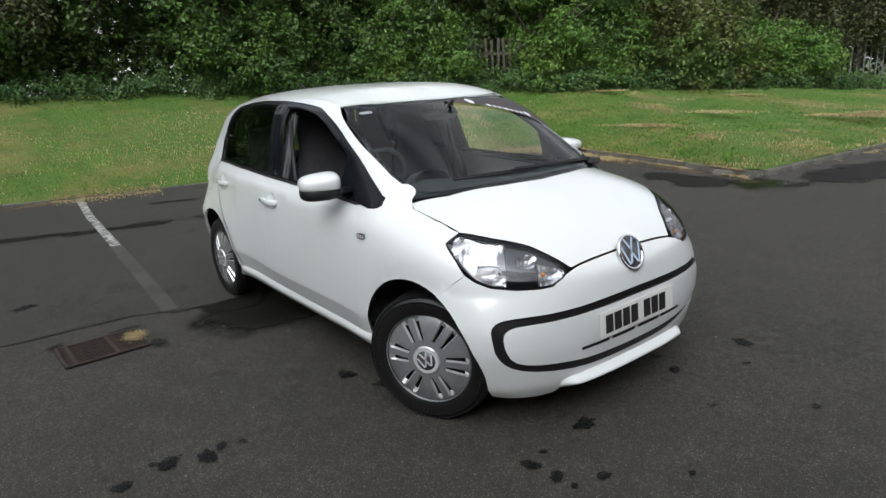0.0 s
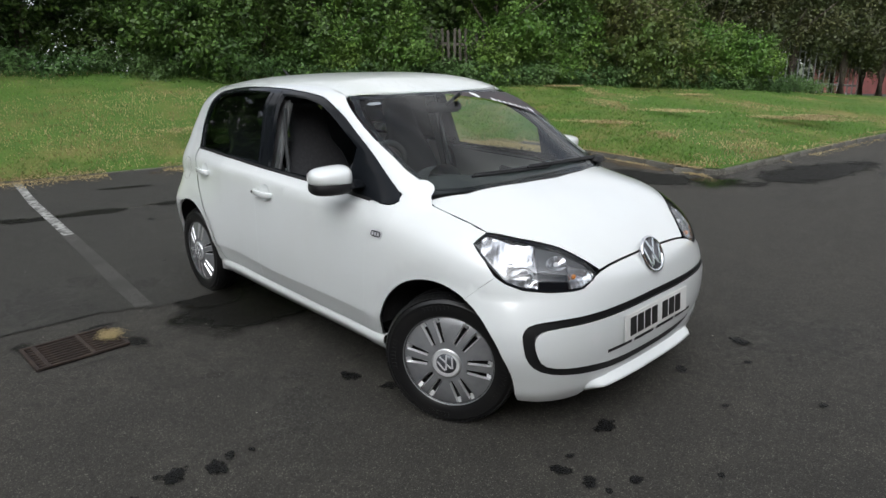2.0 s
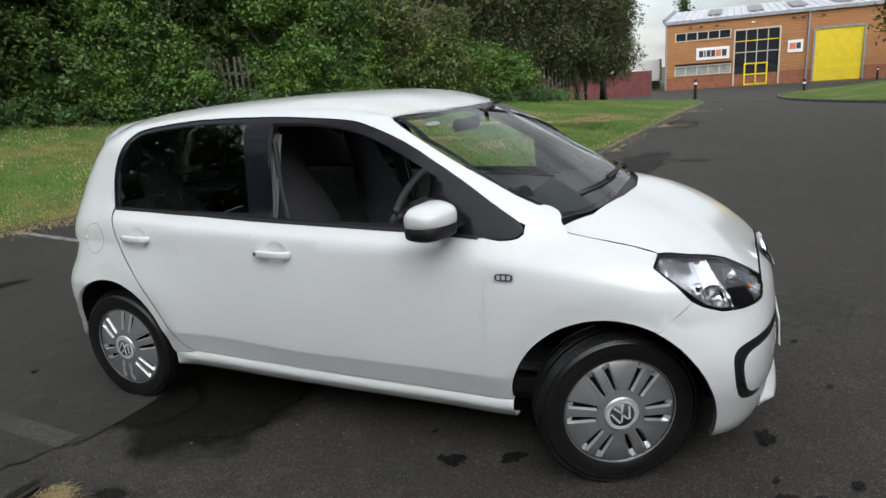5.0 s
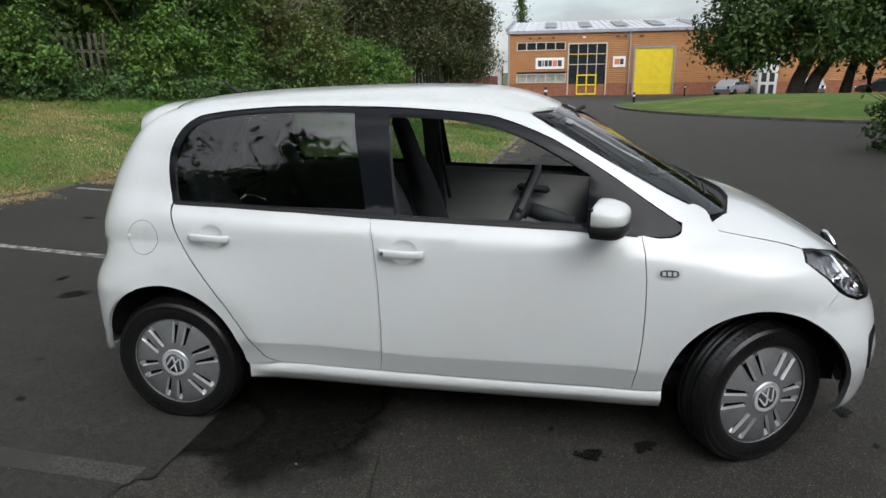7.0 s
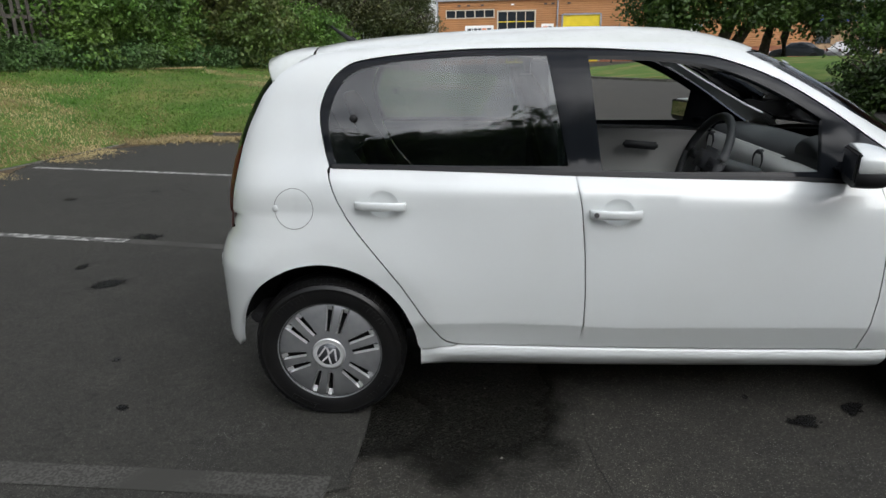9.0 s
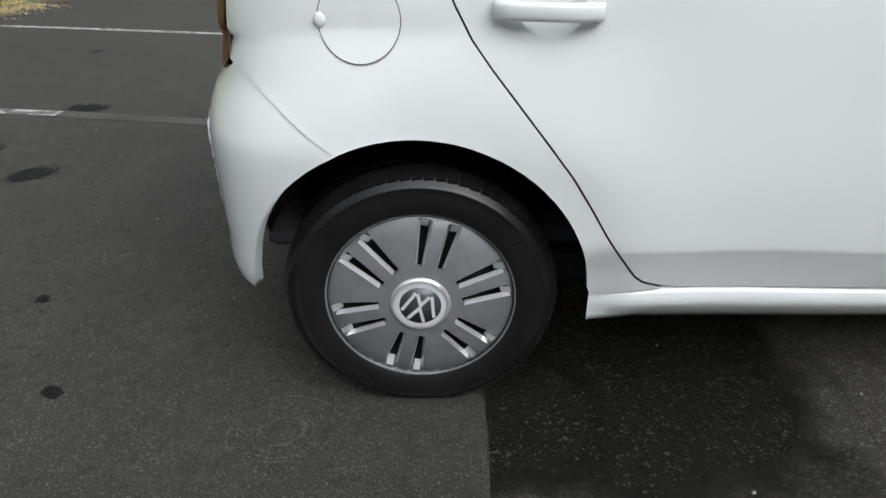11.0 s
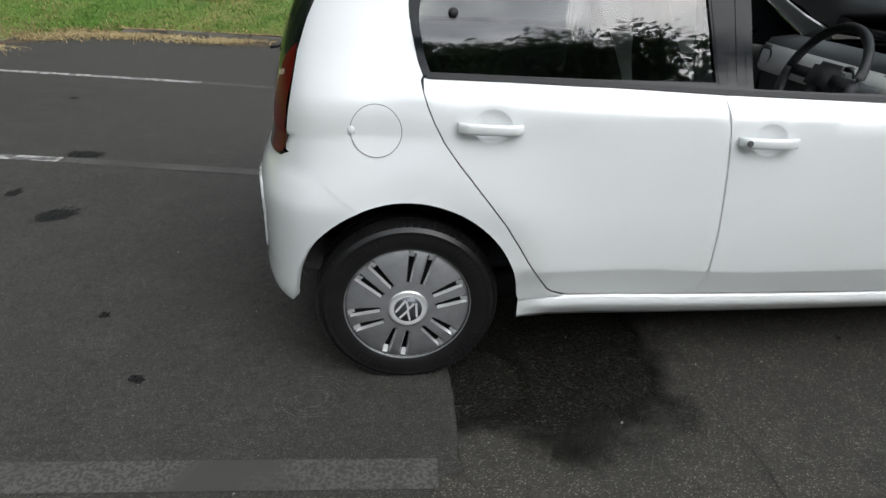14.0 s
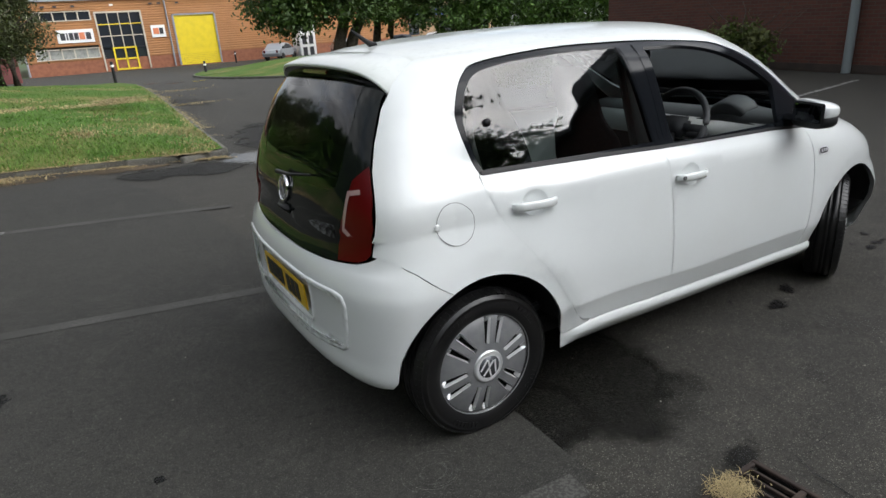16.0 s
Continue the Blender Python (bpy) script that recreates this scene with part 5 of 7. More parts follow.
SCUFF = speckled("scuffed_asphalt", (0.085, 0.083, 0.078), (0.06, 0.058, 0.055), (0.2, 0.195, 0.185), 0.85)
LINE = material("worn_line_paint", (0.36, 0.36, 0.34), 0.75, vary=[(14.0, (0.075, 0.074, 0.07), 0.44, 0.58), (3.0, (0.10, 0.10, 0.095), 0.48, 0.70)])
LINE_FAINT = material("faint_line_paint", (0.068, 0.066, 0.059), 0.85, vary=[(95.0, (0.034, 0.033, 0.028), 0.44, 0.56), (3.0, (0.036, 0.035, 0.030), 0.42, 0.62)])
KERB = material("kerb_concrete", (0.135, 0.130, 0.110), 0.9, vary=[(4.0, (0.065, 0.064, 0.052), 0.42, 0.66), (45.0, (0.20, 0.19, 0.17), 0.50, 0.72)], bump=[(60.0, 0.4, 0.006)])
TURF = material("turf", (0.068, 0.135, 0.024), 0.95, vary=[(0.45, (0.20, 0.170, 0.062), 0.47, 0.66), (2.4, (0.050, 0.105, 0.018), 0.45, 0.7), (30.0, (0.13, 0.17, 0.045), 0.50, 0.74)], bump=[(40.0, 0.8, 0.03)], spec=0.2)
BLADE = leaf("grass_blade", (0.086, 0.200, 0.024), (0.116, 0.208, 0.035), 0.45)
STRAW = leaf("dry_grass", (0.46, 0.37, 0.19), (0.30, 0.23, 0.115), 0.40)
SOIL = material("soil", (0.05, 0.042, 0.03), 0.95, vary=[(2.0, (0.03, 0.04, 0.015), 0.4, 0.65)])


def sheet(name, xs, ys, height, mat, gap=None):
    """A wide sheet of ground; gap is a place at which one of its fields is left open."""
    verts = [(x, y, height(x, y)) for y in ys for x in xs]
    n = len(xs)
    open_at = (lambda x0, x1, y0, y1: x0 < gap[0] < x1 and y0 < gap[1] < y1) if gap else (lambda *_: False)
    faces = [(j * n + i, j * n + i + 1, (j + 1) * n + i + 1, (j + 1) * n + i) for j in range(len(ys) - 1) for i in range(n - 1) if not open_at(xs[i], xs[i + 1], ys[j], ys[j + 1])]
    return raw(name, verts, faces, mat, None, "", True)


far = [-900, -400, -180, -90, -50, -30, -15, 0, 15, 30, 45, 60, 75, 100, 180, 400, 900]
tagged(sheet("ground", far, far, lambda x, y: road_z(x, y) - 0.06, material("far_ground", (0.05, 0.08, 0.025), 0.95, vary=[(0.05, (0.08, 0.075, 0.05), 0.45, 0.65)])), "rough grassland reaching away to the horizon", "ground", kind="structure")
road = tagged(sheet("road", sorted([-14 + 2 * k for k in range(31)] + [-0.925, -0.605]), sorted([-14 + 1.5 * k for k in range(51)] + [-1.925, -1.505]), road_z, ASPHALT, (-0.765, -1.715)), "dark worn asphalt of a works car park", "road", kind="structure")


def blob(cx, cy, r, seed, wobble=0.35, stretch=1.0, turn=0.0, n=26):
    """A ragged round outline on the ground."""
    rnd = random.Random(seed)
    ph = [(rnd.uniform(0, math.tau), rnd.uniform(0.3, 1.0)) for _ in range(5)]
    pts = []
    for k in range(n):
        a = math.tau * k / n
        q = r * (1 + wobble * sum(w * math.sin((j + 2) * a + p) for j, (p, w) in enumerate(ph)) / 2.4)
        u, v = q * math.cos(a) * stretch, q * math.sin(a)
        c, s = math.cos(turn), math.sin(turn)
        pts.append((cx + u * c - v * s, cy + u * s + v * c))
    return pts


def decal(name, outline, lift, mat, parent=None, passes=1):
    """A thin layer on the road: a stain, patch or painted line."""
    out = rounded(outline, 0.5, passes)
    pts, faces, _ = flat_mesh(out, [], 3.0)
    return raw(name, [(x, y, road_z(x, y) + lift) for x, y in pts], faces, mat, parent)


bay = [(-1.075, -0.6), (-1.07, -0.9), (-1.085, -1.22), (-1.16, -1.24), (-1.195, -1.40), (-1.24, -1.43), (-1.25, -2.10), (-1.5, -3.5), (-2.0, -6), (-2.4, -12), (-10, -12), (-8.9, -5), (-7.6, -0.9), (-7.3, 1.1), (-6.7, 3.7), (-6.3, 5.3), (-6.0, 6.5), (-5.4, 7.05), (-4, 6.85), (-2.4, 6.4), (-1.9, 5.3), (-1.5, 3.6), (-1.25, 1.4), (-1.1, 0.2)]
tagged(decal("bay_surface", bay, 0.006, BAY, None, 0), "smoother grey asphalt of the parking bays", "pavement", kind="structure")


def stripe(points, w0, w1, mat, name="painted_line"):
    left, right = [], []
    for k, (x, y) in enumerate(points):
        x0, y0 = points[max(0, k - 1)]
        x1, y1 = points[min(len(points) - 1, k + 1)]
        d = Vector((x1 - x0, y1 - y0)).normalized()
        w = (w0 + (w1 - w0) * k / (len(points) - 1)) / 2
        left.append((x - d.y * w, y + d.x * w))
        right.append((x + d.y * w, y - d.x * w))
    return tagged(decal(name, left + right[::-1], 0.0088, mat, None, 0), "worn white line marking a parking bay", "line", group="parking bay lines", kind="structure")


stripe([(-7.42, -0.83), (-5.6, -0.98), (-3.6, -1.08)], 0.10, 0.095, LINE)
stripe([(-3.6, -1.08), (-2.2, -1.16), (-1.15, -1.22)], 0.11, 0.11, LINE_FAINT)
stripe([(-6.75, 2.10), (-4.55, 1.74), (-3.3, 1.52)], 0.09, 0.085, LINE)
stripe([(-3.3, 1.52), (-2.3, 1.31), (-1.3, 1.10)], 0.10, 0.10, LINE_FAINT)
stripe([(-6.15, 4.63), (-4.35, 4.20), (-3.0, 3.86)], 0.085, 0.08, LINE)
stripe([(-3.0, 3.86), (-1.9, 3.55), (-1.2, 3.32)], 0.09, 0.09, LINE_FAINT)
stripe([(6.2, 3.15), (7.2, 3.33), (8.85, 3.55), (10.5, 3.8)], 0.09, 0.09, LINE)


def soft_layer(name, like, strength=1.0, ragged=0.9, fine=7.0, fade=0.20, grit=0.45):
    """A stain that thins out, raggedly, from the middle of its object towards a radius of one."""
    m = like.copy()
    m.name = name
    n, l = m.node_tree.nodes, m.node_tree.links
    out = n["Material Output"]
    b = n["Principled BSDF"]
    co = n.new("ShaderNodeTexCoord")
    geo = n.new("ShaderNodeNewGeometry")
    far_off = n.new("ShaderNodeVectorMath")
    far_off.operation = "LENGTH"
    l.new(co.outputs["Object"], far_off.inputs[0])
    wob = n.new("ShaderNodeTexNoise")
    wob.inputs["Scale"].default_value, wob.inputs["Detail"].default_value = fine, 5.0
    l.new(geo.outputs["Position"], wob.inputs["Vector"])
    grain = n.new("ShaderNodeTexNoise")
    grain.inputs["Scale"].default_value, grain.inputs["Detail"].default_value = 60.0, 3.0
    l.new(geo.outputs["Position"], grain.inputs["Vector"])
    add = n.new("ShaderNodeMath")
    add.operation = "MULTIPLY_ADD"
    add.inputs[1].default_value = ragged
    l.new(wob.outputs["Fac"], add.inputs[0])
    l.new(far_off.outputs["Value"], add.inputs[2])
    add2 = n.new("ShaderNodeMath")
    add2.operation = "MULTIPLY_ADD"
    add2.inputs[1].default_value = grit
    l.new(grain.outputs["Fac"], add2.inputs[0])
    l.new(add.outputs["Value"], add2.inputs[2])
    r = n.new("ShaderNodeMapRange")
    r.interpolation_type = "SMOOTHSTEP"
    edge = 0.5 * ragged + 0.5 * grit
    r.inputs["From Min"].default_value, r.inputs["From Max"].default_value = edge + 0.78 - fade, edge + 0.78
    r.inputs["To Min"].default_value, r.inputs["To Max"].default_value = strength, 0.0
    l.new(add2.outputs["Value"], r.inputs["Value"])
    clear, mix = n.new("ShaderNodeBsdfTransparent"), n.new("ShaderNodeMixShader")
    l.new(r.outputs["Result"], mix.inputs["Fac"])
    l.new(clear.outputs["BSDF"], mix.inputs[1])
    l.new(b.outputs["BSDF"], mix.inputs[2])
    l.new(mix.outputs["Shader"], out.inputs["Surface"])
    return m


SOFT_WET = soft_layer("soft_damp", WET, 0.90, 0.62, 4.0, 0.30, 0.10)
SOFT_DAMP = soft_layer("soft_streak", WET, 0.90, 1.3, 2.6)
SOFT_TAR = soft_layer("soft_oil", TAR, 0.85, 1.5, 26.0)
SOFT_GRIME = soft_layer("soft_grime", TAR, 0.55, 0.9, 14.0, 0.45)
SOFT_SCUFF = soft_layer("soft_scuff", SCUFF, 0.16, 2.2, 18.0)
SOFT_LITTER = soft_layer("soft_litter", material("old_litter", (0.075, 0.052, 0.030), 0.95, vary=[(20.0, (0.14, 0.10, 0.05), 0.45, 0.65)]), 0.85, 1.2)
disc_verts = [(1.25 * math.cos(math.tau * k / 24), 1.25 * math.sin(math.tau * k / 24), 0) for k in range(24)]
disc_mesh = {}


def stain(name, label, x, y, rx, ry, turn, mat, lift, group="stains on the asphalt"):
    if mat.name not in disc_mesh:
        me = bpy.data.meshes.new(name)
        me.from_pydata(disc_verts, [], [tuple(range(24))])
        me.materials.append(mat)
        disc_mesh[mat.name] = me
    ob = new(name, disc_mesh[mat.name])
    fall = -math.degrees(math.atan((road_z(x, y + 0.5) - road_z(x, y - 0.5)))) * -1
    ob.matrix_basis = pose(x, y, road_z(x, y) + lift, fall, 0, 0) @ pose(0, 0, 0, 0, 0, turn) @ Matrix.Diagonal((rx, ry, 1, 1))
    return tagged(ob, label, "stain", group, "structure")


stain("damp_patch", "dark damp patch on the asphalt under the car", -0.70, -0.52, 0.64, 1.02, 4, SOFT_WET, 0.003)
stain("damp_patch", "dark damp edge along the seam in the asphalt", -1.04, -0.80, 0.34, 0.40, 12, SOFT_WET, 0.0036)
stain("damp_patch", "long dark damp streak across the parking bays", -4.95, -2.15, 0.22, 1.15, -18, SOFT_DAMP, 0.0072)
stain("damp_patch", "long dark damp streak across the parking bays", -4.50, -0.75, 0.20, 0.85, -8, SOFT_DAMP, 0.0076)
stain("damp_patch", "long dark damp streak across the parking bays", -4.35, 0.25, 0.14, 0.55, -20, SOFT_DAMP, 0.0072)
stain("damp_patch", "short dark damp streak across a parking bay", -5.85, 0.15, 0.13, 0.42, -16, SOFT_DAMP, 0.0072)
stain("damp_patch", "dark puddle stain beside the kerb", -1.2, 5.35, 1.1, 0.50, -14, SOFT_DAMP, 0.0072)
stain("damp_patch", "dark puddle stain beside the kerb", 0.25, 7.2, 0.55, 2.1, -8, SOFT_DAMP, 0.0076)
stain("damp_patch", "dark patch of old litter by the kerb", 0.45, 14.5, 0.6, 1.6, 0, SOFT_DAMP, 0.0072)
for x, y, rx, ry, turn in ((-5.9, 6.3, 1.0, 0.35, 45), (-4.9, 6.7, 1.3, 0.28, -10), (-3.2, 6.35, 1.2, 0.25, -15), (-1.9, 6.1, 0.9, 0.22, -14), (-6.45, 4.4, 0.3, 1.2, 10), (-7.0, 1.9, 0.3, 1.5, 8), (-7.5, -0.8, 0.3, 1.5, 10)):
    stain("litter_drift", "brown drift of old grass along the kerb", x, y, rx, ry, turn, SOFT_LITTER, 0.008)
PUDDLE = soft_layer("soft_puddle", material("puddle_water", (0.010, 0.010, 0.010), 0.04), 0.75, 0.8, 3.0, 0.5)
for x, y, rx, ry in ((-0.42, 5.55, 0.46, 0.75), (2.0, 26.2, 0.7, 0.35), (1.2, 27.5, 0.5, 0.4), (2.9, 25.9, 0.5, 0.3)):
    stain("puddle", "shallow rain puddle on the asphalt", x, y, rx, ry, 20, PUDDLE, 0.009, "puddles")
OIL = "small black oil spot on the asphalt"
spots = [(0.585, -0.825, 0.055), (0.81, -0.735, 0.05), (1.72, -0.32, 0.055), (0.778, -1.752, 0.055), (0.835, -1.62, 0.055), (0.735, -1.81, 0.02), (0.81, -1.94, 0.045), (0.80, -1.55, 0.03), (0.818, -1.469, 0.018), (1.997, -0.545, 0.03), (1.884, -0.679, 0.035), (1.963, -0.671, 0.02), (1.767, -0.692, 0.04), (1.74, -0.60, 0.02), (1.70, 0.39, 0.035), (1.77, 0.92, 0.05), (1.55, 0.45, 0.03), (0.432, -0.654, 0.015), (-2.02, -2.0, 0.085), (-3.19, 1.62, 0.12), (-2.94, 0.63, 0.11), (-3.3, 0.95, 0.06), (-2.1, -0.75, 0.03), (1.1, 7.6, 0.22), (2.0, 0.2, 0.02), (2.3, 0.5, 0.025), (-2.35, -0.35, 0.03), (-3.7, -0.3, 0.05), (1.9, 0.7, 0.02), (2.2, -0.3, 0.018), (-4.6, 2.9, 0.07), (-3.9, 3.2, 0.05)]
for k, (x, y, r) in enumerate(spots):
    stain("oil_spot", OIL, x, y, r * 1.35, r * 0.95, k * 47, SOFT_TAR, 0.0085, "oil spots")
for x, y, rx, ry, turn in ((-0.60, -1.44, 0.16, 0.09, 10), (-0.98, -1.93, 0.10, 0.10, 0), (-0.99, -1.55, 0.06, 0.16, 5)):
    stain("grime", "dark grime round the drain grate", x, y, rx, ry, turn, SOFT_GRIME, 0.0070, "grime round the drain")
for k, (x, y, r) in enumerate([(0.41, -1.013, 0.09), (-1.62, -1.06, 0.13), (-1.35, -1.62, 0.2), (-2.0, -1.35, 0.16), (0.1, -1.3, 0.07), (0.7, -1.2, 0.2), (-1.7, -1.7, 0.3), (2.0, 1.2, 0.3)]):
    stain("scuff_mark", "pale scuff on the asphalt", x, y, r * 1.4, r, k * 60, SOFT_SCUFF, 0.0065, "scuff marks")


# fine ring-shaped scratches in the bay
scratch_rnd = random.Random(12)
scratch_verts, scratch_faces = [], []
for k in range(16):
    r, a0, span = scratch_rnd.uniform(0.035, 0.12), scratch_rnd.uniform(0, math.tau), scratch_rnd.uniform(0.5, 2.2)
    steps = max(4, int(span * 7))
    for i in range(steps + 1):
        a = a0 + span * i / steps
        for q in (-0.0008, 0.0008):
            scratch_verts.append((-1.52 + (r + q) * 1.15 * math.cos(a), -0.885 + (r + q) * math.sin(a), -0.0035))
        if i:
            n = len(scratch_verts)
            scratch_faces.append((n - 4, n - 3, n - 1, n - 2))
tagged(raw("scratch_marks", scratch_verts, scratch_faces, SCUFF), "pale ring-shaped scratches in the asphalt", "scratches", kind="structure")


def crack(points, w, seed):
    rnd = random.Random(seed)
    fine = []
    for (x0, y0), (x1, y1) in zip(points, points[1:]):
        n = max(2, int(math.hypot(x1 - x0, y1 - y0) / 0.05))
        fine += [(x0 + (x1 - x0) * k / n + rnd.uniform(-0.008, 0.008), y0 + (y1 - y0) * k / n + rnd.uniform(-0.008, 0.008)) for k in range(n)]
    out = [(x + rnd.uniform(0.3, 1) * w, y + rnd.uniform(0.2, 0.6) * w) for x, y in fine] + [(x - rnd.uniform(0.3, 1) * w, y - rnd.uniform(0.2, 0.6) * w) for x, y in fine[::-1]]
    verts = [(x, y, road_z(x, y) + 0.009) for x, y in out]
    n = len(fine)
    faces = [(k, k + 1, 2 * n - 2 - k, 2 * n - 1 - k) for k in range(n - 1)]
    return tagged(raw("asphalt_crack", verts, faces, TAR), "dark crack in the asphalt", "crack", group="asphalt cracks", kind="structure")


crack([(-1.075, -0.75), (-1.07, -0.95), (-1.085, -1.22), (-1.16, -1.24), (-1.195, -1.40), (-1.24, -1.43), (-1.25, -2.10)], 0.0014, 1)
crack([(-1.25, -2.10), (-1.0, -2.12), (-0.64, -2.10)], 0.0025, 2)
crack([(-0.235, -0.60), (-0.245, -0.85), (-0.255, -1.0), (-0.22, -1.25), (-0.226, -1.42), (-0.215, -1.55)], 0.0022, 4)
crack([(-0.215, -1.55), (-0.30, -1.54), (-0.385, -1.56), (-0.463, -1.548)], 0.003, 3)
crack([(-0.463, -1.548), (-0.488, -1.626), (-0.50, -1.745), (-0.52, -1.90)], 0.0042, 6)

# loose grit and pale chippings
grit_rnd = random.Random(21)
grit_verts, grit_faces = [], []
for _ in range(150):
    x, y = grit_rnd.uniform(-3.5, 3.0), grit_rnd.uniform(-2.6, 1.4)
    r = grit_rnd.uniform(0.0018, 0.0055)
    base = len(grit_verts)
    a0 = grit_rnd.uniform(0, math.tau)
    ring = [(x + r * grit_rnd.uniform(0.6, 1.3) * math.cos(a0 + math.tau * k / 5), y + r * grit_rnd.uniform(0.6, 1.3) * math.sin(a0 + math.tau * k / 5), road_z(x, y) + 0.008) for k in range(5)]
    grit_verts += ring + [(x, y, road_z(x, y) + 0.009 + r * 0.8)]
    grit_faces += [(base + k, base + (k + 1) % 5, base + 5) for k in range(5)]
tagged(raw("grit", grit_verts, grit_faces, material("pale_grit", (0.16, 0.155, 0.135), 0.9, alpha_random=0.6)), "loose pale grit scattered over the asphalt", "grit", kind="stuff")


# ---- drain ----
RUST = material("rusty_iron", (0.036, 0.026, 0.022), 0.75, metal=0.4, vary=[(20.0, (0.060, 0.042, 0.032), 0.45, 0.7)], bump=[(90.0, 0.4, 0.003)])
drain = tagged(empty("drain_grate", (-0.765, -1.715, -0.016), 92), "rusty iron drain grate set in the asphalt", "drain")
L, W = 0.46, 0.355
pit = bmesh.new()
for x, y, sx, sy in ((0, W / 2 - 0.008, L - 0.02, 0.01), (0, -W / 2 + 0.008, L - 0.02, 0.01), (L / 2 - 0.008, 0, 0.01, W - 0.03), (-L / 2 + 0.008, 0, 0.01, W - 0.03)):
    box(pit, (sx, sy, 0.048), pose(x, y, -0.016))
box(pit, (L - 0.02, W - 0.02, 0.004), pose(0, 0, -0.040))
part("pit", pit, material("drain_dark", (0.004, 0.004, 0.004), 0.95), drain, "dark pit below the bars")
for x, y, sx, sy in ((0, W / 2 - 0.009, L, 0.018), (0, -W / 2 + 0.009, L, 0.018), (L / 2 - 0.009, 0, 0.018, W - 0.036), (-L / 2 + 0.009, 0, 0.018, W - 0.036)):
    part("frame_bar", boxed((sx, sy, 0.014), pose(x, y, 0.016), 0.003, 1), RUST, drain)
for x, w in ((0.05, 0.020), (-L / 2 + 0.062, 0.022)):
    part("cross_bar", boxed((w, W - 0.034, 0.014), pose(x, 0, 0.0135), 0.003, 1), RUST, drain)
for k in range(8):
    y = -W / 2 + 0.049 + k * (W - 0.098) / 7
    part("slat", boxed((L - 0.034, 0.0115, 0.016), None, 0.002, 1), RUST, drain).location = (0, y, 0.012)


def blades(spots, mat, name, lean=0.6, width=0.006):
    """Thin blades, each a bent strip: rows of place, height and way of leaning."""
    verts, faces = [], []
    for x, y, z, h, a, t in spots:
        dx, dy = math.cos(a), math.sin(a)
        n = len(verts)
        verts += [(x - dy * width, y + dx * width, z), (x + dy * width, y - dx * width, z), (x + dx * h * t * 0.45 - dy * width * 0.7, y + dy * h * t * 0.45 + dx * width * 0.7, z + h * 0.6), (x + dx * h * t * 0.45 + dy * width * 0.7, y + dy * h * t * 0.45 - dx * width * 0.7, z + h * 0.6), (x + dx * h * t, y + dy * h * t, z + h * (1 - 0.3 * t))]
        faces += [(n, n + 1, n + 3, n + 2), (n + 2, n + 3, n + 4)]
    return raw(name, verts, faces, mat)


rnd = random.Random(7)
tuft = blades([(-0.785 + rnd.gauss(0, 0.030) + 0.028 * math.sin(_ * 0.7), -1.53 + rnd.gauss(0, 0.018) + 0.03 * math.cos(_ * 1.9), 0.006 + rnd.uniform(0, 0.012), rnd.uniform(0.003, 0.009), rnd.uniform(0, math.tau), rnd.uniform(3, 8.0)) for _ in range(620)], STRAW, "straw_clump", width=0.0015)
tagged(tuft, "clump of dry straw caught on the drain grate", "straw", kind="stuff")

# ---- grass bank with kerb and hedge line ----
PAIRS = [((-11.5, -12), (-21, -14), 1.75), ((-8.9, -5), (-17.5, -8), 1.7), ((-8.25, -3.2), (-15.2, -4), 1.65), ((-7.55, -0.85), (-13.9, -0.5), 1.55), ((-7.25, 1.1), (-12.9, 2.5), 1.45), ((-6.65, 3.7), (-11.9, 5.5), 1.3), ((-6.3, 5.3), (-11.2, 7.2), 1.22), ((-5.95, 6.6), (-10.7, 8.4), 1.18), ((-5.35, 7.1), (-10.2, 9.4), 1.14), ((-4, 6.9), (-9.6, 10.6), 1.08), ((-2, 6.37), (-9.0, 11.8), 1.02), ((-0.95, 6.02), (-8.5, 12.8), 0.98), ((-0.62, 6.15), (-8.1, 13.6), 0.95), ((-0.52, 8), (-7.4, 15.0), 0.88), ((-0.4, 10), (-6.7, 16.4), 0.8), ((-0.2, 13), (-5.8, 18.4), 0.68), ((0.1, 18), (-5.0, 21), 0.5), ((0.4, 23), (-4.2, 25), 0.25), ((0.55, 27), (-4.0, 28.5), 0.05), ((0.2, 31), (-4.5, 32), -0.2)]


def along(u):
    """Kerb point, hedge point and hedge height at u, counted in pairs."""
    i = min(int(u), len(PAIRS) - 2)
    f = u - i
    (k0, h0, z0), (k1, h1, z1) = PAIRS[i], PAIRS[i + 1]
    mix = lambda a, b: a + (b - a) * f
    return (mix(k0[0], k1[0]), mix(k0[1], k1[1])), (mix(h0[0], h1[0]), mix(h0[1], h1[1])), mix(z0, z1)


def bank(u, v):
    """A place on the grass bank: v is 0 at the kerb, 1 at the hedge."""
    k, h, z = along(u)
    x, y = k[0] + (h[0] - k[0]) * v, k[1] + (h[1] - k[1]) * v
    low = road_z(*k) + 0.085 - 0.062 * smooth((-4.2 - k[0]) / 1.2)
    rise = min(v, 1.0) ** 0.85
    bump = 0.05 * noise.noise((x * 0.7, y * 0.7, 0)) + 0.018 * noise.noise((x * 3, y * 3, 4))
    return Vector((x, y, low + (z - low) * rise + bump * min(1, v * 5) * (1 if v < 1.2 else 0.3)))


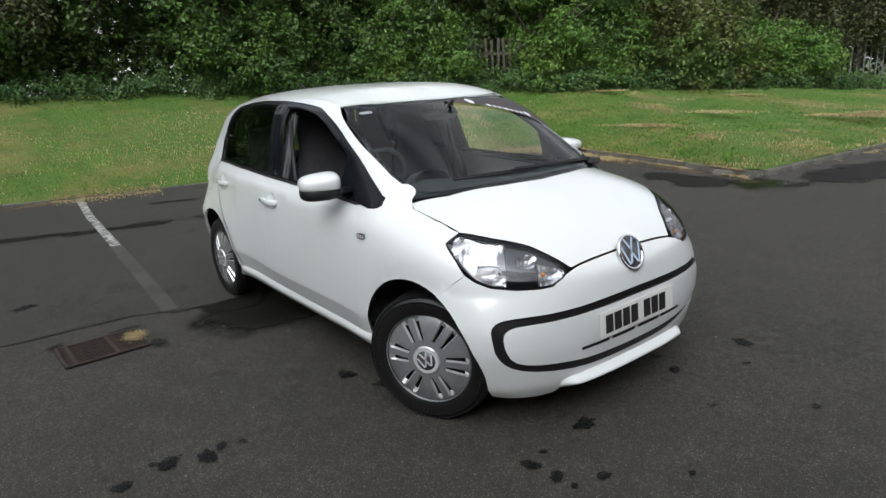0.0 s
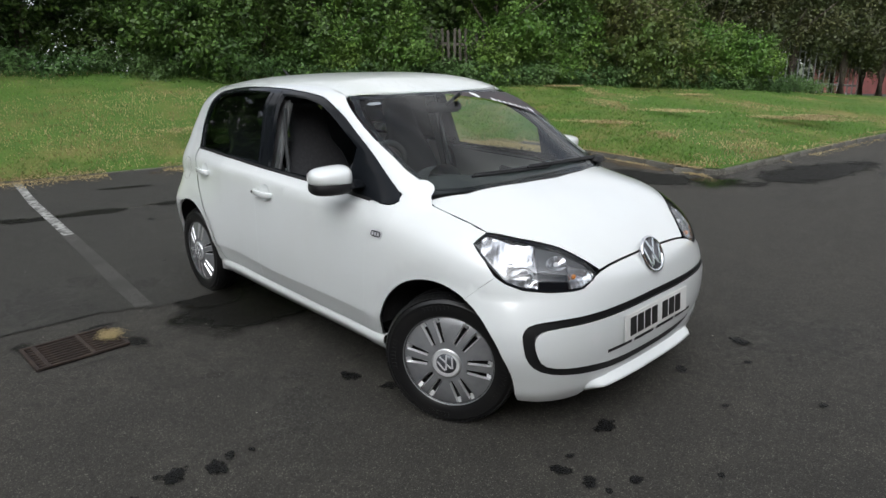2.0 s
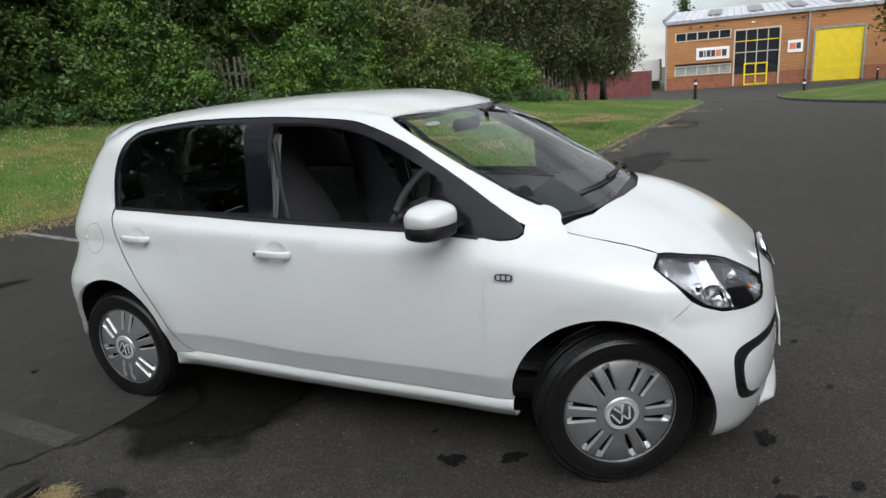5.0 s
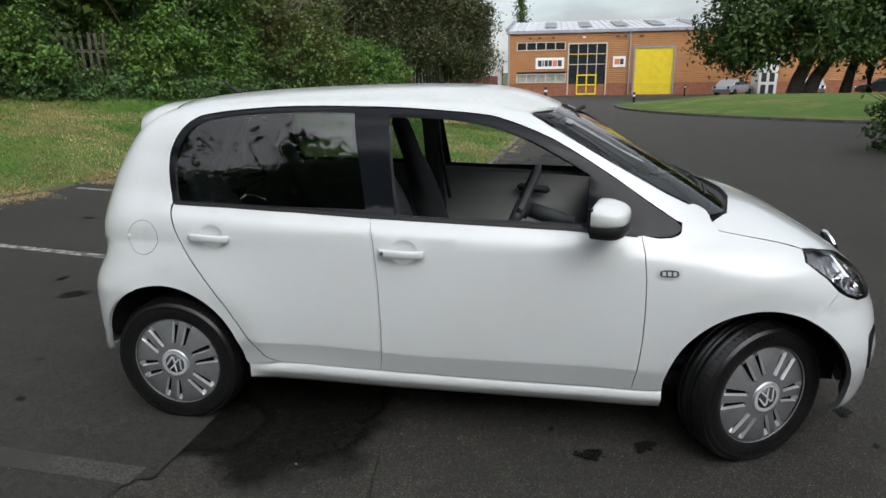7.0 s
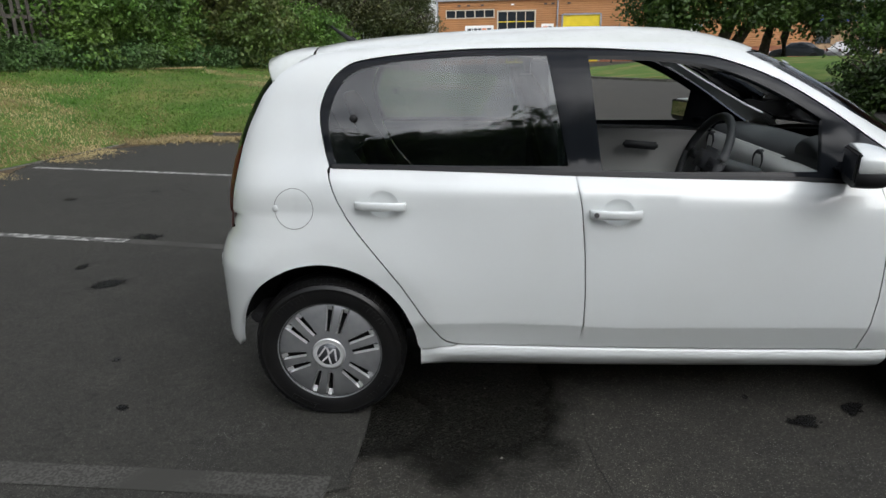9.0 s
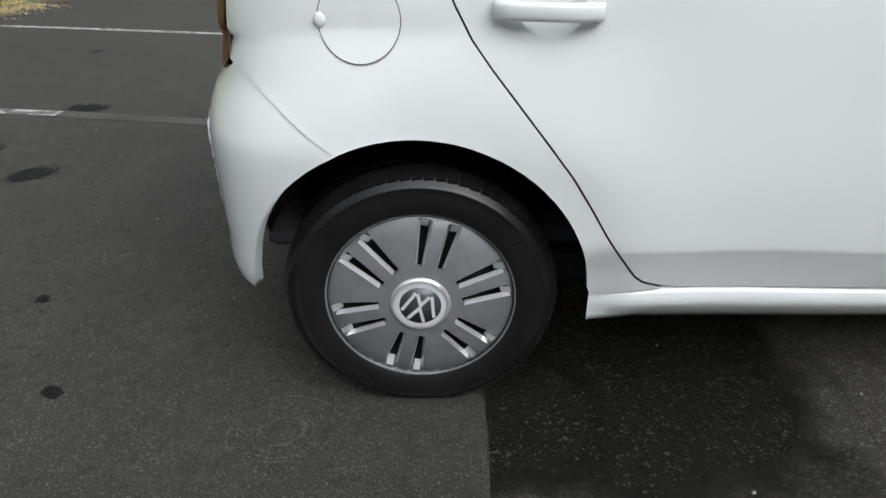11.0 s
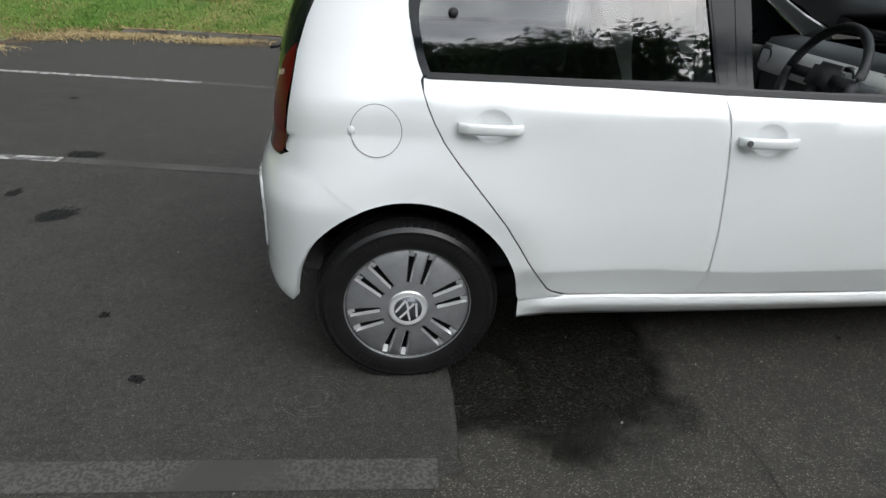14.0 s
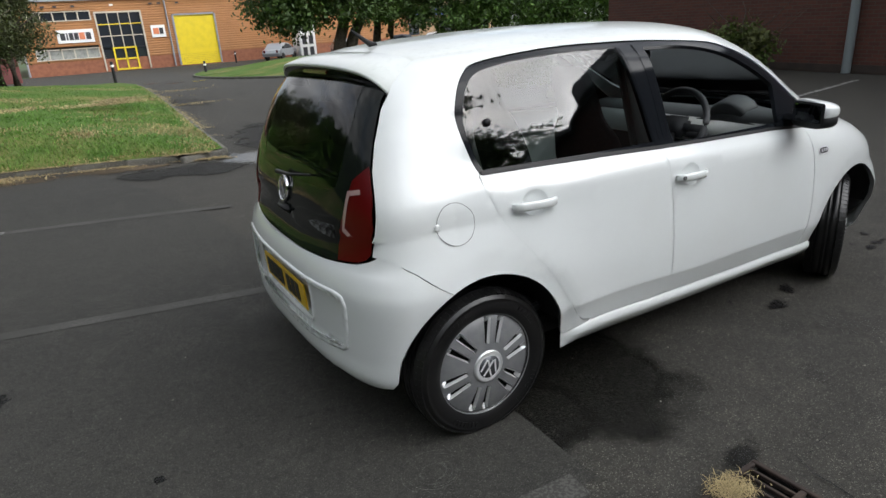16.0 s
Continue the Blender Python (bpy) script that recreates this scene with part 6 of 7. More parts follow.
US = [k / 4 for k in range(4 * (len(PAIRS) - 1) + 1)]
VS = [0.0, 0.01, 0.03, 0.06, 0.1, 0.16, 0.22, 0.3, 0.38, 0.46, 0.54, 0.62, 0.7, 0.78, 0.86, 0.94, 1.0, 1.15, 1.5, 2.2, 3.2]
verts = [bank(u, v) for u in US for v in VS]
n = len(VS)
tagged(raw("grass_bank", verts, [(i * n + j, i * n + j + 1, (i + 1) * n + j + 1, (i + 1) * n + j) for i in range(len(US) - 1) for j in range(n - 1)], TURF, None, "", True), "rough mown grass bank with dry patches", "grass", kind="structure")

spots, dry = [], []
for _ in range(84000):
    u = rnd.uniform(2.6, 17.4)
    v = rnd.random() ** 1.25 * 0.99 + 0.004
    p = bank(u, v)
    if p.y > 24 or (p.y > 16 and rnd.random() < 0.6):
        continue
    patch = noise.noise((p.x * 0.45, p.y * 0.45, 2)) + 0.5 * noise.noise((p.x * 1.6, p.y * 1.6, 9))
    row = (p.x, p.y, p.z - 0.005, rnd.uniform(0.022, 0.058) * (1.6 if v > 0.9 else 1), rnd.uniform(0, math.tau), rnd.uniform(0.3, 1.1))
    (dry if patch > (0.34 - 0.78 * (1 - 0.55 * v) * min(1, max(0, 7.5 - u))) + rnd.uniform(-0.15, 0.25) or (v < 0.025 and rnd.random() < 0.5) else spots).append(row)
tagged(blades(spots, BLADE, "grass", width=0.0055), "short uneven green grass on the bank", "grass", kind="stuff")
# litter of cut grass along the kerb and in heaps on the bank
for u0, u1, count in ((2.6, 9.2, 15000), (9.2, 11.2, 2200), (13.0, 17.0, 1600)):
    for _ in range(count):
        u = rnd.uniform(u0, u1)
        k, h, _z = along(u)
        d = rnd.gauss(0, 0.26 if u0 == 2.6 else 0.14)
        e = Vector((k[0] - h[0], k[1] - h[1])).normalized()
        if noise.noise((u * 1.7, 3, 1)) < -0.12:
            continue
        x, y = k[0] + e.x * (0.10 + d), k[1] + e.y * (0.10 + d)
        z = road_z(x, y) + (0.012 if d > 0.02 else 0.085 if k[0] > -4.8 else 0.03 - 0.15 * d)
        dry.append((x, y, z, rnd.uniform(0.008, 0.03), rnd.uniform(0, math.tau), rnd.uniform(1.5, 4)))
for x0, y0, r, count in ((-1.45, 11.6, 0.45, 700), (-1.3, 12.4, 0.25, 300), (-5.3, 14.2, 0.40, 500), (-7.3, 11.6, 0.3, 420), (-4.0, 8.2, 0.5, 500), (-3.2, 9.8, 0.4, 350), (-9.4, 4.5, 0.5, 350), (-8.9, 2.0, 0.6, 420), (0.2, 12.6, 0.35, 70), (0.5, 15.5, 0.4, 80), (-4.5, 6.75, 0.35, 500), (-5.6, 6.6, 0.4, 600), (-3.4, 6.35, 0.3, 350)):
    for _ in range(2 * count):
        x, y = x0 + rnd.gauss(0, r), y0 + rnd.gauss(0, r * 0.45)
        best = min(((bank(u, v) - Vector((x, y, 0))).to_2d().length, u, v) for u in (6, 7, 8, 9, 10, 11, 12, 13, 14, 15) for v in (0.02, 0.15, 0.3, 0.45, 0.6, 0.75, 0.9)) if _ == 0 else best
        z = bank(best[1], best[2]).z if y0 > 6.9 or x0 < -7 else road_z(x, y) + 0.013
        dry.append((x, y, z + 0.01, rnd.uniform(0.02, 0.06), rnd.uniform(0, math.tau), rnd.uniform(1.0, 2.6)))
tagged(blades(dry, STRAW, "dry_grass", width=0.006), "pale dry grass cuttings along the kerb and on the bank", "grass", kind="stuff")

kerb = tagged(empty("kerb"), "row of low worn concrete kerb stones", "kerb", kind="structure")
stone_mesh = None
line_pts = [along(u)[0] for u in [k / 8 for k in range(8, 8 * (len(PAIRS) - 1) + 1)]]
dist, stones = 0.0, []
walk_at, prev = 0.0, Vector(line_pts[0])
for p in line_pts[1:]:
    p = Vector(p)
    seg = (p - prev).length
    while walk_at <= seg and seg > 0:
        d = (p - prev) / seg
        stones.append((prev + d * walk_at, math.degrees(math.atan2(d.y, d.x))))
        walk_at += 0.62
    walk_at -= seg
    prev = p
for k, (p, turn) in enumerate(stones):
    if stone_mesh is None:
        ob = part("kerb_stone", boxed((0.608, 0.125, 0.20), None, 0.014, 2), KERB, kerb)
        stone_mesh = ob.data
    else:
        ob = new("kerb_stone", stone_mesh)
        ob.parent = kerb
    r2 = random.Random(k)
    low = 0.07 if p.x < -5.0 else 0.012
    ob.matrix_basis = pose(p.x, p.y, road_z(p.x, p.y) - 0.012 - low + r2.uniform(-0.008, 0.008), r2.uniform(-2, 2), r2.uniform(-1, 1), turn + r2.uniform(-1.5, 1.5))


# ---- trees, hedge and undergrowth ----
BARK = material("bark", (0.075, 0.060, 0.045), 0.95, vary=[(9.0, (0.035, 0.030, 0.024), 0.4, 0.66)], bump=[(24.0, 0.9, 0.03)])
TWIG = material("bare_twig", (0.20, 0.16, 0.11), 0.9, vary=[(12.0, (0.11, 0.09, 0.06), 0.4, 0.66)])
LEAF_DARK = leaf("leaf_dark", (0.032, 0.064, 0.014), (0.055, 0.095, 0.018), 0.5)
LEAF_MID = leaf("leaf_mid", (0.044, 0.094, 0.018), (0.072, 0.130, 0.024), 0.6)
NETTLE = leaf("nettle_leaf", (0.060, 0.125, 0.036), (0.085, 0.150, 0.045), 0.5)
LEAF_BRIGHT = leaf("leaf_bright", (0.070, 0.150, 0.024), (0.110, 0.185, 0.034), 0.5)
LEAF_OLIVE = leaf("leaf_olive", (0.095, 0.110, 0.030), (0.075, 0.125, 0.026), 0.45)
LEAF_BROWN = leaf("leaf_conifer", (0.048, 0.066, 0.021), (0.068, 0.072, 0.026), 0.50)


def leaf_cloud(name, blobs, count, size, mat, parent, seed, droop=0.0, fill=0.30):
    """A crown of single leaves: gathered in sprays over the skins of the lumps given, thinning inwards, with gaps."""
    r = np.random.default_rng(seed)
    b = np.array(blobs, float)
    area = (b[:, 3] * b[:, 4] + b[:, 3] * b[:, 5] + b[:, 4] * b[:, 5])
    sprays = max(20, count // 22)
    which = r.choice(len(b), sprays, p=area / area.sum())
    d = r.normal(size=(sprays, 3))
    d /= np.linalg.norm(d, axis=1)[:, None]
    rad = 1 - fill * r.random(sprays) ** 2.2 + 0.10 * r.normal(size=sprays)
    centre = b[which, :3] + d * b[which, 3:] * rad[:, None]
    spread = size * (0.6 + 1.3 * r.random(sprays))
    owner = r.integers(0, sprays, count)
    p = centre[owner] + r.normal(size=(count, 3)) * spread[owner][:, None] * np.array([1, 1, 0.75])
    p[:, 2] -= droop * r.random(count) ** 2
    nrm = d[owner] * 0.9 + r.normal(size=(count, 3)) * 0.65 + np.array([0, 0, 0.45])
    nrm /= np.linalg.norm(nrm, axis=1)[:, None]
    t = np.cross(nrm, r.normal(size=(count, 3)))
    t /= np.linalg.norm(t, axis=1)[:, None] + 1e-9
    s = np.cross(nrm, t)
    ln = size * (0.6 + 0.8 * r.random(count))[:, None]
    tip, tail = p + t * ln * 0.62, p - t * ln * 0.5
    left, right = p + s * ln * 0.30 + nrm * ln * 0.08, p - s * ln * 0.30 + nrm * ln * 0.08
    verts = np.stack([tail, left, tip, right], 1).reshape(-1, 3)
    me = bpy.data.meshes.new(name)
    me.vertices.add(len(verts))
    me.vertices.foreach_set("co", verts.ravel())
    me.loops.add(4 * count)
    me.loops.foreach_set("vertex_index", np.arange(4 * count))
    me.polygons.add(count)
    me.polygons.foreach_set("loop_start", np.arange(0, 4 * count, 4))
    me.update()
    me.validate()
    me.materials.append(mat)
    ob = new(name, me)
    ob.parent = parent
    return ob


def lumps(seed, n, spread, height, size, flat=0.8, base=0.5):
    """Overlapping lumps that make an uneven crown."""
    r = random.Random(seed)
    out = []
    for _ in range(n):
        a, q = r.uniform(0, math.tau), r.random() ** 0.6
        z = base + (height - base) * r.random()
        taper = 1 - 0.45 * (z / height) ** 2
        s = size * r.uniform(0.65, 1.25)
        out.append((spread * q * math.cos(a) * taper, spread * q * math.sin(a) * taper, z, s, s, s * flat))
    return out


def trunk_bm(seed, height, r0, limbs=7, reach=1.4):
    r = random.Random(seed)
    pts = [(0, 0, -0.25)]
    for k in range(1, 7):
        pts.append((pts[-1][0] + r.uniform(-0.10, 0.10), pts[-1][1] + r.uniform(-0.10, 0.10), height * k / 6))
    bm = tube(bmesh.new(), pts, [r0 * (1.25 if k == 0 else 1 - 0.13 * k) for k in range(7)], 10)
    for k in range(limbs):
        i = r.randint(2, 5)
        p = Vector(pts[i])
        a = r.uniform(0, math.tau)
        q = p + Vector((math.cos(a) * reach * 0.5, math.sin(a) * reach * 0.5, r.uniform(0.2, 0.6)))
        e = q + Vector((math.cos(a + 0.3) * reach * 0.6, math.sin(a + 0.3) * reach * 0.6, r.uniform(0.3, 0.9)))
        tube(bm, [p, q, e], [r0 * 0.42, r0 * 0.28, r0 * 0.10], 6)
    return bm


def tree(name, seed, height, spread, size, count, leaf_size, mat, trunk_r=0.13, base=0.5, droop=0.0, n=16, flat=0.8):
    ob = empty(name)
    part("trunk", trunk_bm(seed, height * 0.85, trunk_r), BARK, ob, "", True)
    leaf_cloud("crown", lumps(seed, n, spread, height - size * 0.5, size, flat, base), count, leaf_size, mat, ob, seed, droop)
    return ob


def plant(model, places, label, category, group):
    for k, (x, y, z, turn, scale) in enumerate(places):
        m = pose(x, y, z, 0, 0, turn)
        ob = model if k == 0 else copy_thing(model, m)
        ob.matrix_basis = m @ Matrix.Scale(scale, 4)
        tagged(ob, label, category, group)


def hedge_at(u, v):
    p = bank(u, v)
    return p.x, p.y, p.z


plant(tree("tree", 11, 5.4, 1.75, 0.62, 36000, 0.098, LEAF_MID, 0.14, 0.2, n=46), [(*hedge_at(u, v), t, s) for u, v, t, s in ((2.6, 1.12, 0, 1.05), (4.4, 1.12, 120, 1.0), (6.1, 1.18, 40, 0.95), (10.3, 1.10, 200, 0.95), (11.2, 1.16, 290, 1.05), (1.6, 1.1, 70, 1.1))], "broad tree with dense mid-green leaves behind the grass bank", "tree", "trees along the bank")
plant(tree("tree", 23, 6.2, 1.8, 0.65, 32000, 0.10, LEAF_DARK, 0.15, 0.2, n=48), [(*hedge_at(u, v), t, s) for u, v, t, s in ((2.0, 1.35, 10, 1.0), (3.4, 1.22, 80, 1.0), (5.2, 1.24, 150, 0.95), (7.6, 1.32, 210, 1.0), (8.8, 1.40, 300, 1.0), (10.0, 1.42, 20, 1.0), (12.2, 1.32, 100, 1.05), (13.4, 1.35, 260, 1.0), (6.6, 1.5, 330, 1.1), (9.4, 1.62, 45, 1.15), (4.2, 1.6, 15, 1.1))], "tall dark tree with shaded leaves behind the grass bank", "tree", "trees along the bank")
plant(tree("tree", 31, 3.9, 1.35, 0.5, 26000, 0.088, LEAF_BRIGHT, 0.09, 0.2, n=36), [(*hedge_at(u, v), t, s) for u, v, t, s in ((9.75, 1.05, 0, 1.0), (11.9, 1.06, 130, 0.9), (6.9, 1.10, 220, 0.85))], "bushy young tree with bright green leaves", "tree", "trees along the bank")
bush = tree("bush", 47, 2.6, 1.3, 0.45, 17000, 0.085, LEAF_OLIVE, 0.07, 0.2, n=34)
twigs = bmesh.new()
r3 = random.Random(3)
for _ in range(46):
    a, e = r3.uniform(0, math.tau), r3.uniform(0.5, 1.3)
    p0 = Vector((r3.uniform(-0.8, 0.8), r3.uniform(-0.8, 0.8), r3.uniform(1.2, 2.3)))
    p1 = p0 + Vector((math.cos(a) * 0.5, math.sin(a) * 0.5, 0.45 * e))
    p2 = p1 + Vector((math.cos(a) * 0.55, math.sin(a) * 0.55, -0.15))
    tube(twigs, [p0, p1, p2], [0.012, 0.009, 0.004], 5)
part("twigs", twigs, TWIG, bush, "tangle of bare brown twigs", True)
plant(bush, [(*hedge_at(12.75, 1.0), 30, 1.2), (*hedge_at(13.6, 1.03), 160, 1.05)], "rounded olive-green bush tangled with bare twigs", "bush", "bushes along the bank")
plant(tree("bush", 53, 2.0, 1.2, 0.42, 16000, 0.09, LEAF_BRIGHT, 0.05, 0.1, n=28), [(*hedge_at(u, v), t, s) for u, v, t, s in ((14.4, 1.03, 0, 1.0), (15.2, 1.04, 70, 1.0), (7.3, 0.99, 140, 0.8), (6.2, 1.0, 250, 0.7), (10.9, 0.99, 310, 0.75))], "leafy bright green bush at the foot of the trees", "bush", "bushes along the bank")
plant(tree("tree", 61, 6.8, 1.45, 0.55, 24000, 0.10, LEAF_BROWN, 0.16, 1.3, 0.6, n=42), [(*hedge_at(u, v), t, s) for u, v, t, s in ((15.6, 1.22, 0, 1.0), (16.3, 1.12, 90, 1.0), (17.0, 1.05, 200, 0.95), (17.5, 0.87, 100, 0.9), (18.2, 1.0, 10, 1.0), (18.7, 1.2, 150, 1.0), (14.6, 1.35, 300, 1.05), (17.6, 1.3, 40, 1.0), (2.9, 1.05, 130, 0.85), (16.0, 1.55, 260, 1.1))], "dark brownish-green conifer with a bare lower trunk", "tree", "conifers along the bank")
# nettles and brambles along the foot of the hedge
low = [(*hedge_at(u / 10, 0.93 + 0.035 * ((u * 7) % 3)), 0.55, 0.55, 0.36) for u in range(14, 166, 2)]
low = [(x, y, z + 0.20, a, b, c) for x, y, z, a, b, c in low]
under_ob = leaf_cloud("undergrowth", low, 76000, 0.065, NETTLE, None, 77, 0.05, 0.7)
tagged(under_ob, "low tangle of nettles and brambles below the hedge", "undergrowth", kind="stuff")
woods = []
for k in range(60):
    u = 0.0 + 17.4 * k / 59
    x, y, z = hedge_at(u, 1.75 + 0.2 * math.sin(k * 1.9))
    woods.append((x, y, z + 2.4 + 0.8 * math.sin(k * 2.7), 2.3, 2.3, 3.6))
for k in range(16):
    x, y, z = hedge_at(0.1 + 7.5 * k / 15, 2.35 + 0.15 * math.sin(k * 2.3))
    woods.append((x, y, z + 1.8, 2.6, 2.6, 3.2))
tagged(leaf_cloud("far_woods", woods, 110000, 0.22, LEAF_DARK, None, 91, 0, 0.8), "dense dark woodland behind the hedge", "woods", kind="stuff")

# wooden pale fence in the gap of the hedge, steel pales further along
PALE = material("weathered_pale", (0.085, 0.074, 0.062), 0.9, vary=[(7.0, (0.045, 0.040, 0.033), 0.42, 0.66)], bump=[(50.0, 0.4, 0.004)])


def fence(u0, u1, v, count, height, mat, label):
    a, b = Vector(hedge_at(u0, v)), Vector(hedge_at(u1, v))
    ob = tagged(empty("fence"), label, "fence")
    turn = math.degrees(math.atan2(b.y - a.y, b.x - a.x))
    r4 = random.Random(count)
    mesh = None
    for k in range(count):
        p = a.lerp(b, k / (count - 1))
        if mesh is None:
            bm = boxed((0.075, 0.018, height), None, 0.004, 1)
            pale = part("pale", bm, mat, ob)
            mesh = pale.data
        else:
            pale = new("pale", mesh)
            pale.parent = ob
        pale.matrix_basis = pose(p.x, p.y, p.z + height / 2 - 0.02 + r4.uniform(-0.05, 0.04), 0, r4.uniform(-2.5, 2.5), turn)
    for q in (0.35, height - 0.4):
        mid = (a + b) / 2
        part("rail", boxed(((b - a).length + 0.1, 0.03, 0.07), pose(mid.x, mid.y, mid.z + q, 0, -math.degrees(math.atan2(b.z - a.z, (b - a).to_2d().length)), turn) @ pose(0, 0.025, 0)), mat, ob)
    return ob


fence(7.55, 9.35, 1.02, 15, 1.35, PALE, "weathered grey wooden pale fence half hidden by leaves")
fence(15.6, 17.6, 1.08, 20, 1.8, material("galvanised", (0.30, 0.31, 0.32), 0.5, metal=0.5), "grey steel pale fence behind the conifers")

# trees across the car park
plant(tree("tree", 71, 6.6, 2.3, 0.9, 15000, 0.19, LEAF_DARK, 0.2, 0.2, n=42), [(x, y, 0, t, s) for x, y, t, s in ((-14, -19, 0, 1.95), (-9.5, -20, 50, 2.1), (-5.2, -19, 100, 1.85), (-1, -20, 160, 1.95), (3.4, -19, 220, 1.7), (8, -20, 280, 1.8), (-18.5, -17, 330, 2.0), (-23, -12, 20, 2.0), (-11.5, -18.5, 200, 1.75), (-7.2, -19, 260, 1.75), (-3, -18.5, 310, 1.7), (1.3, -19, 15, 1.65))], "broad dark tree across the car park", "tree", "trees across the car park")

# ---- island of grass with a big tree, bush by the road ----
island = [(3.6, 27.5), (4.0, 24.5), (4.9, 21.6), (6.4, 18.8), (9.3, 15.8), (13, 13.9), (20, 12.6), (34, 12), (46, 20), (46, 46), (30, 50), (14, 50), (6.5, 42), (3.8, 33)]
iso = rounded(island, 1.0, 1)
pts, faces, loops = flat_mesh(iso, [], 1.6)
edge = np.array(iso)


def island_z(x, y):
    d = math.sqrt(((edge - (x, y)) ** 2).sum(1).min())
    return road_z(x, y) + 0.09 + 0.42 * smooth(d / 6) * (1 if y < 40 else 0.6)


tagged(raw("grass_island", [(x, y, island_z(x, y)) for x, y in pts], faces, TURF, None, "", True), "mown grass island beside the road", "grass", kind="structure")
rim = iso + iso[:1]
for x0, y0, x1, y1 in ((*a, *b) for a, b in zip(rim, rim[1:])):
    d = math.hypot(x1 - x0, y1 - y0)
    if y0 > 34 or d < 0.1:
        continue
    ob = new("kerb_stone", stone_mesh)
    ob.parent = kerb
    ob.matrix_basis = pose((x0 + x1) / 2, (y0 + y1) / 2, road_z(x0, y0) - 0.005, 0, 0, math.degrees(math.atan2(y1 - y0, x1 - x0))) @ Matrix.Diagonal((d / 0.62, 1, 1, 1))
big = empty("tree")
bm = tube(bmesh.new(), [(0.2, 0, -0.3), (0.35, 0, 1.0), (0.9, 0, 2.6), (1.5, 0.3, 4.4)], [0.62, 0.45, 0.38, 0.2], 12)
tube(bm, [(0.9, 0, -0.3), (1.4, 0, 1.2), (2.5, 0.3, 3.0), (3.2, 0.2, 4.5)], [0.55, 0.40, 0.3, 0.15], 12)
tube(bm, [(3.4, 1.0, -0.3), (3.6, 1.0, 1.4), (4.0, 1.3, 3.2)], [0.4, 0.3, 0.15], 10)
tube(bm, [(4.9, 1.0, -0.3), (4.7, 1.0, 1.4), (5.2, 1.3, 3.2)], [0.32, 0.26, 0.12], 10)
part("trunk", bm, BARK, big, "", True)
r5 = random.Random(15)
crown = [(r5.uniform(-4.5, 6.5), r5.uniform(-3, 3.5), r5.uniform(3.4, 8.0), 1.9, 1.9, 1.3) for _ in range(44)] + [(-4.6, 0, 3.2, 1.6, 1.6, 1.1), (-3.4, 0.5, 2.4, 1.3, 1.3, 0.8), (-5.2, 0, 4.6, 1.5, 1.5, 1.2), (6.5, 0, 3.0, 1.6, 1.6, 1.2), (8.0, 0, 3.6, 2.0, 2.0, 1.5), (8.6, 0, 5.8, 2.0, 2.0, 1.6), (7.8, 0, 7.8, 2.0, 2.0, 1.5), (-1.5, -1, 3.0, 1.5, 1.5, 0.9), (4.0, -1.5, 3.2, 1.5, 1.5, 0.8), (0.5, -2.5, 3.0, 1.6, 1.6, 0.9), (2.2, -2.8, 2.9, 1.5, 1.5, 0.8), (6.0, -2.5, 2.6, 1.7, 1.7, 1.0), (-2.6, -2, 2.9, 1.3, 1.3, 0.8), (8.5, -1, 2.6, 1.6, 1.6, 1.2)]
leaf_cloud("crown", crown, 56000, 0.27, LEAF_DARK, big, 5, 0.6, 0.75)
big.matrix_basis = pose(16.3, 43.5, island_z(16.3, 43.5), 0, 0, -8)
tagged(big, "large spreading tree with several trunks on the grass island", "tree")
plant(tree("tree", 83, 7.5, 2.4, 1.5, 9000, 0.26, LEAF_MID, 0.22, 1.0, 0.4, n=18), [(25.5, 38, -0.1, 0, 1.0), (31, 34, 0, 80, 1.05), (37, 30, 0, 160, 1.0), (28, 27, 0.2, 240, 0.95), (44, 38, 0, 300, 1.2), (36, 44, 0, 60, 1.2)], "tall green tree on the grass island", "tree", "trees on the island")
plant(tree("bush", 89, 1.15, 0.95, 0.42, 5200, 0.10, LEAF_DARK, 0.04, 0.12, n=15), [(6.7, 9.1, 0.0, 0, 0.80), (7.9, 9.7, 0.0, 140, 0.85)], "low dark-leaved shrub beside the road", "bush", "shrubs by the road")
plant(tree("bush", 97, 1.3, 0.6, 0.4, 3000, 0.10, LEAF_OLIVE, 0.04, 0.2, n=9), [(10.7, 6.4, 0.0, 0, 0.9)], "small olive shrub against the brick wall", "bush", "shrubs by the wall")
poplar = empty("tree")
part("trunk", trunk_bm(103, 12.0, 0.2, 3, 0.4), BARK, poplar, "", True)
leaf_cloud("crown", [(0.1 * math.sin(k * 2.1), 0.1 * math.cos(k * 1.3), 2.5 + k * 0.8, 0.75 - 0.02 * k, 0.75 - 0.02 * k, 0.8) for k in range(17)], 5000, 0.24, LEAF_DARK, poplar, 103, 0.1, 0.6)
poplar.matrix_basis = pose(-3.6, 82.0, -0.9)
tagged(poplar, "tall slim poplar behind the clad hall", "tree")

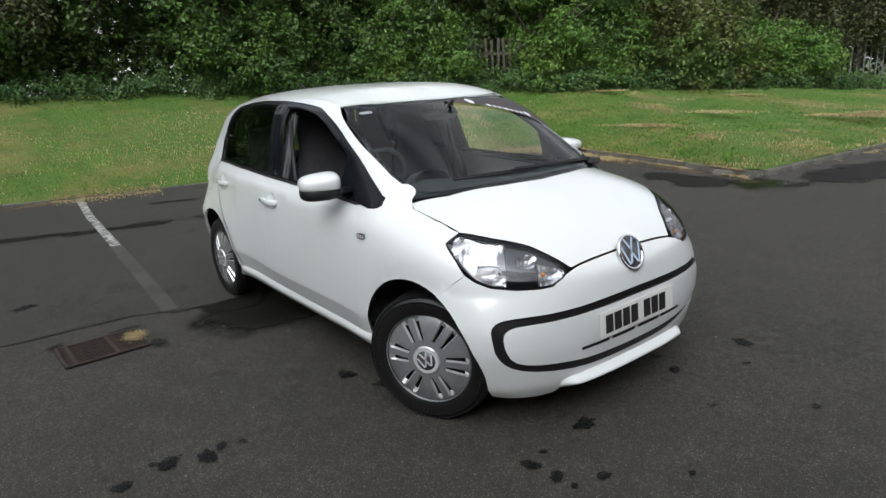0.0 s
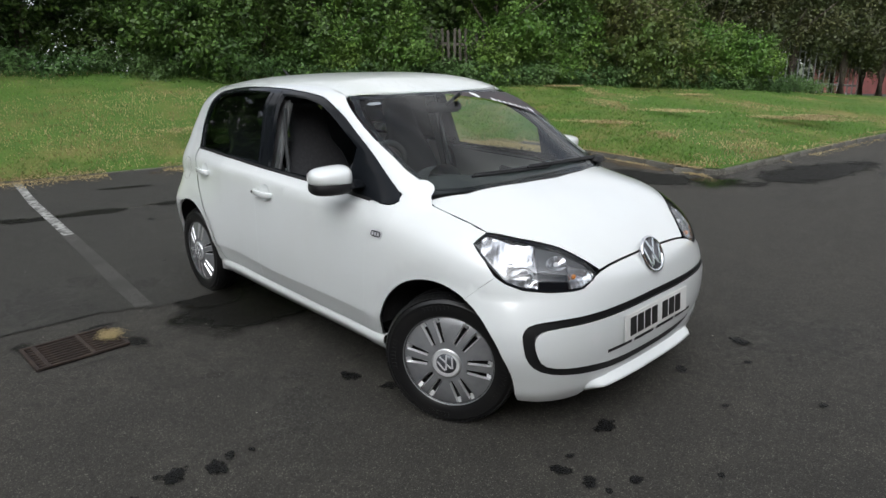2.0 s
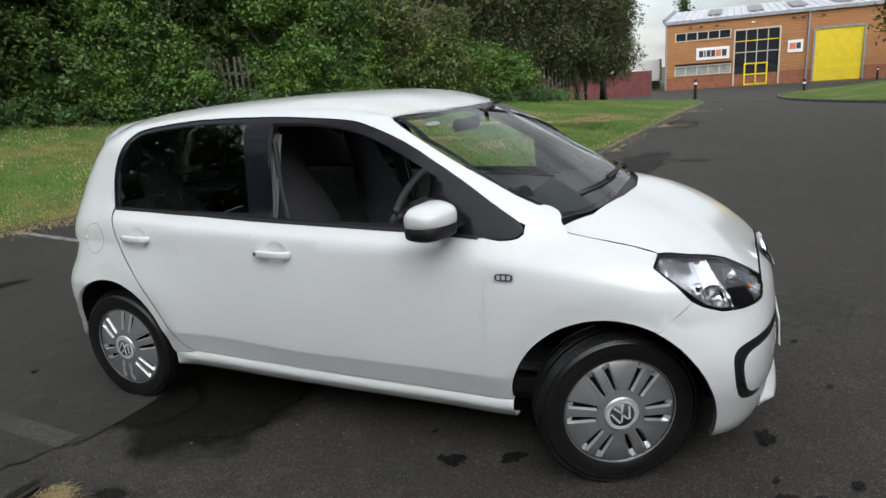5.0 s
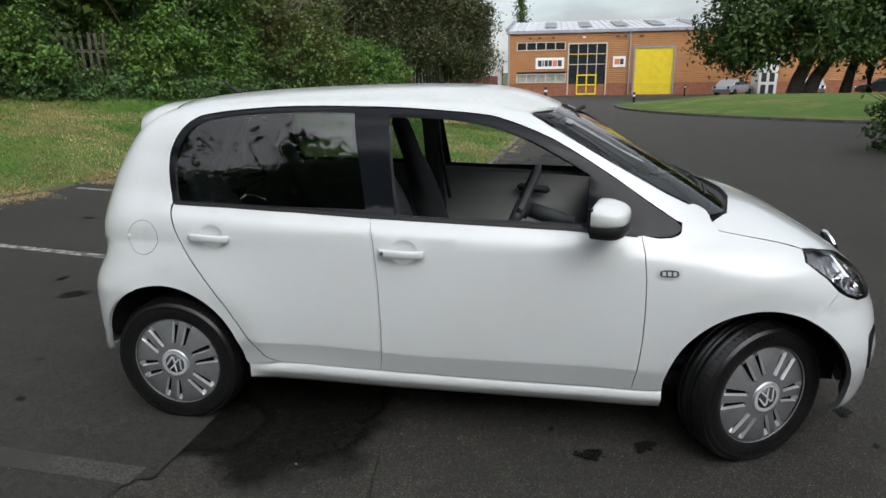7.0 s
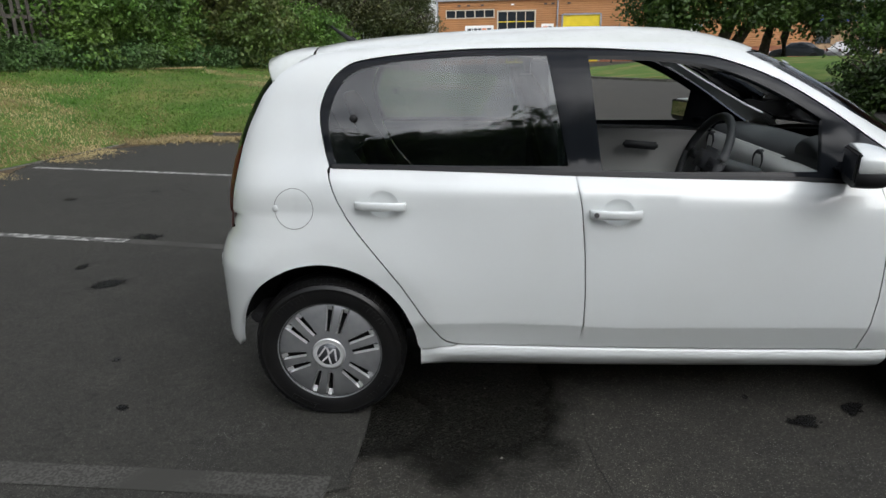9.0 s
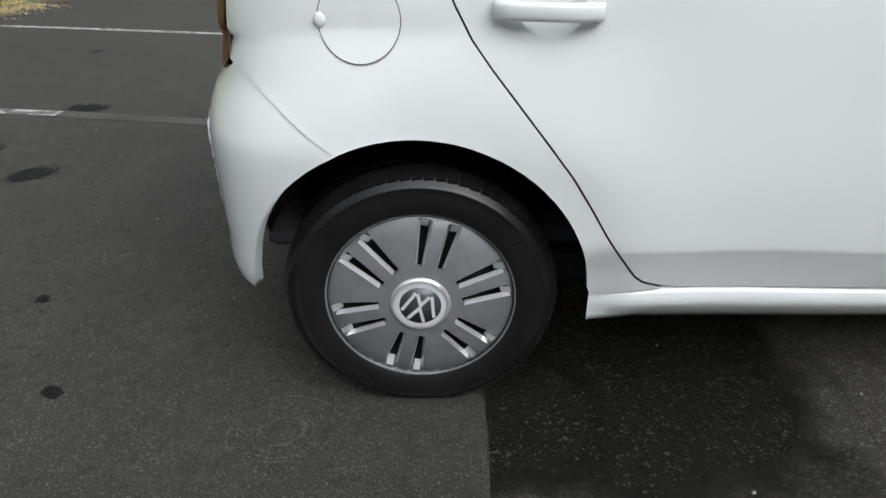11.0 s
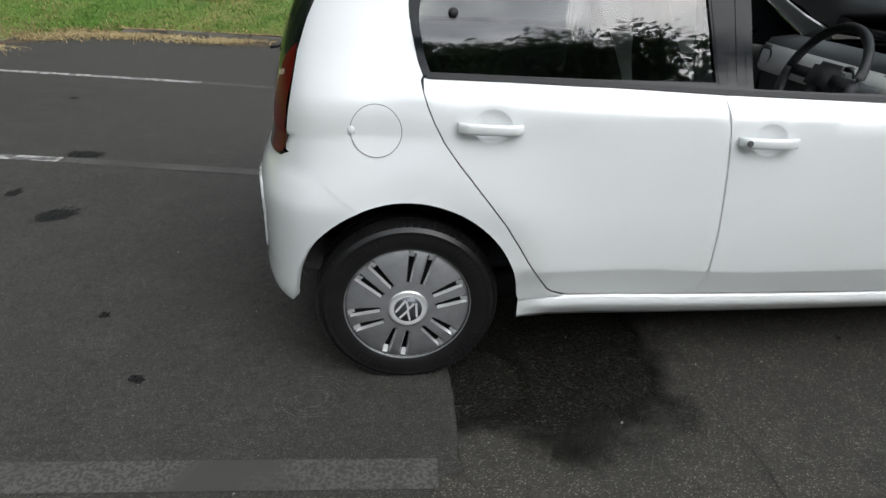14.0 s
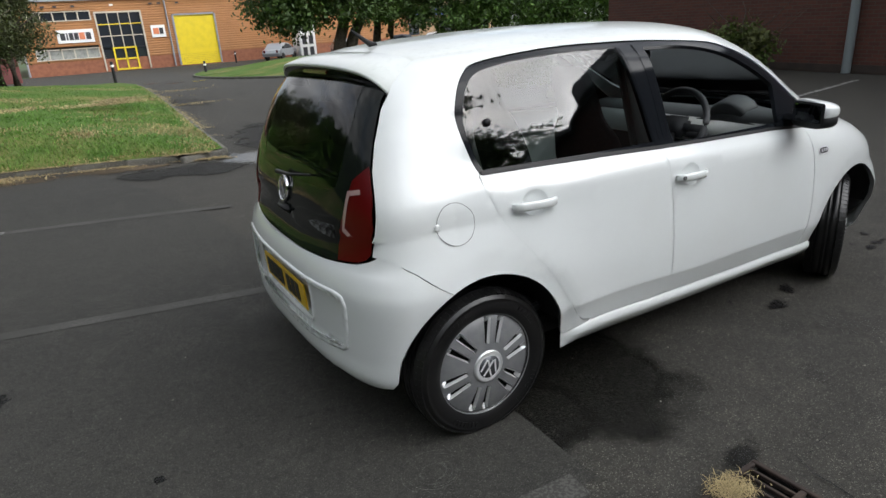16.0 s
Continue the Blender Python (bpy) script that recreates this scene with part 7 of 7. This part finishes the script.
# ---- the works: clad hall with windows, glazed stair, roller door ----
CLAD = material("orange_cladding", (0.37, 0.168, 0.058), 0.55, vary=[(0.6, (0.31, 0.14, 0.050), 0.42, 0.68), (14.0, (0.41, 0.195, 0.075), 0.5, 0.72)])
BRICK_RED = material("plinth_brick", (0.29, 0.115, 0.062), 0.9, vary=[(3.0, (0.22, 0.085, 0.048), 0.4, 0.65)])
GREY_METAL = material("grey_flashing", (0.30, 0.31, 0.33), 0.5, metal=0.3, vary=[(5.0, (0.24, 0.25, 0.27), 0.4, 0.66)])
ROOFING = material("pale_roof_sheet", (0.55, 0.57, 0.60), 0.5, vary=[(0.8, (0.44, 0.46, 0.48), 0.42, 0.66)])
ROOFLIGHT = material("rooflight", (0.16, 0.17, 0.18), 0.3)
PANE = material("window_pane", (0.022, 0.026, 0.032), 0.08, spec=0.7)
BLIND = material("pane_with_blind", (0.30, 0.31, 0.28), 0.35, vary=[(3.0, (0.20, 0.21, 0.20), 0.42, 0.66)])
FRAME_PALE = material("pale_frame", (0.52, 0.47, 0.38), 0.6)
YELLOW = material("yellow_door", (0.78, 0.60, 0.02), 0.5, vary=[(2.0, (0.70, 0.54, 0.02), 0.42, 0.66)])
SIGN_WHITE = material("sign_white", (0.78, 0.78, 0.76), 0.5)
SIGN_DARK = material("sign_dark", (0.03, 0.03, 0.035), 0.5)
SIGN_ORANGE = material("sign_orange", (0.62, 0.20, 0.09), 0.5)
BASE, FY = -0.85, 61.0
works = tagged(empty("works_building", (0, 0, 0)), "orange clad hall on a brick plinth with yellow roller door", "building")
X0, X1 = -3.9, 32.0


def panel(name, x0, x1, z0, z1, depth, y, mat, parent, label="", bevel=0.0):
    return part(name, boxed((x1 - x0, depth, z1 - z0), pose((x0 + x1) / 2, y, (z0 + z1) / 2), bevel, 1), mat, parent, label)


panel("plinth", X0, X1, BASE - 0.3, BASE + 1.0, 0.3, FY + 0.15, BRICK_RED, works)
holes = [(-3.05, 1.62, 3.35, 4.12), (-3.05, 1.72, 0.32, 1.18), (1.9, 5.5, BASE, 3.95), (8.05, 11.75, BASE, 3.45)]
z = BASE + 1.0
while z < 4.95:
    cuts = sorted((a, b) for a, b, c, d in holes if z + 0.1 > c and z < d)
    spans, x = [], X0
    for a, b in cuts:
        spans.append((x, a))
        x = b
    spans.append((x, X1))
    for a, b in spans:
        if b - a > 0.05:
            corners = [c for e in (a, b) for c in ((e, FY, z), (e, FY - 0.035, z + 0.05), (e, FY - 0.035, z + 0.15), (e, FY, z + 0.20), (e, FY + 0.15, z + 0.20), (e, FY + 0.15, z))]
            raw("cladding_strip", corners, [(k, k + 6, (k + 1) % 6 + 6, (k + 1) % 6) for k in range(6)], CLAD, works)
    z += 0.2
panel("side_wall", X0, X0 + 0.25, BASE, 4.95, 25, FY + 12.6, CLAD, works)
panel("inner_wall", X0 + 0.3, X1, BASE, 4.9, 0.1, FY + 0.7, SIGN_DARK, works)
panel("gutter", X0 - 0.15, X1, 4.90, 5.16, 0.45, FY - 0.08, GREY_METAL, works)
roof_bm = bmesh.new()
ribs = 60
w = (X1 - X0 + 0.15) / ribs
profile = [(X0 - 0.15 + w * (k + f), h) for k in range(ribs) for f, h in ((0.0, 0.0), (0.74, 0.0), (0.80, 0.06), (0.94, 0.06))]
pairs = [[roof_bm.verts.new((x, y, z + h)) for y, z in ((FY - 0.3, 5.16), (FY + 13, 6.85))] for x, h in profile]
for u, v in zip(pairs, pairs[1:]):
    roof_bm.faces.new((u[0], v[0], v[1], u[1]))
roof_ob = part("roof", roof_bm, ROOFING, works, "pale ribbed roof sheets")
for k in range(9):
    x = 0.2 + 3.4 * k
    bm = boxed((1.15, 7.5, 0.06), None)
    ob = part("rooflight", bm, ROOFLIGHT, roof_ob)
    ob.matrix_world = pose(x, FY + 5.6, 6.02, 7.25, 0, 0)
part("gable_end", boxed((0.3, 13.3, 0.3), pose(X0 - 0.1, FY + 6.3, 6.1, 7.25, 0, 0)), GREY_METAL, works)
for x0, x1, z0, z1, n, mat in ((-3.05, 1.62, 3.35, 4.12, 5, PANE), (-3.05, 1.72, 0.32, 1.18, 5, BLIND)):
    win = panel("window", x0, x1, z0, z0 + 0.07, 0.2, FY - 0.02, FRAME_PALE, works)
    panel("window_head", x0, x1, z1 - 0.07, z1, 0.2, FY - 0.02, FRAME_PALE, win)
    for k in range(n + 1):
        x = x0 + (x1 - x0 - 0.09) * k / n
        panel("mullion", x, x + 0.09, z0 + 0.07, z1 - 0.07, 0.16, FY, FRAME_PALE, win)
        if k < n:
            panel("pane", x + 0.09, x + (x1 - x0) / n, z0 + 0.07, z1 - 0.07, 0.03, FY + 0.05, mat, win)
stair = panel("glazed_bay", 1.86, 1.98, BASE, 3.98, 0.25, FY, FRAME_PALE, works)
panel("bay_head", 1.98, 5.44, 3.86, 3.98, 0.25, FY, FRAME_PALE, stair)
panel("bay_jamb", 5.44, 5.56, BASE, 3.98, 0.25, FY, FRAME_PALE, stair)
for i in range(4):
    xa = 1.98 + 3.46 * i / 4
    for j, (za, zb) in enumerate(((BASE, 0.08), (0.08, 1.02), (1.02, 2.0), (2.0, 2.95), (2.95, 3.86))):
        panel("pane", xa + 0.04, xa + 0.825, za + 0.04, zb - 0.04, 0.03, FY + 0.05, PANE, stair)
    if i:
        panel("mullion", xa - 0.035, xa + 0.035, 1.02, 3.86, 0.10, FY + 0.02, FRAME_PALE, stair)
for zb in (2.0, 2.95):
    panel("transom", 1.98, 5.44, zb - 0.035, zb + 0.035, 0.09, FY + 0.02, YELLOW if zb > 2.5 else FRAME_PALE, stair)
entry = panel("entrance_door", 2.75, 2.87, BASE, 1.06, 0.14, FY - 0.03, YELLOW, works, "yellow framed double entrance door")
for x0, x1, z0, z1 in ((4.52, 4.64, BASE, 1.06), (3.64, 3.76, BASE, 1.0), (2.87, 4.52, 0.94, 1.06), (2.87, 4.52, 0.02, 0.14), (2.87, 4.52, BASE, BASE + 0.14)):
    panel("door_rail", x0, x1, z0, z1, 0.12, FY - 0.03, YELLOW, entry)
roller = panel("roller_door", 8.15, 11.65, BASE, 3.45, 0.04, FY + 0.06, YELLOW, works, "closed yellow roller door")
for k in range(28):
    z0 = BASE + 4.3 * k / 28
    panel("slat", 8.15, 11.65, z0 + 0.006, z0 + 0.146, 0.05, FY + 0.02, YELLOW, roller)
for x0, x1, z0, z1 in ((8.0, 8.15, BASE, 3.5), (11.65, 11.8, BASE, 3.5), (8.15, 11.65, 3.42, 3.56)):
    panel("door_surround", x0, x1, z0, z1, 0.22, FY - 0.02, GREY_METAL, roller)
for x in (-3.82, 7.6, 19.2):
    part("downpipe", rod(bmesh.new(), (x, FY - 0.12, BASE), (x, FY - 0.12, 4.95), 0.075), GREY_METAL, works)
for x in (-1.9, -1.0, 0.3, 3.2, 6.3, 7.0, 8.5):
    panel("wall_lamp", x, x + 0.28, 4.42, 4.55, 0.22, FY - 0.12, SIGN_WHITE if x == 3.2 else SIGN_DARK, works)
sign = tagged(panel("sign_board", -1.21, 1.53, 1.62, 2.67, 0.08, FY - 0.09, SIGN_WHITE, None), "white sign board with dark and orange bars on the hall", "sign")
for k, (x0, x1, mat) in enumerate(((-0.98, -0.62, SIGN_DARK), (-0.54, -0.42, SIGN_DARK), (-0.34, -0.02, SIGN_DARK), (0.04, 0.36, SIGN_DARK), (0.42, 0.84, SIGN_ORANGE), (0.92, 1.30, SIGN_DARK))):
    panel("sign_bar", x0, x1, 1.86, 2.42, 0.03, FY - 0.14, mat, sign)
sign = tagged(panel("sign_board", 6.10, 7.26, 1.68, 2.69, 0.08, FY - 0.09, SIGN_WHITE, None), "small square white sign with an orange mark", "sign")
panel("sign_bar", 6.25, 6.72, 1.95, 2.45, 0.03, FY - 0.14, SIGN_ORANGE, sign)
panel("sign_bar", 6.76, 7.08, 1.95, 2.45, 0.03, FY - 0.14, SIGN_DARK, sign)
# white porch past the big tree
porch = tagged(empty("porch", (18.6, 57.0, -0.9)), "white glazed porch with black door panels", "porch")
part("body", boxed((1.5, 2.2, 2.9), pose(0, 0, 1.45), 0.03, 1), SIGN_WHITE, porch)
for x in (-0.34, 0.30):
    for z in (0.55, 1.55):
        part("pane", boxed((0.40, 0.06, 0.75), pose(x, -1.1, z)), SIGN_DARK, porch)
part("roof", boxed((1.8, 2.6, 0.35), pose(0, 0, 3.0), 0.05, 1), material("porch_roof", (0.45, 0.5, 0.62), 0.5), porch)
# low red wall and white lorry bodies left of the hall
tagged(part("yard_wall", boxed((9.5, 0.3, 2.0), pose(-8.9, 52, 0.1), 0.02, 1), material("yard_wall_red", (0.16, 0.05, 0.045), 0.9, vary=[(2.0, (0.11, 0.04, 0.035), 0.4, 0.65)])), "low dark red yard wall beside the hall", "wall", kind="structure")
for x, y, w, h in ((-6.6, 70, 3.0, 3.0), (-11.0, 74, 4.5, 3.6)):
    van = tagged(empty("lorry_body", (x, y, -0.9)), "white lorry body parked behind the yard wall", "lorry", "lorries in the yard")
    part("box_body", boxed((w, 2.4, h - 0.8), pose(0, 0, 0.8 + (h - 0.8) / 2), 0.06, 2), SIGN_WHITE, van)
    for dx in (-w / 3, w / 3):
        part("wheel", rod(bmesh.new(), (dx, -1.1, 0.45), (dx, 1.1, 0.45), 0.45, None, 16), RUBBER, van)
# bollards
for x, y, h in ((0.1, 30.5, 0.95), (12.2, 57.5, 1.0), (5.2, 36.0, 0.7)):
    bol = tagged(empty("bollard", (x, y, road_z(x, y) + (0.09 if x < 1 else 0))), "dark bollard with a pale band", "bollard", "bollards")
    part("post", rod(bmesh.new(), (0, 0, -0.05), (0, 0, h), 0.075, 0.065, 14), BLACK_PLASTIC, bol)
    part("band", lathe([(0.073, h - 0.24), (0.077, h - 0.24), (0.076, h - 0.14), (0.070, h - 0.14)], "Z", 16), SIGN_WHITE, bol)


# ---- parked cars far off ----
def far_car(place, turn, paint, label):
    ob = tagged(empty("parked_car", place, turn), label, "car", "parked cars")
    prof = [(-2.0, 0.35), (-2.05, 0.62), (-1.95, 0.86), (-1.55, 0.95), (-1.05, 1.38), (-0.3, 1.46), (0.45, 1.40), (1.05, 0.98), (1.75, 0.84), (2.0, 0.62), (1.98, 0.35)]
    for name, pts, half, mat in (("body", prof, 0.82, paint), ("glasshouse", [(-1.42, 0.97), (-1.0, 1.33), (-0.3, 1.41), (0.42, 1.35), (0.92, 0.99)], 0.835, PANE)):
        bm = bmesh.new()
        rings = []
        for y in (-half, -half * 0.9, half * 0.9, half):
            inset = 0.0 if abs(y) < half else 0.04
            rings.append([bm.verts.new((x * (1 - inset * 0.5), y * (0.86 if z > 1.2 else 1.0), z - inset * (z - 0.6))) for x, z in pts])
        for u, v in zip(rings, rings[1:]):
            for k in range(len(pts)):
                bm.faces.new((u[k], u[(k + 1) % len(pts)], v[(k + 1) % len(pts)], v[k]))
        bm.faces.new(rings[0])
        bm.faces.new(rings[-1][::-1])
        part(name, bm, mat, ob, "", False)
    for x in (-1.25, 1.25):
        for y in (-0.74, 0.74):
            part("wheel", rod(bmesh.new(), (x, y - 0.1, 0.31), (x, y + 0.1, 0.31), 0.31, None, 18), RUBBER, ob)
    for y in (-0.6, 0.6):
        part("headlight", boxed((0.08, 0.3, 0.12), pose(1.93, y, 0.68), 0.03, 1), CHROME, ob)
        part("tail_light", boxed((0.08, 0.2, 0.25), pose(-2.0, y, 0.75), 0.03, 1), RED_LENS, ob)
    return ob


P_SILVER = material("silver_paint", (0.42, 0.44, 0.46), 0.3, metal=0.6, coat=0.8)
P_DARK = material("dark_paint", (0.03, 0.035, 0.045), 0.3, metal=0.3, coat=0.8)
P_WHITE = material("far_white_paint", (0.7, 0.7, 0.7), 0.3, coat=0.8)
for x, y, turn, paint, label in ((15.9, 56.0, 48, P_SILVER, "silver hatchback parked before the hall"), (21.8, 55.5, 80, P_SILVER, "silver car parked beyond the big tree"), (26.2, 52.5, 160, P_DARK, "dark saloon parked beyond the big tree"), (30.5, 52.0, 20, P_WHITE, "white car parked beyond the trees"), (35.0, 51, 10, P_SILVER, "silver car parked beyond the trees")):
    far_car((x, y, road_z(x, y) + 0.02), turn, paint, label)
# low brick units beyond the island
unit = tagged(empty("brick_unit", (40, 66, -0.9)), "low buff brick unit with a blue and red sign", "building")
part("wall", boxed((15, 10, 5.0), pose(0, 5, 2.5), 0.03, 1), material("buff_brick", (0.36, 0.24, 0.14), 0.9, vary=[(2.0, (0.29, 0.19, 0.11), 0.4, 0.66)]), unit)
part("roof", boxed((15.6, 10.6, 0.5), pose(0, 5, 5.2), 0.03, 1), GREY_METAL, unit)
part("fascia", boxed((6.0, 0.2, 0.8), pose(-3, -0.12, 3.6), 0.02, 1), material("fascia_blue", (0.05, 0.08, 0.35), 0.5), unit)
part("fascia_mark", boxed((2.0, 0.1, 0.4), pose(-3, -0.26, 3.65), 0.02, 1), material("fascia_red", (0.55, 0.06, 0.06), 0.5), unit)
for x in (-5, 0, 5):
    part("window", boxed((2.2, 0.1, 1.4), pose(x, -0.03, 1.8), 0.02, 1), PANE, unit)


# ---- brick hall beside the car park ----
def bricks(name, c1, c2, mortar):
    m = material(name, c1, 0.9)
    n, l = m.node_tree.nodes, m.node_tree.links
    b = n["Principled BSDF"]
    co, mp, br = n.new("ShaderNodeTexCoord"), n.new("ShaderNodeMapping"), n.new("ShaderNodeTexBrick")
    mp.inputs["Rotation"].default_value = (0, radians(-90), radians(-90))
    l.new(co.outputs["Object"], mp.inputs["Vector"])
    l.new(mp.outputs["Vector"], br.inputs["Vector"])
    for key, v in (("Color1", c1), ("Color2", c2), ("Mortar", mortar)):
        br.inputs[key].default_value = (*v, 1)
    br.inputs["Scale"].default_value = 1.0
    br.inputs["Mortar Size"].default_value, br.inputs["Brick Width"].default_value, br.inputs["Row Height"].default_value = 0.006, 0.225, 0.075
    l.new(br.outputs["Color"], b.inputs["Base Color"])
    k = n.new("ShaderNodeBump")
    k.inputs["Strength"].default_value, k.inputs["Distance"].default_value = 0.5, 0.01
    k.invert = True
    l.new(br.outputs["Fac"], k.inputs["Height"])
    l.new(k.outputs["Normal"], b.inputs["Normal"])
    return m


hall = tagged(empty("brick_hall", (11.5, 3.8, 0), -7.5), "long dark brown brick hall with a grey downpipe", "building")
part("wall", boxed((0.35, 32.0, 6.6), pose(0.2, -7.4, 3.25)), bricks("brown_brick", (0.10, 0.036, 0.024), (0.075, 0.028, 0.020), (0.075, 0.062, 0.052)), hall, "dark brown brickwork")
part("end_wall", boxed((14.0, 0.35, 6.6), pose(7.2, 8.4, 3.25)), BRICK_RED, hall)
part("roof", boxed((15.5, 33.0, 0.4), pose(7.3, -7.4, 6.7), 0.03, 1), GREY_METAL, hall)
part("downpipe", rod(bmesh.new(), (-0.09, 0.75, 0.0), (-0.09, 0.75, 6.5), 0.085, None, 12), material("pipe_grey", (0.20, 0.23, 0.24), 0.5), hall, "grey downpipe")
part("damp_course", boxed((0.40, 32.0, 0.16), pose(0.19, -7.4, 0.08)), material("dark_render", (0.050, 0.036, 0.030), 0.9, vary=[(3.0, (0.035, 0.027, 0.023), 0.4, 0.65)]), hall)
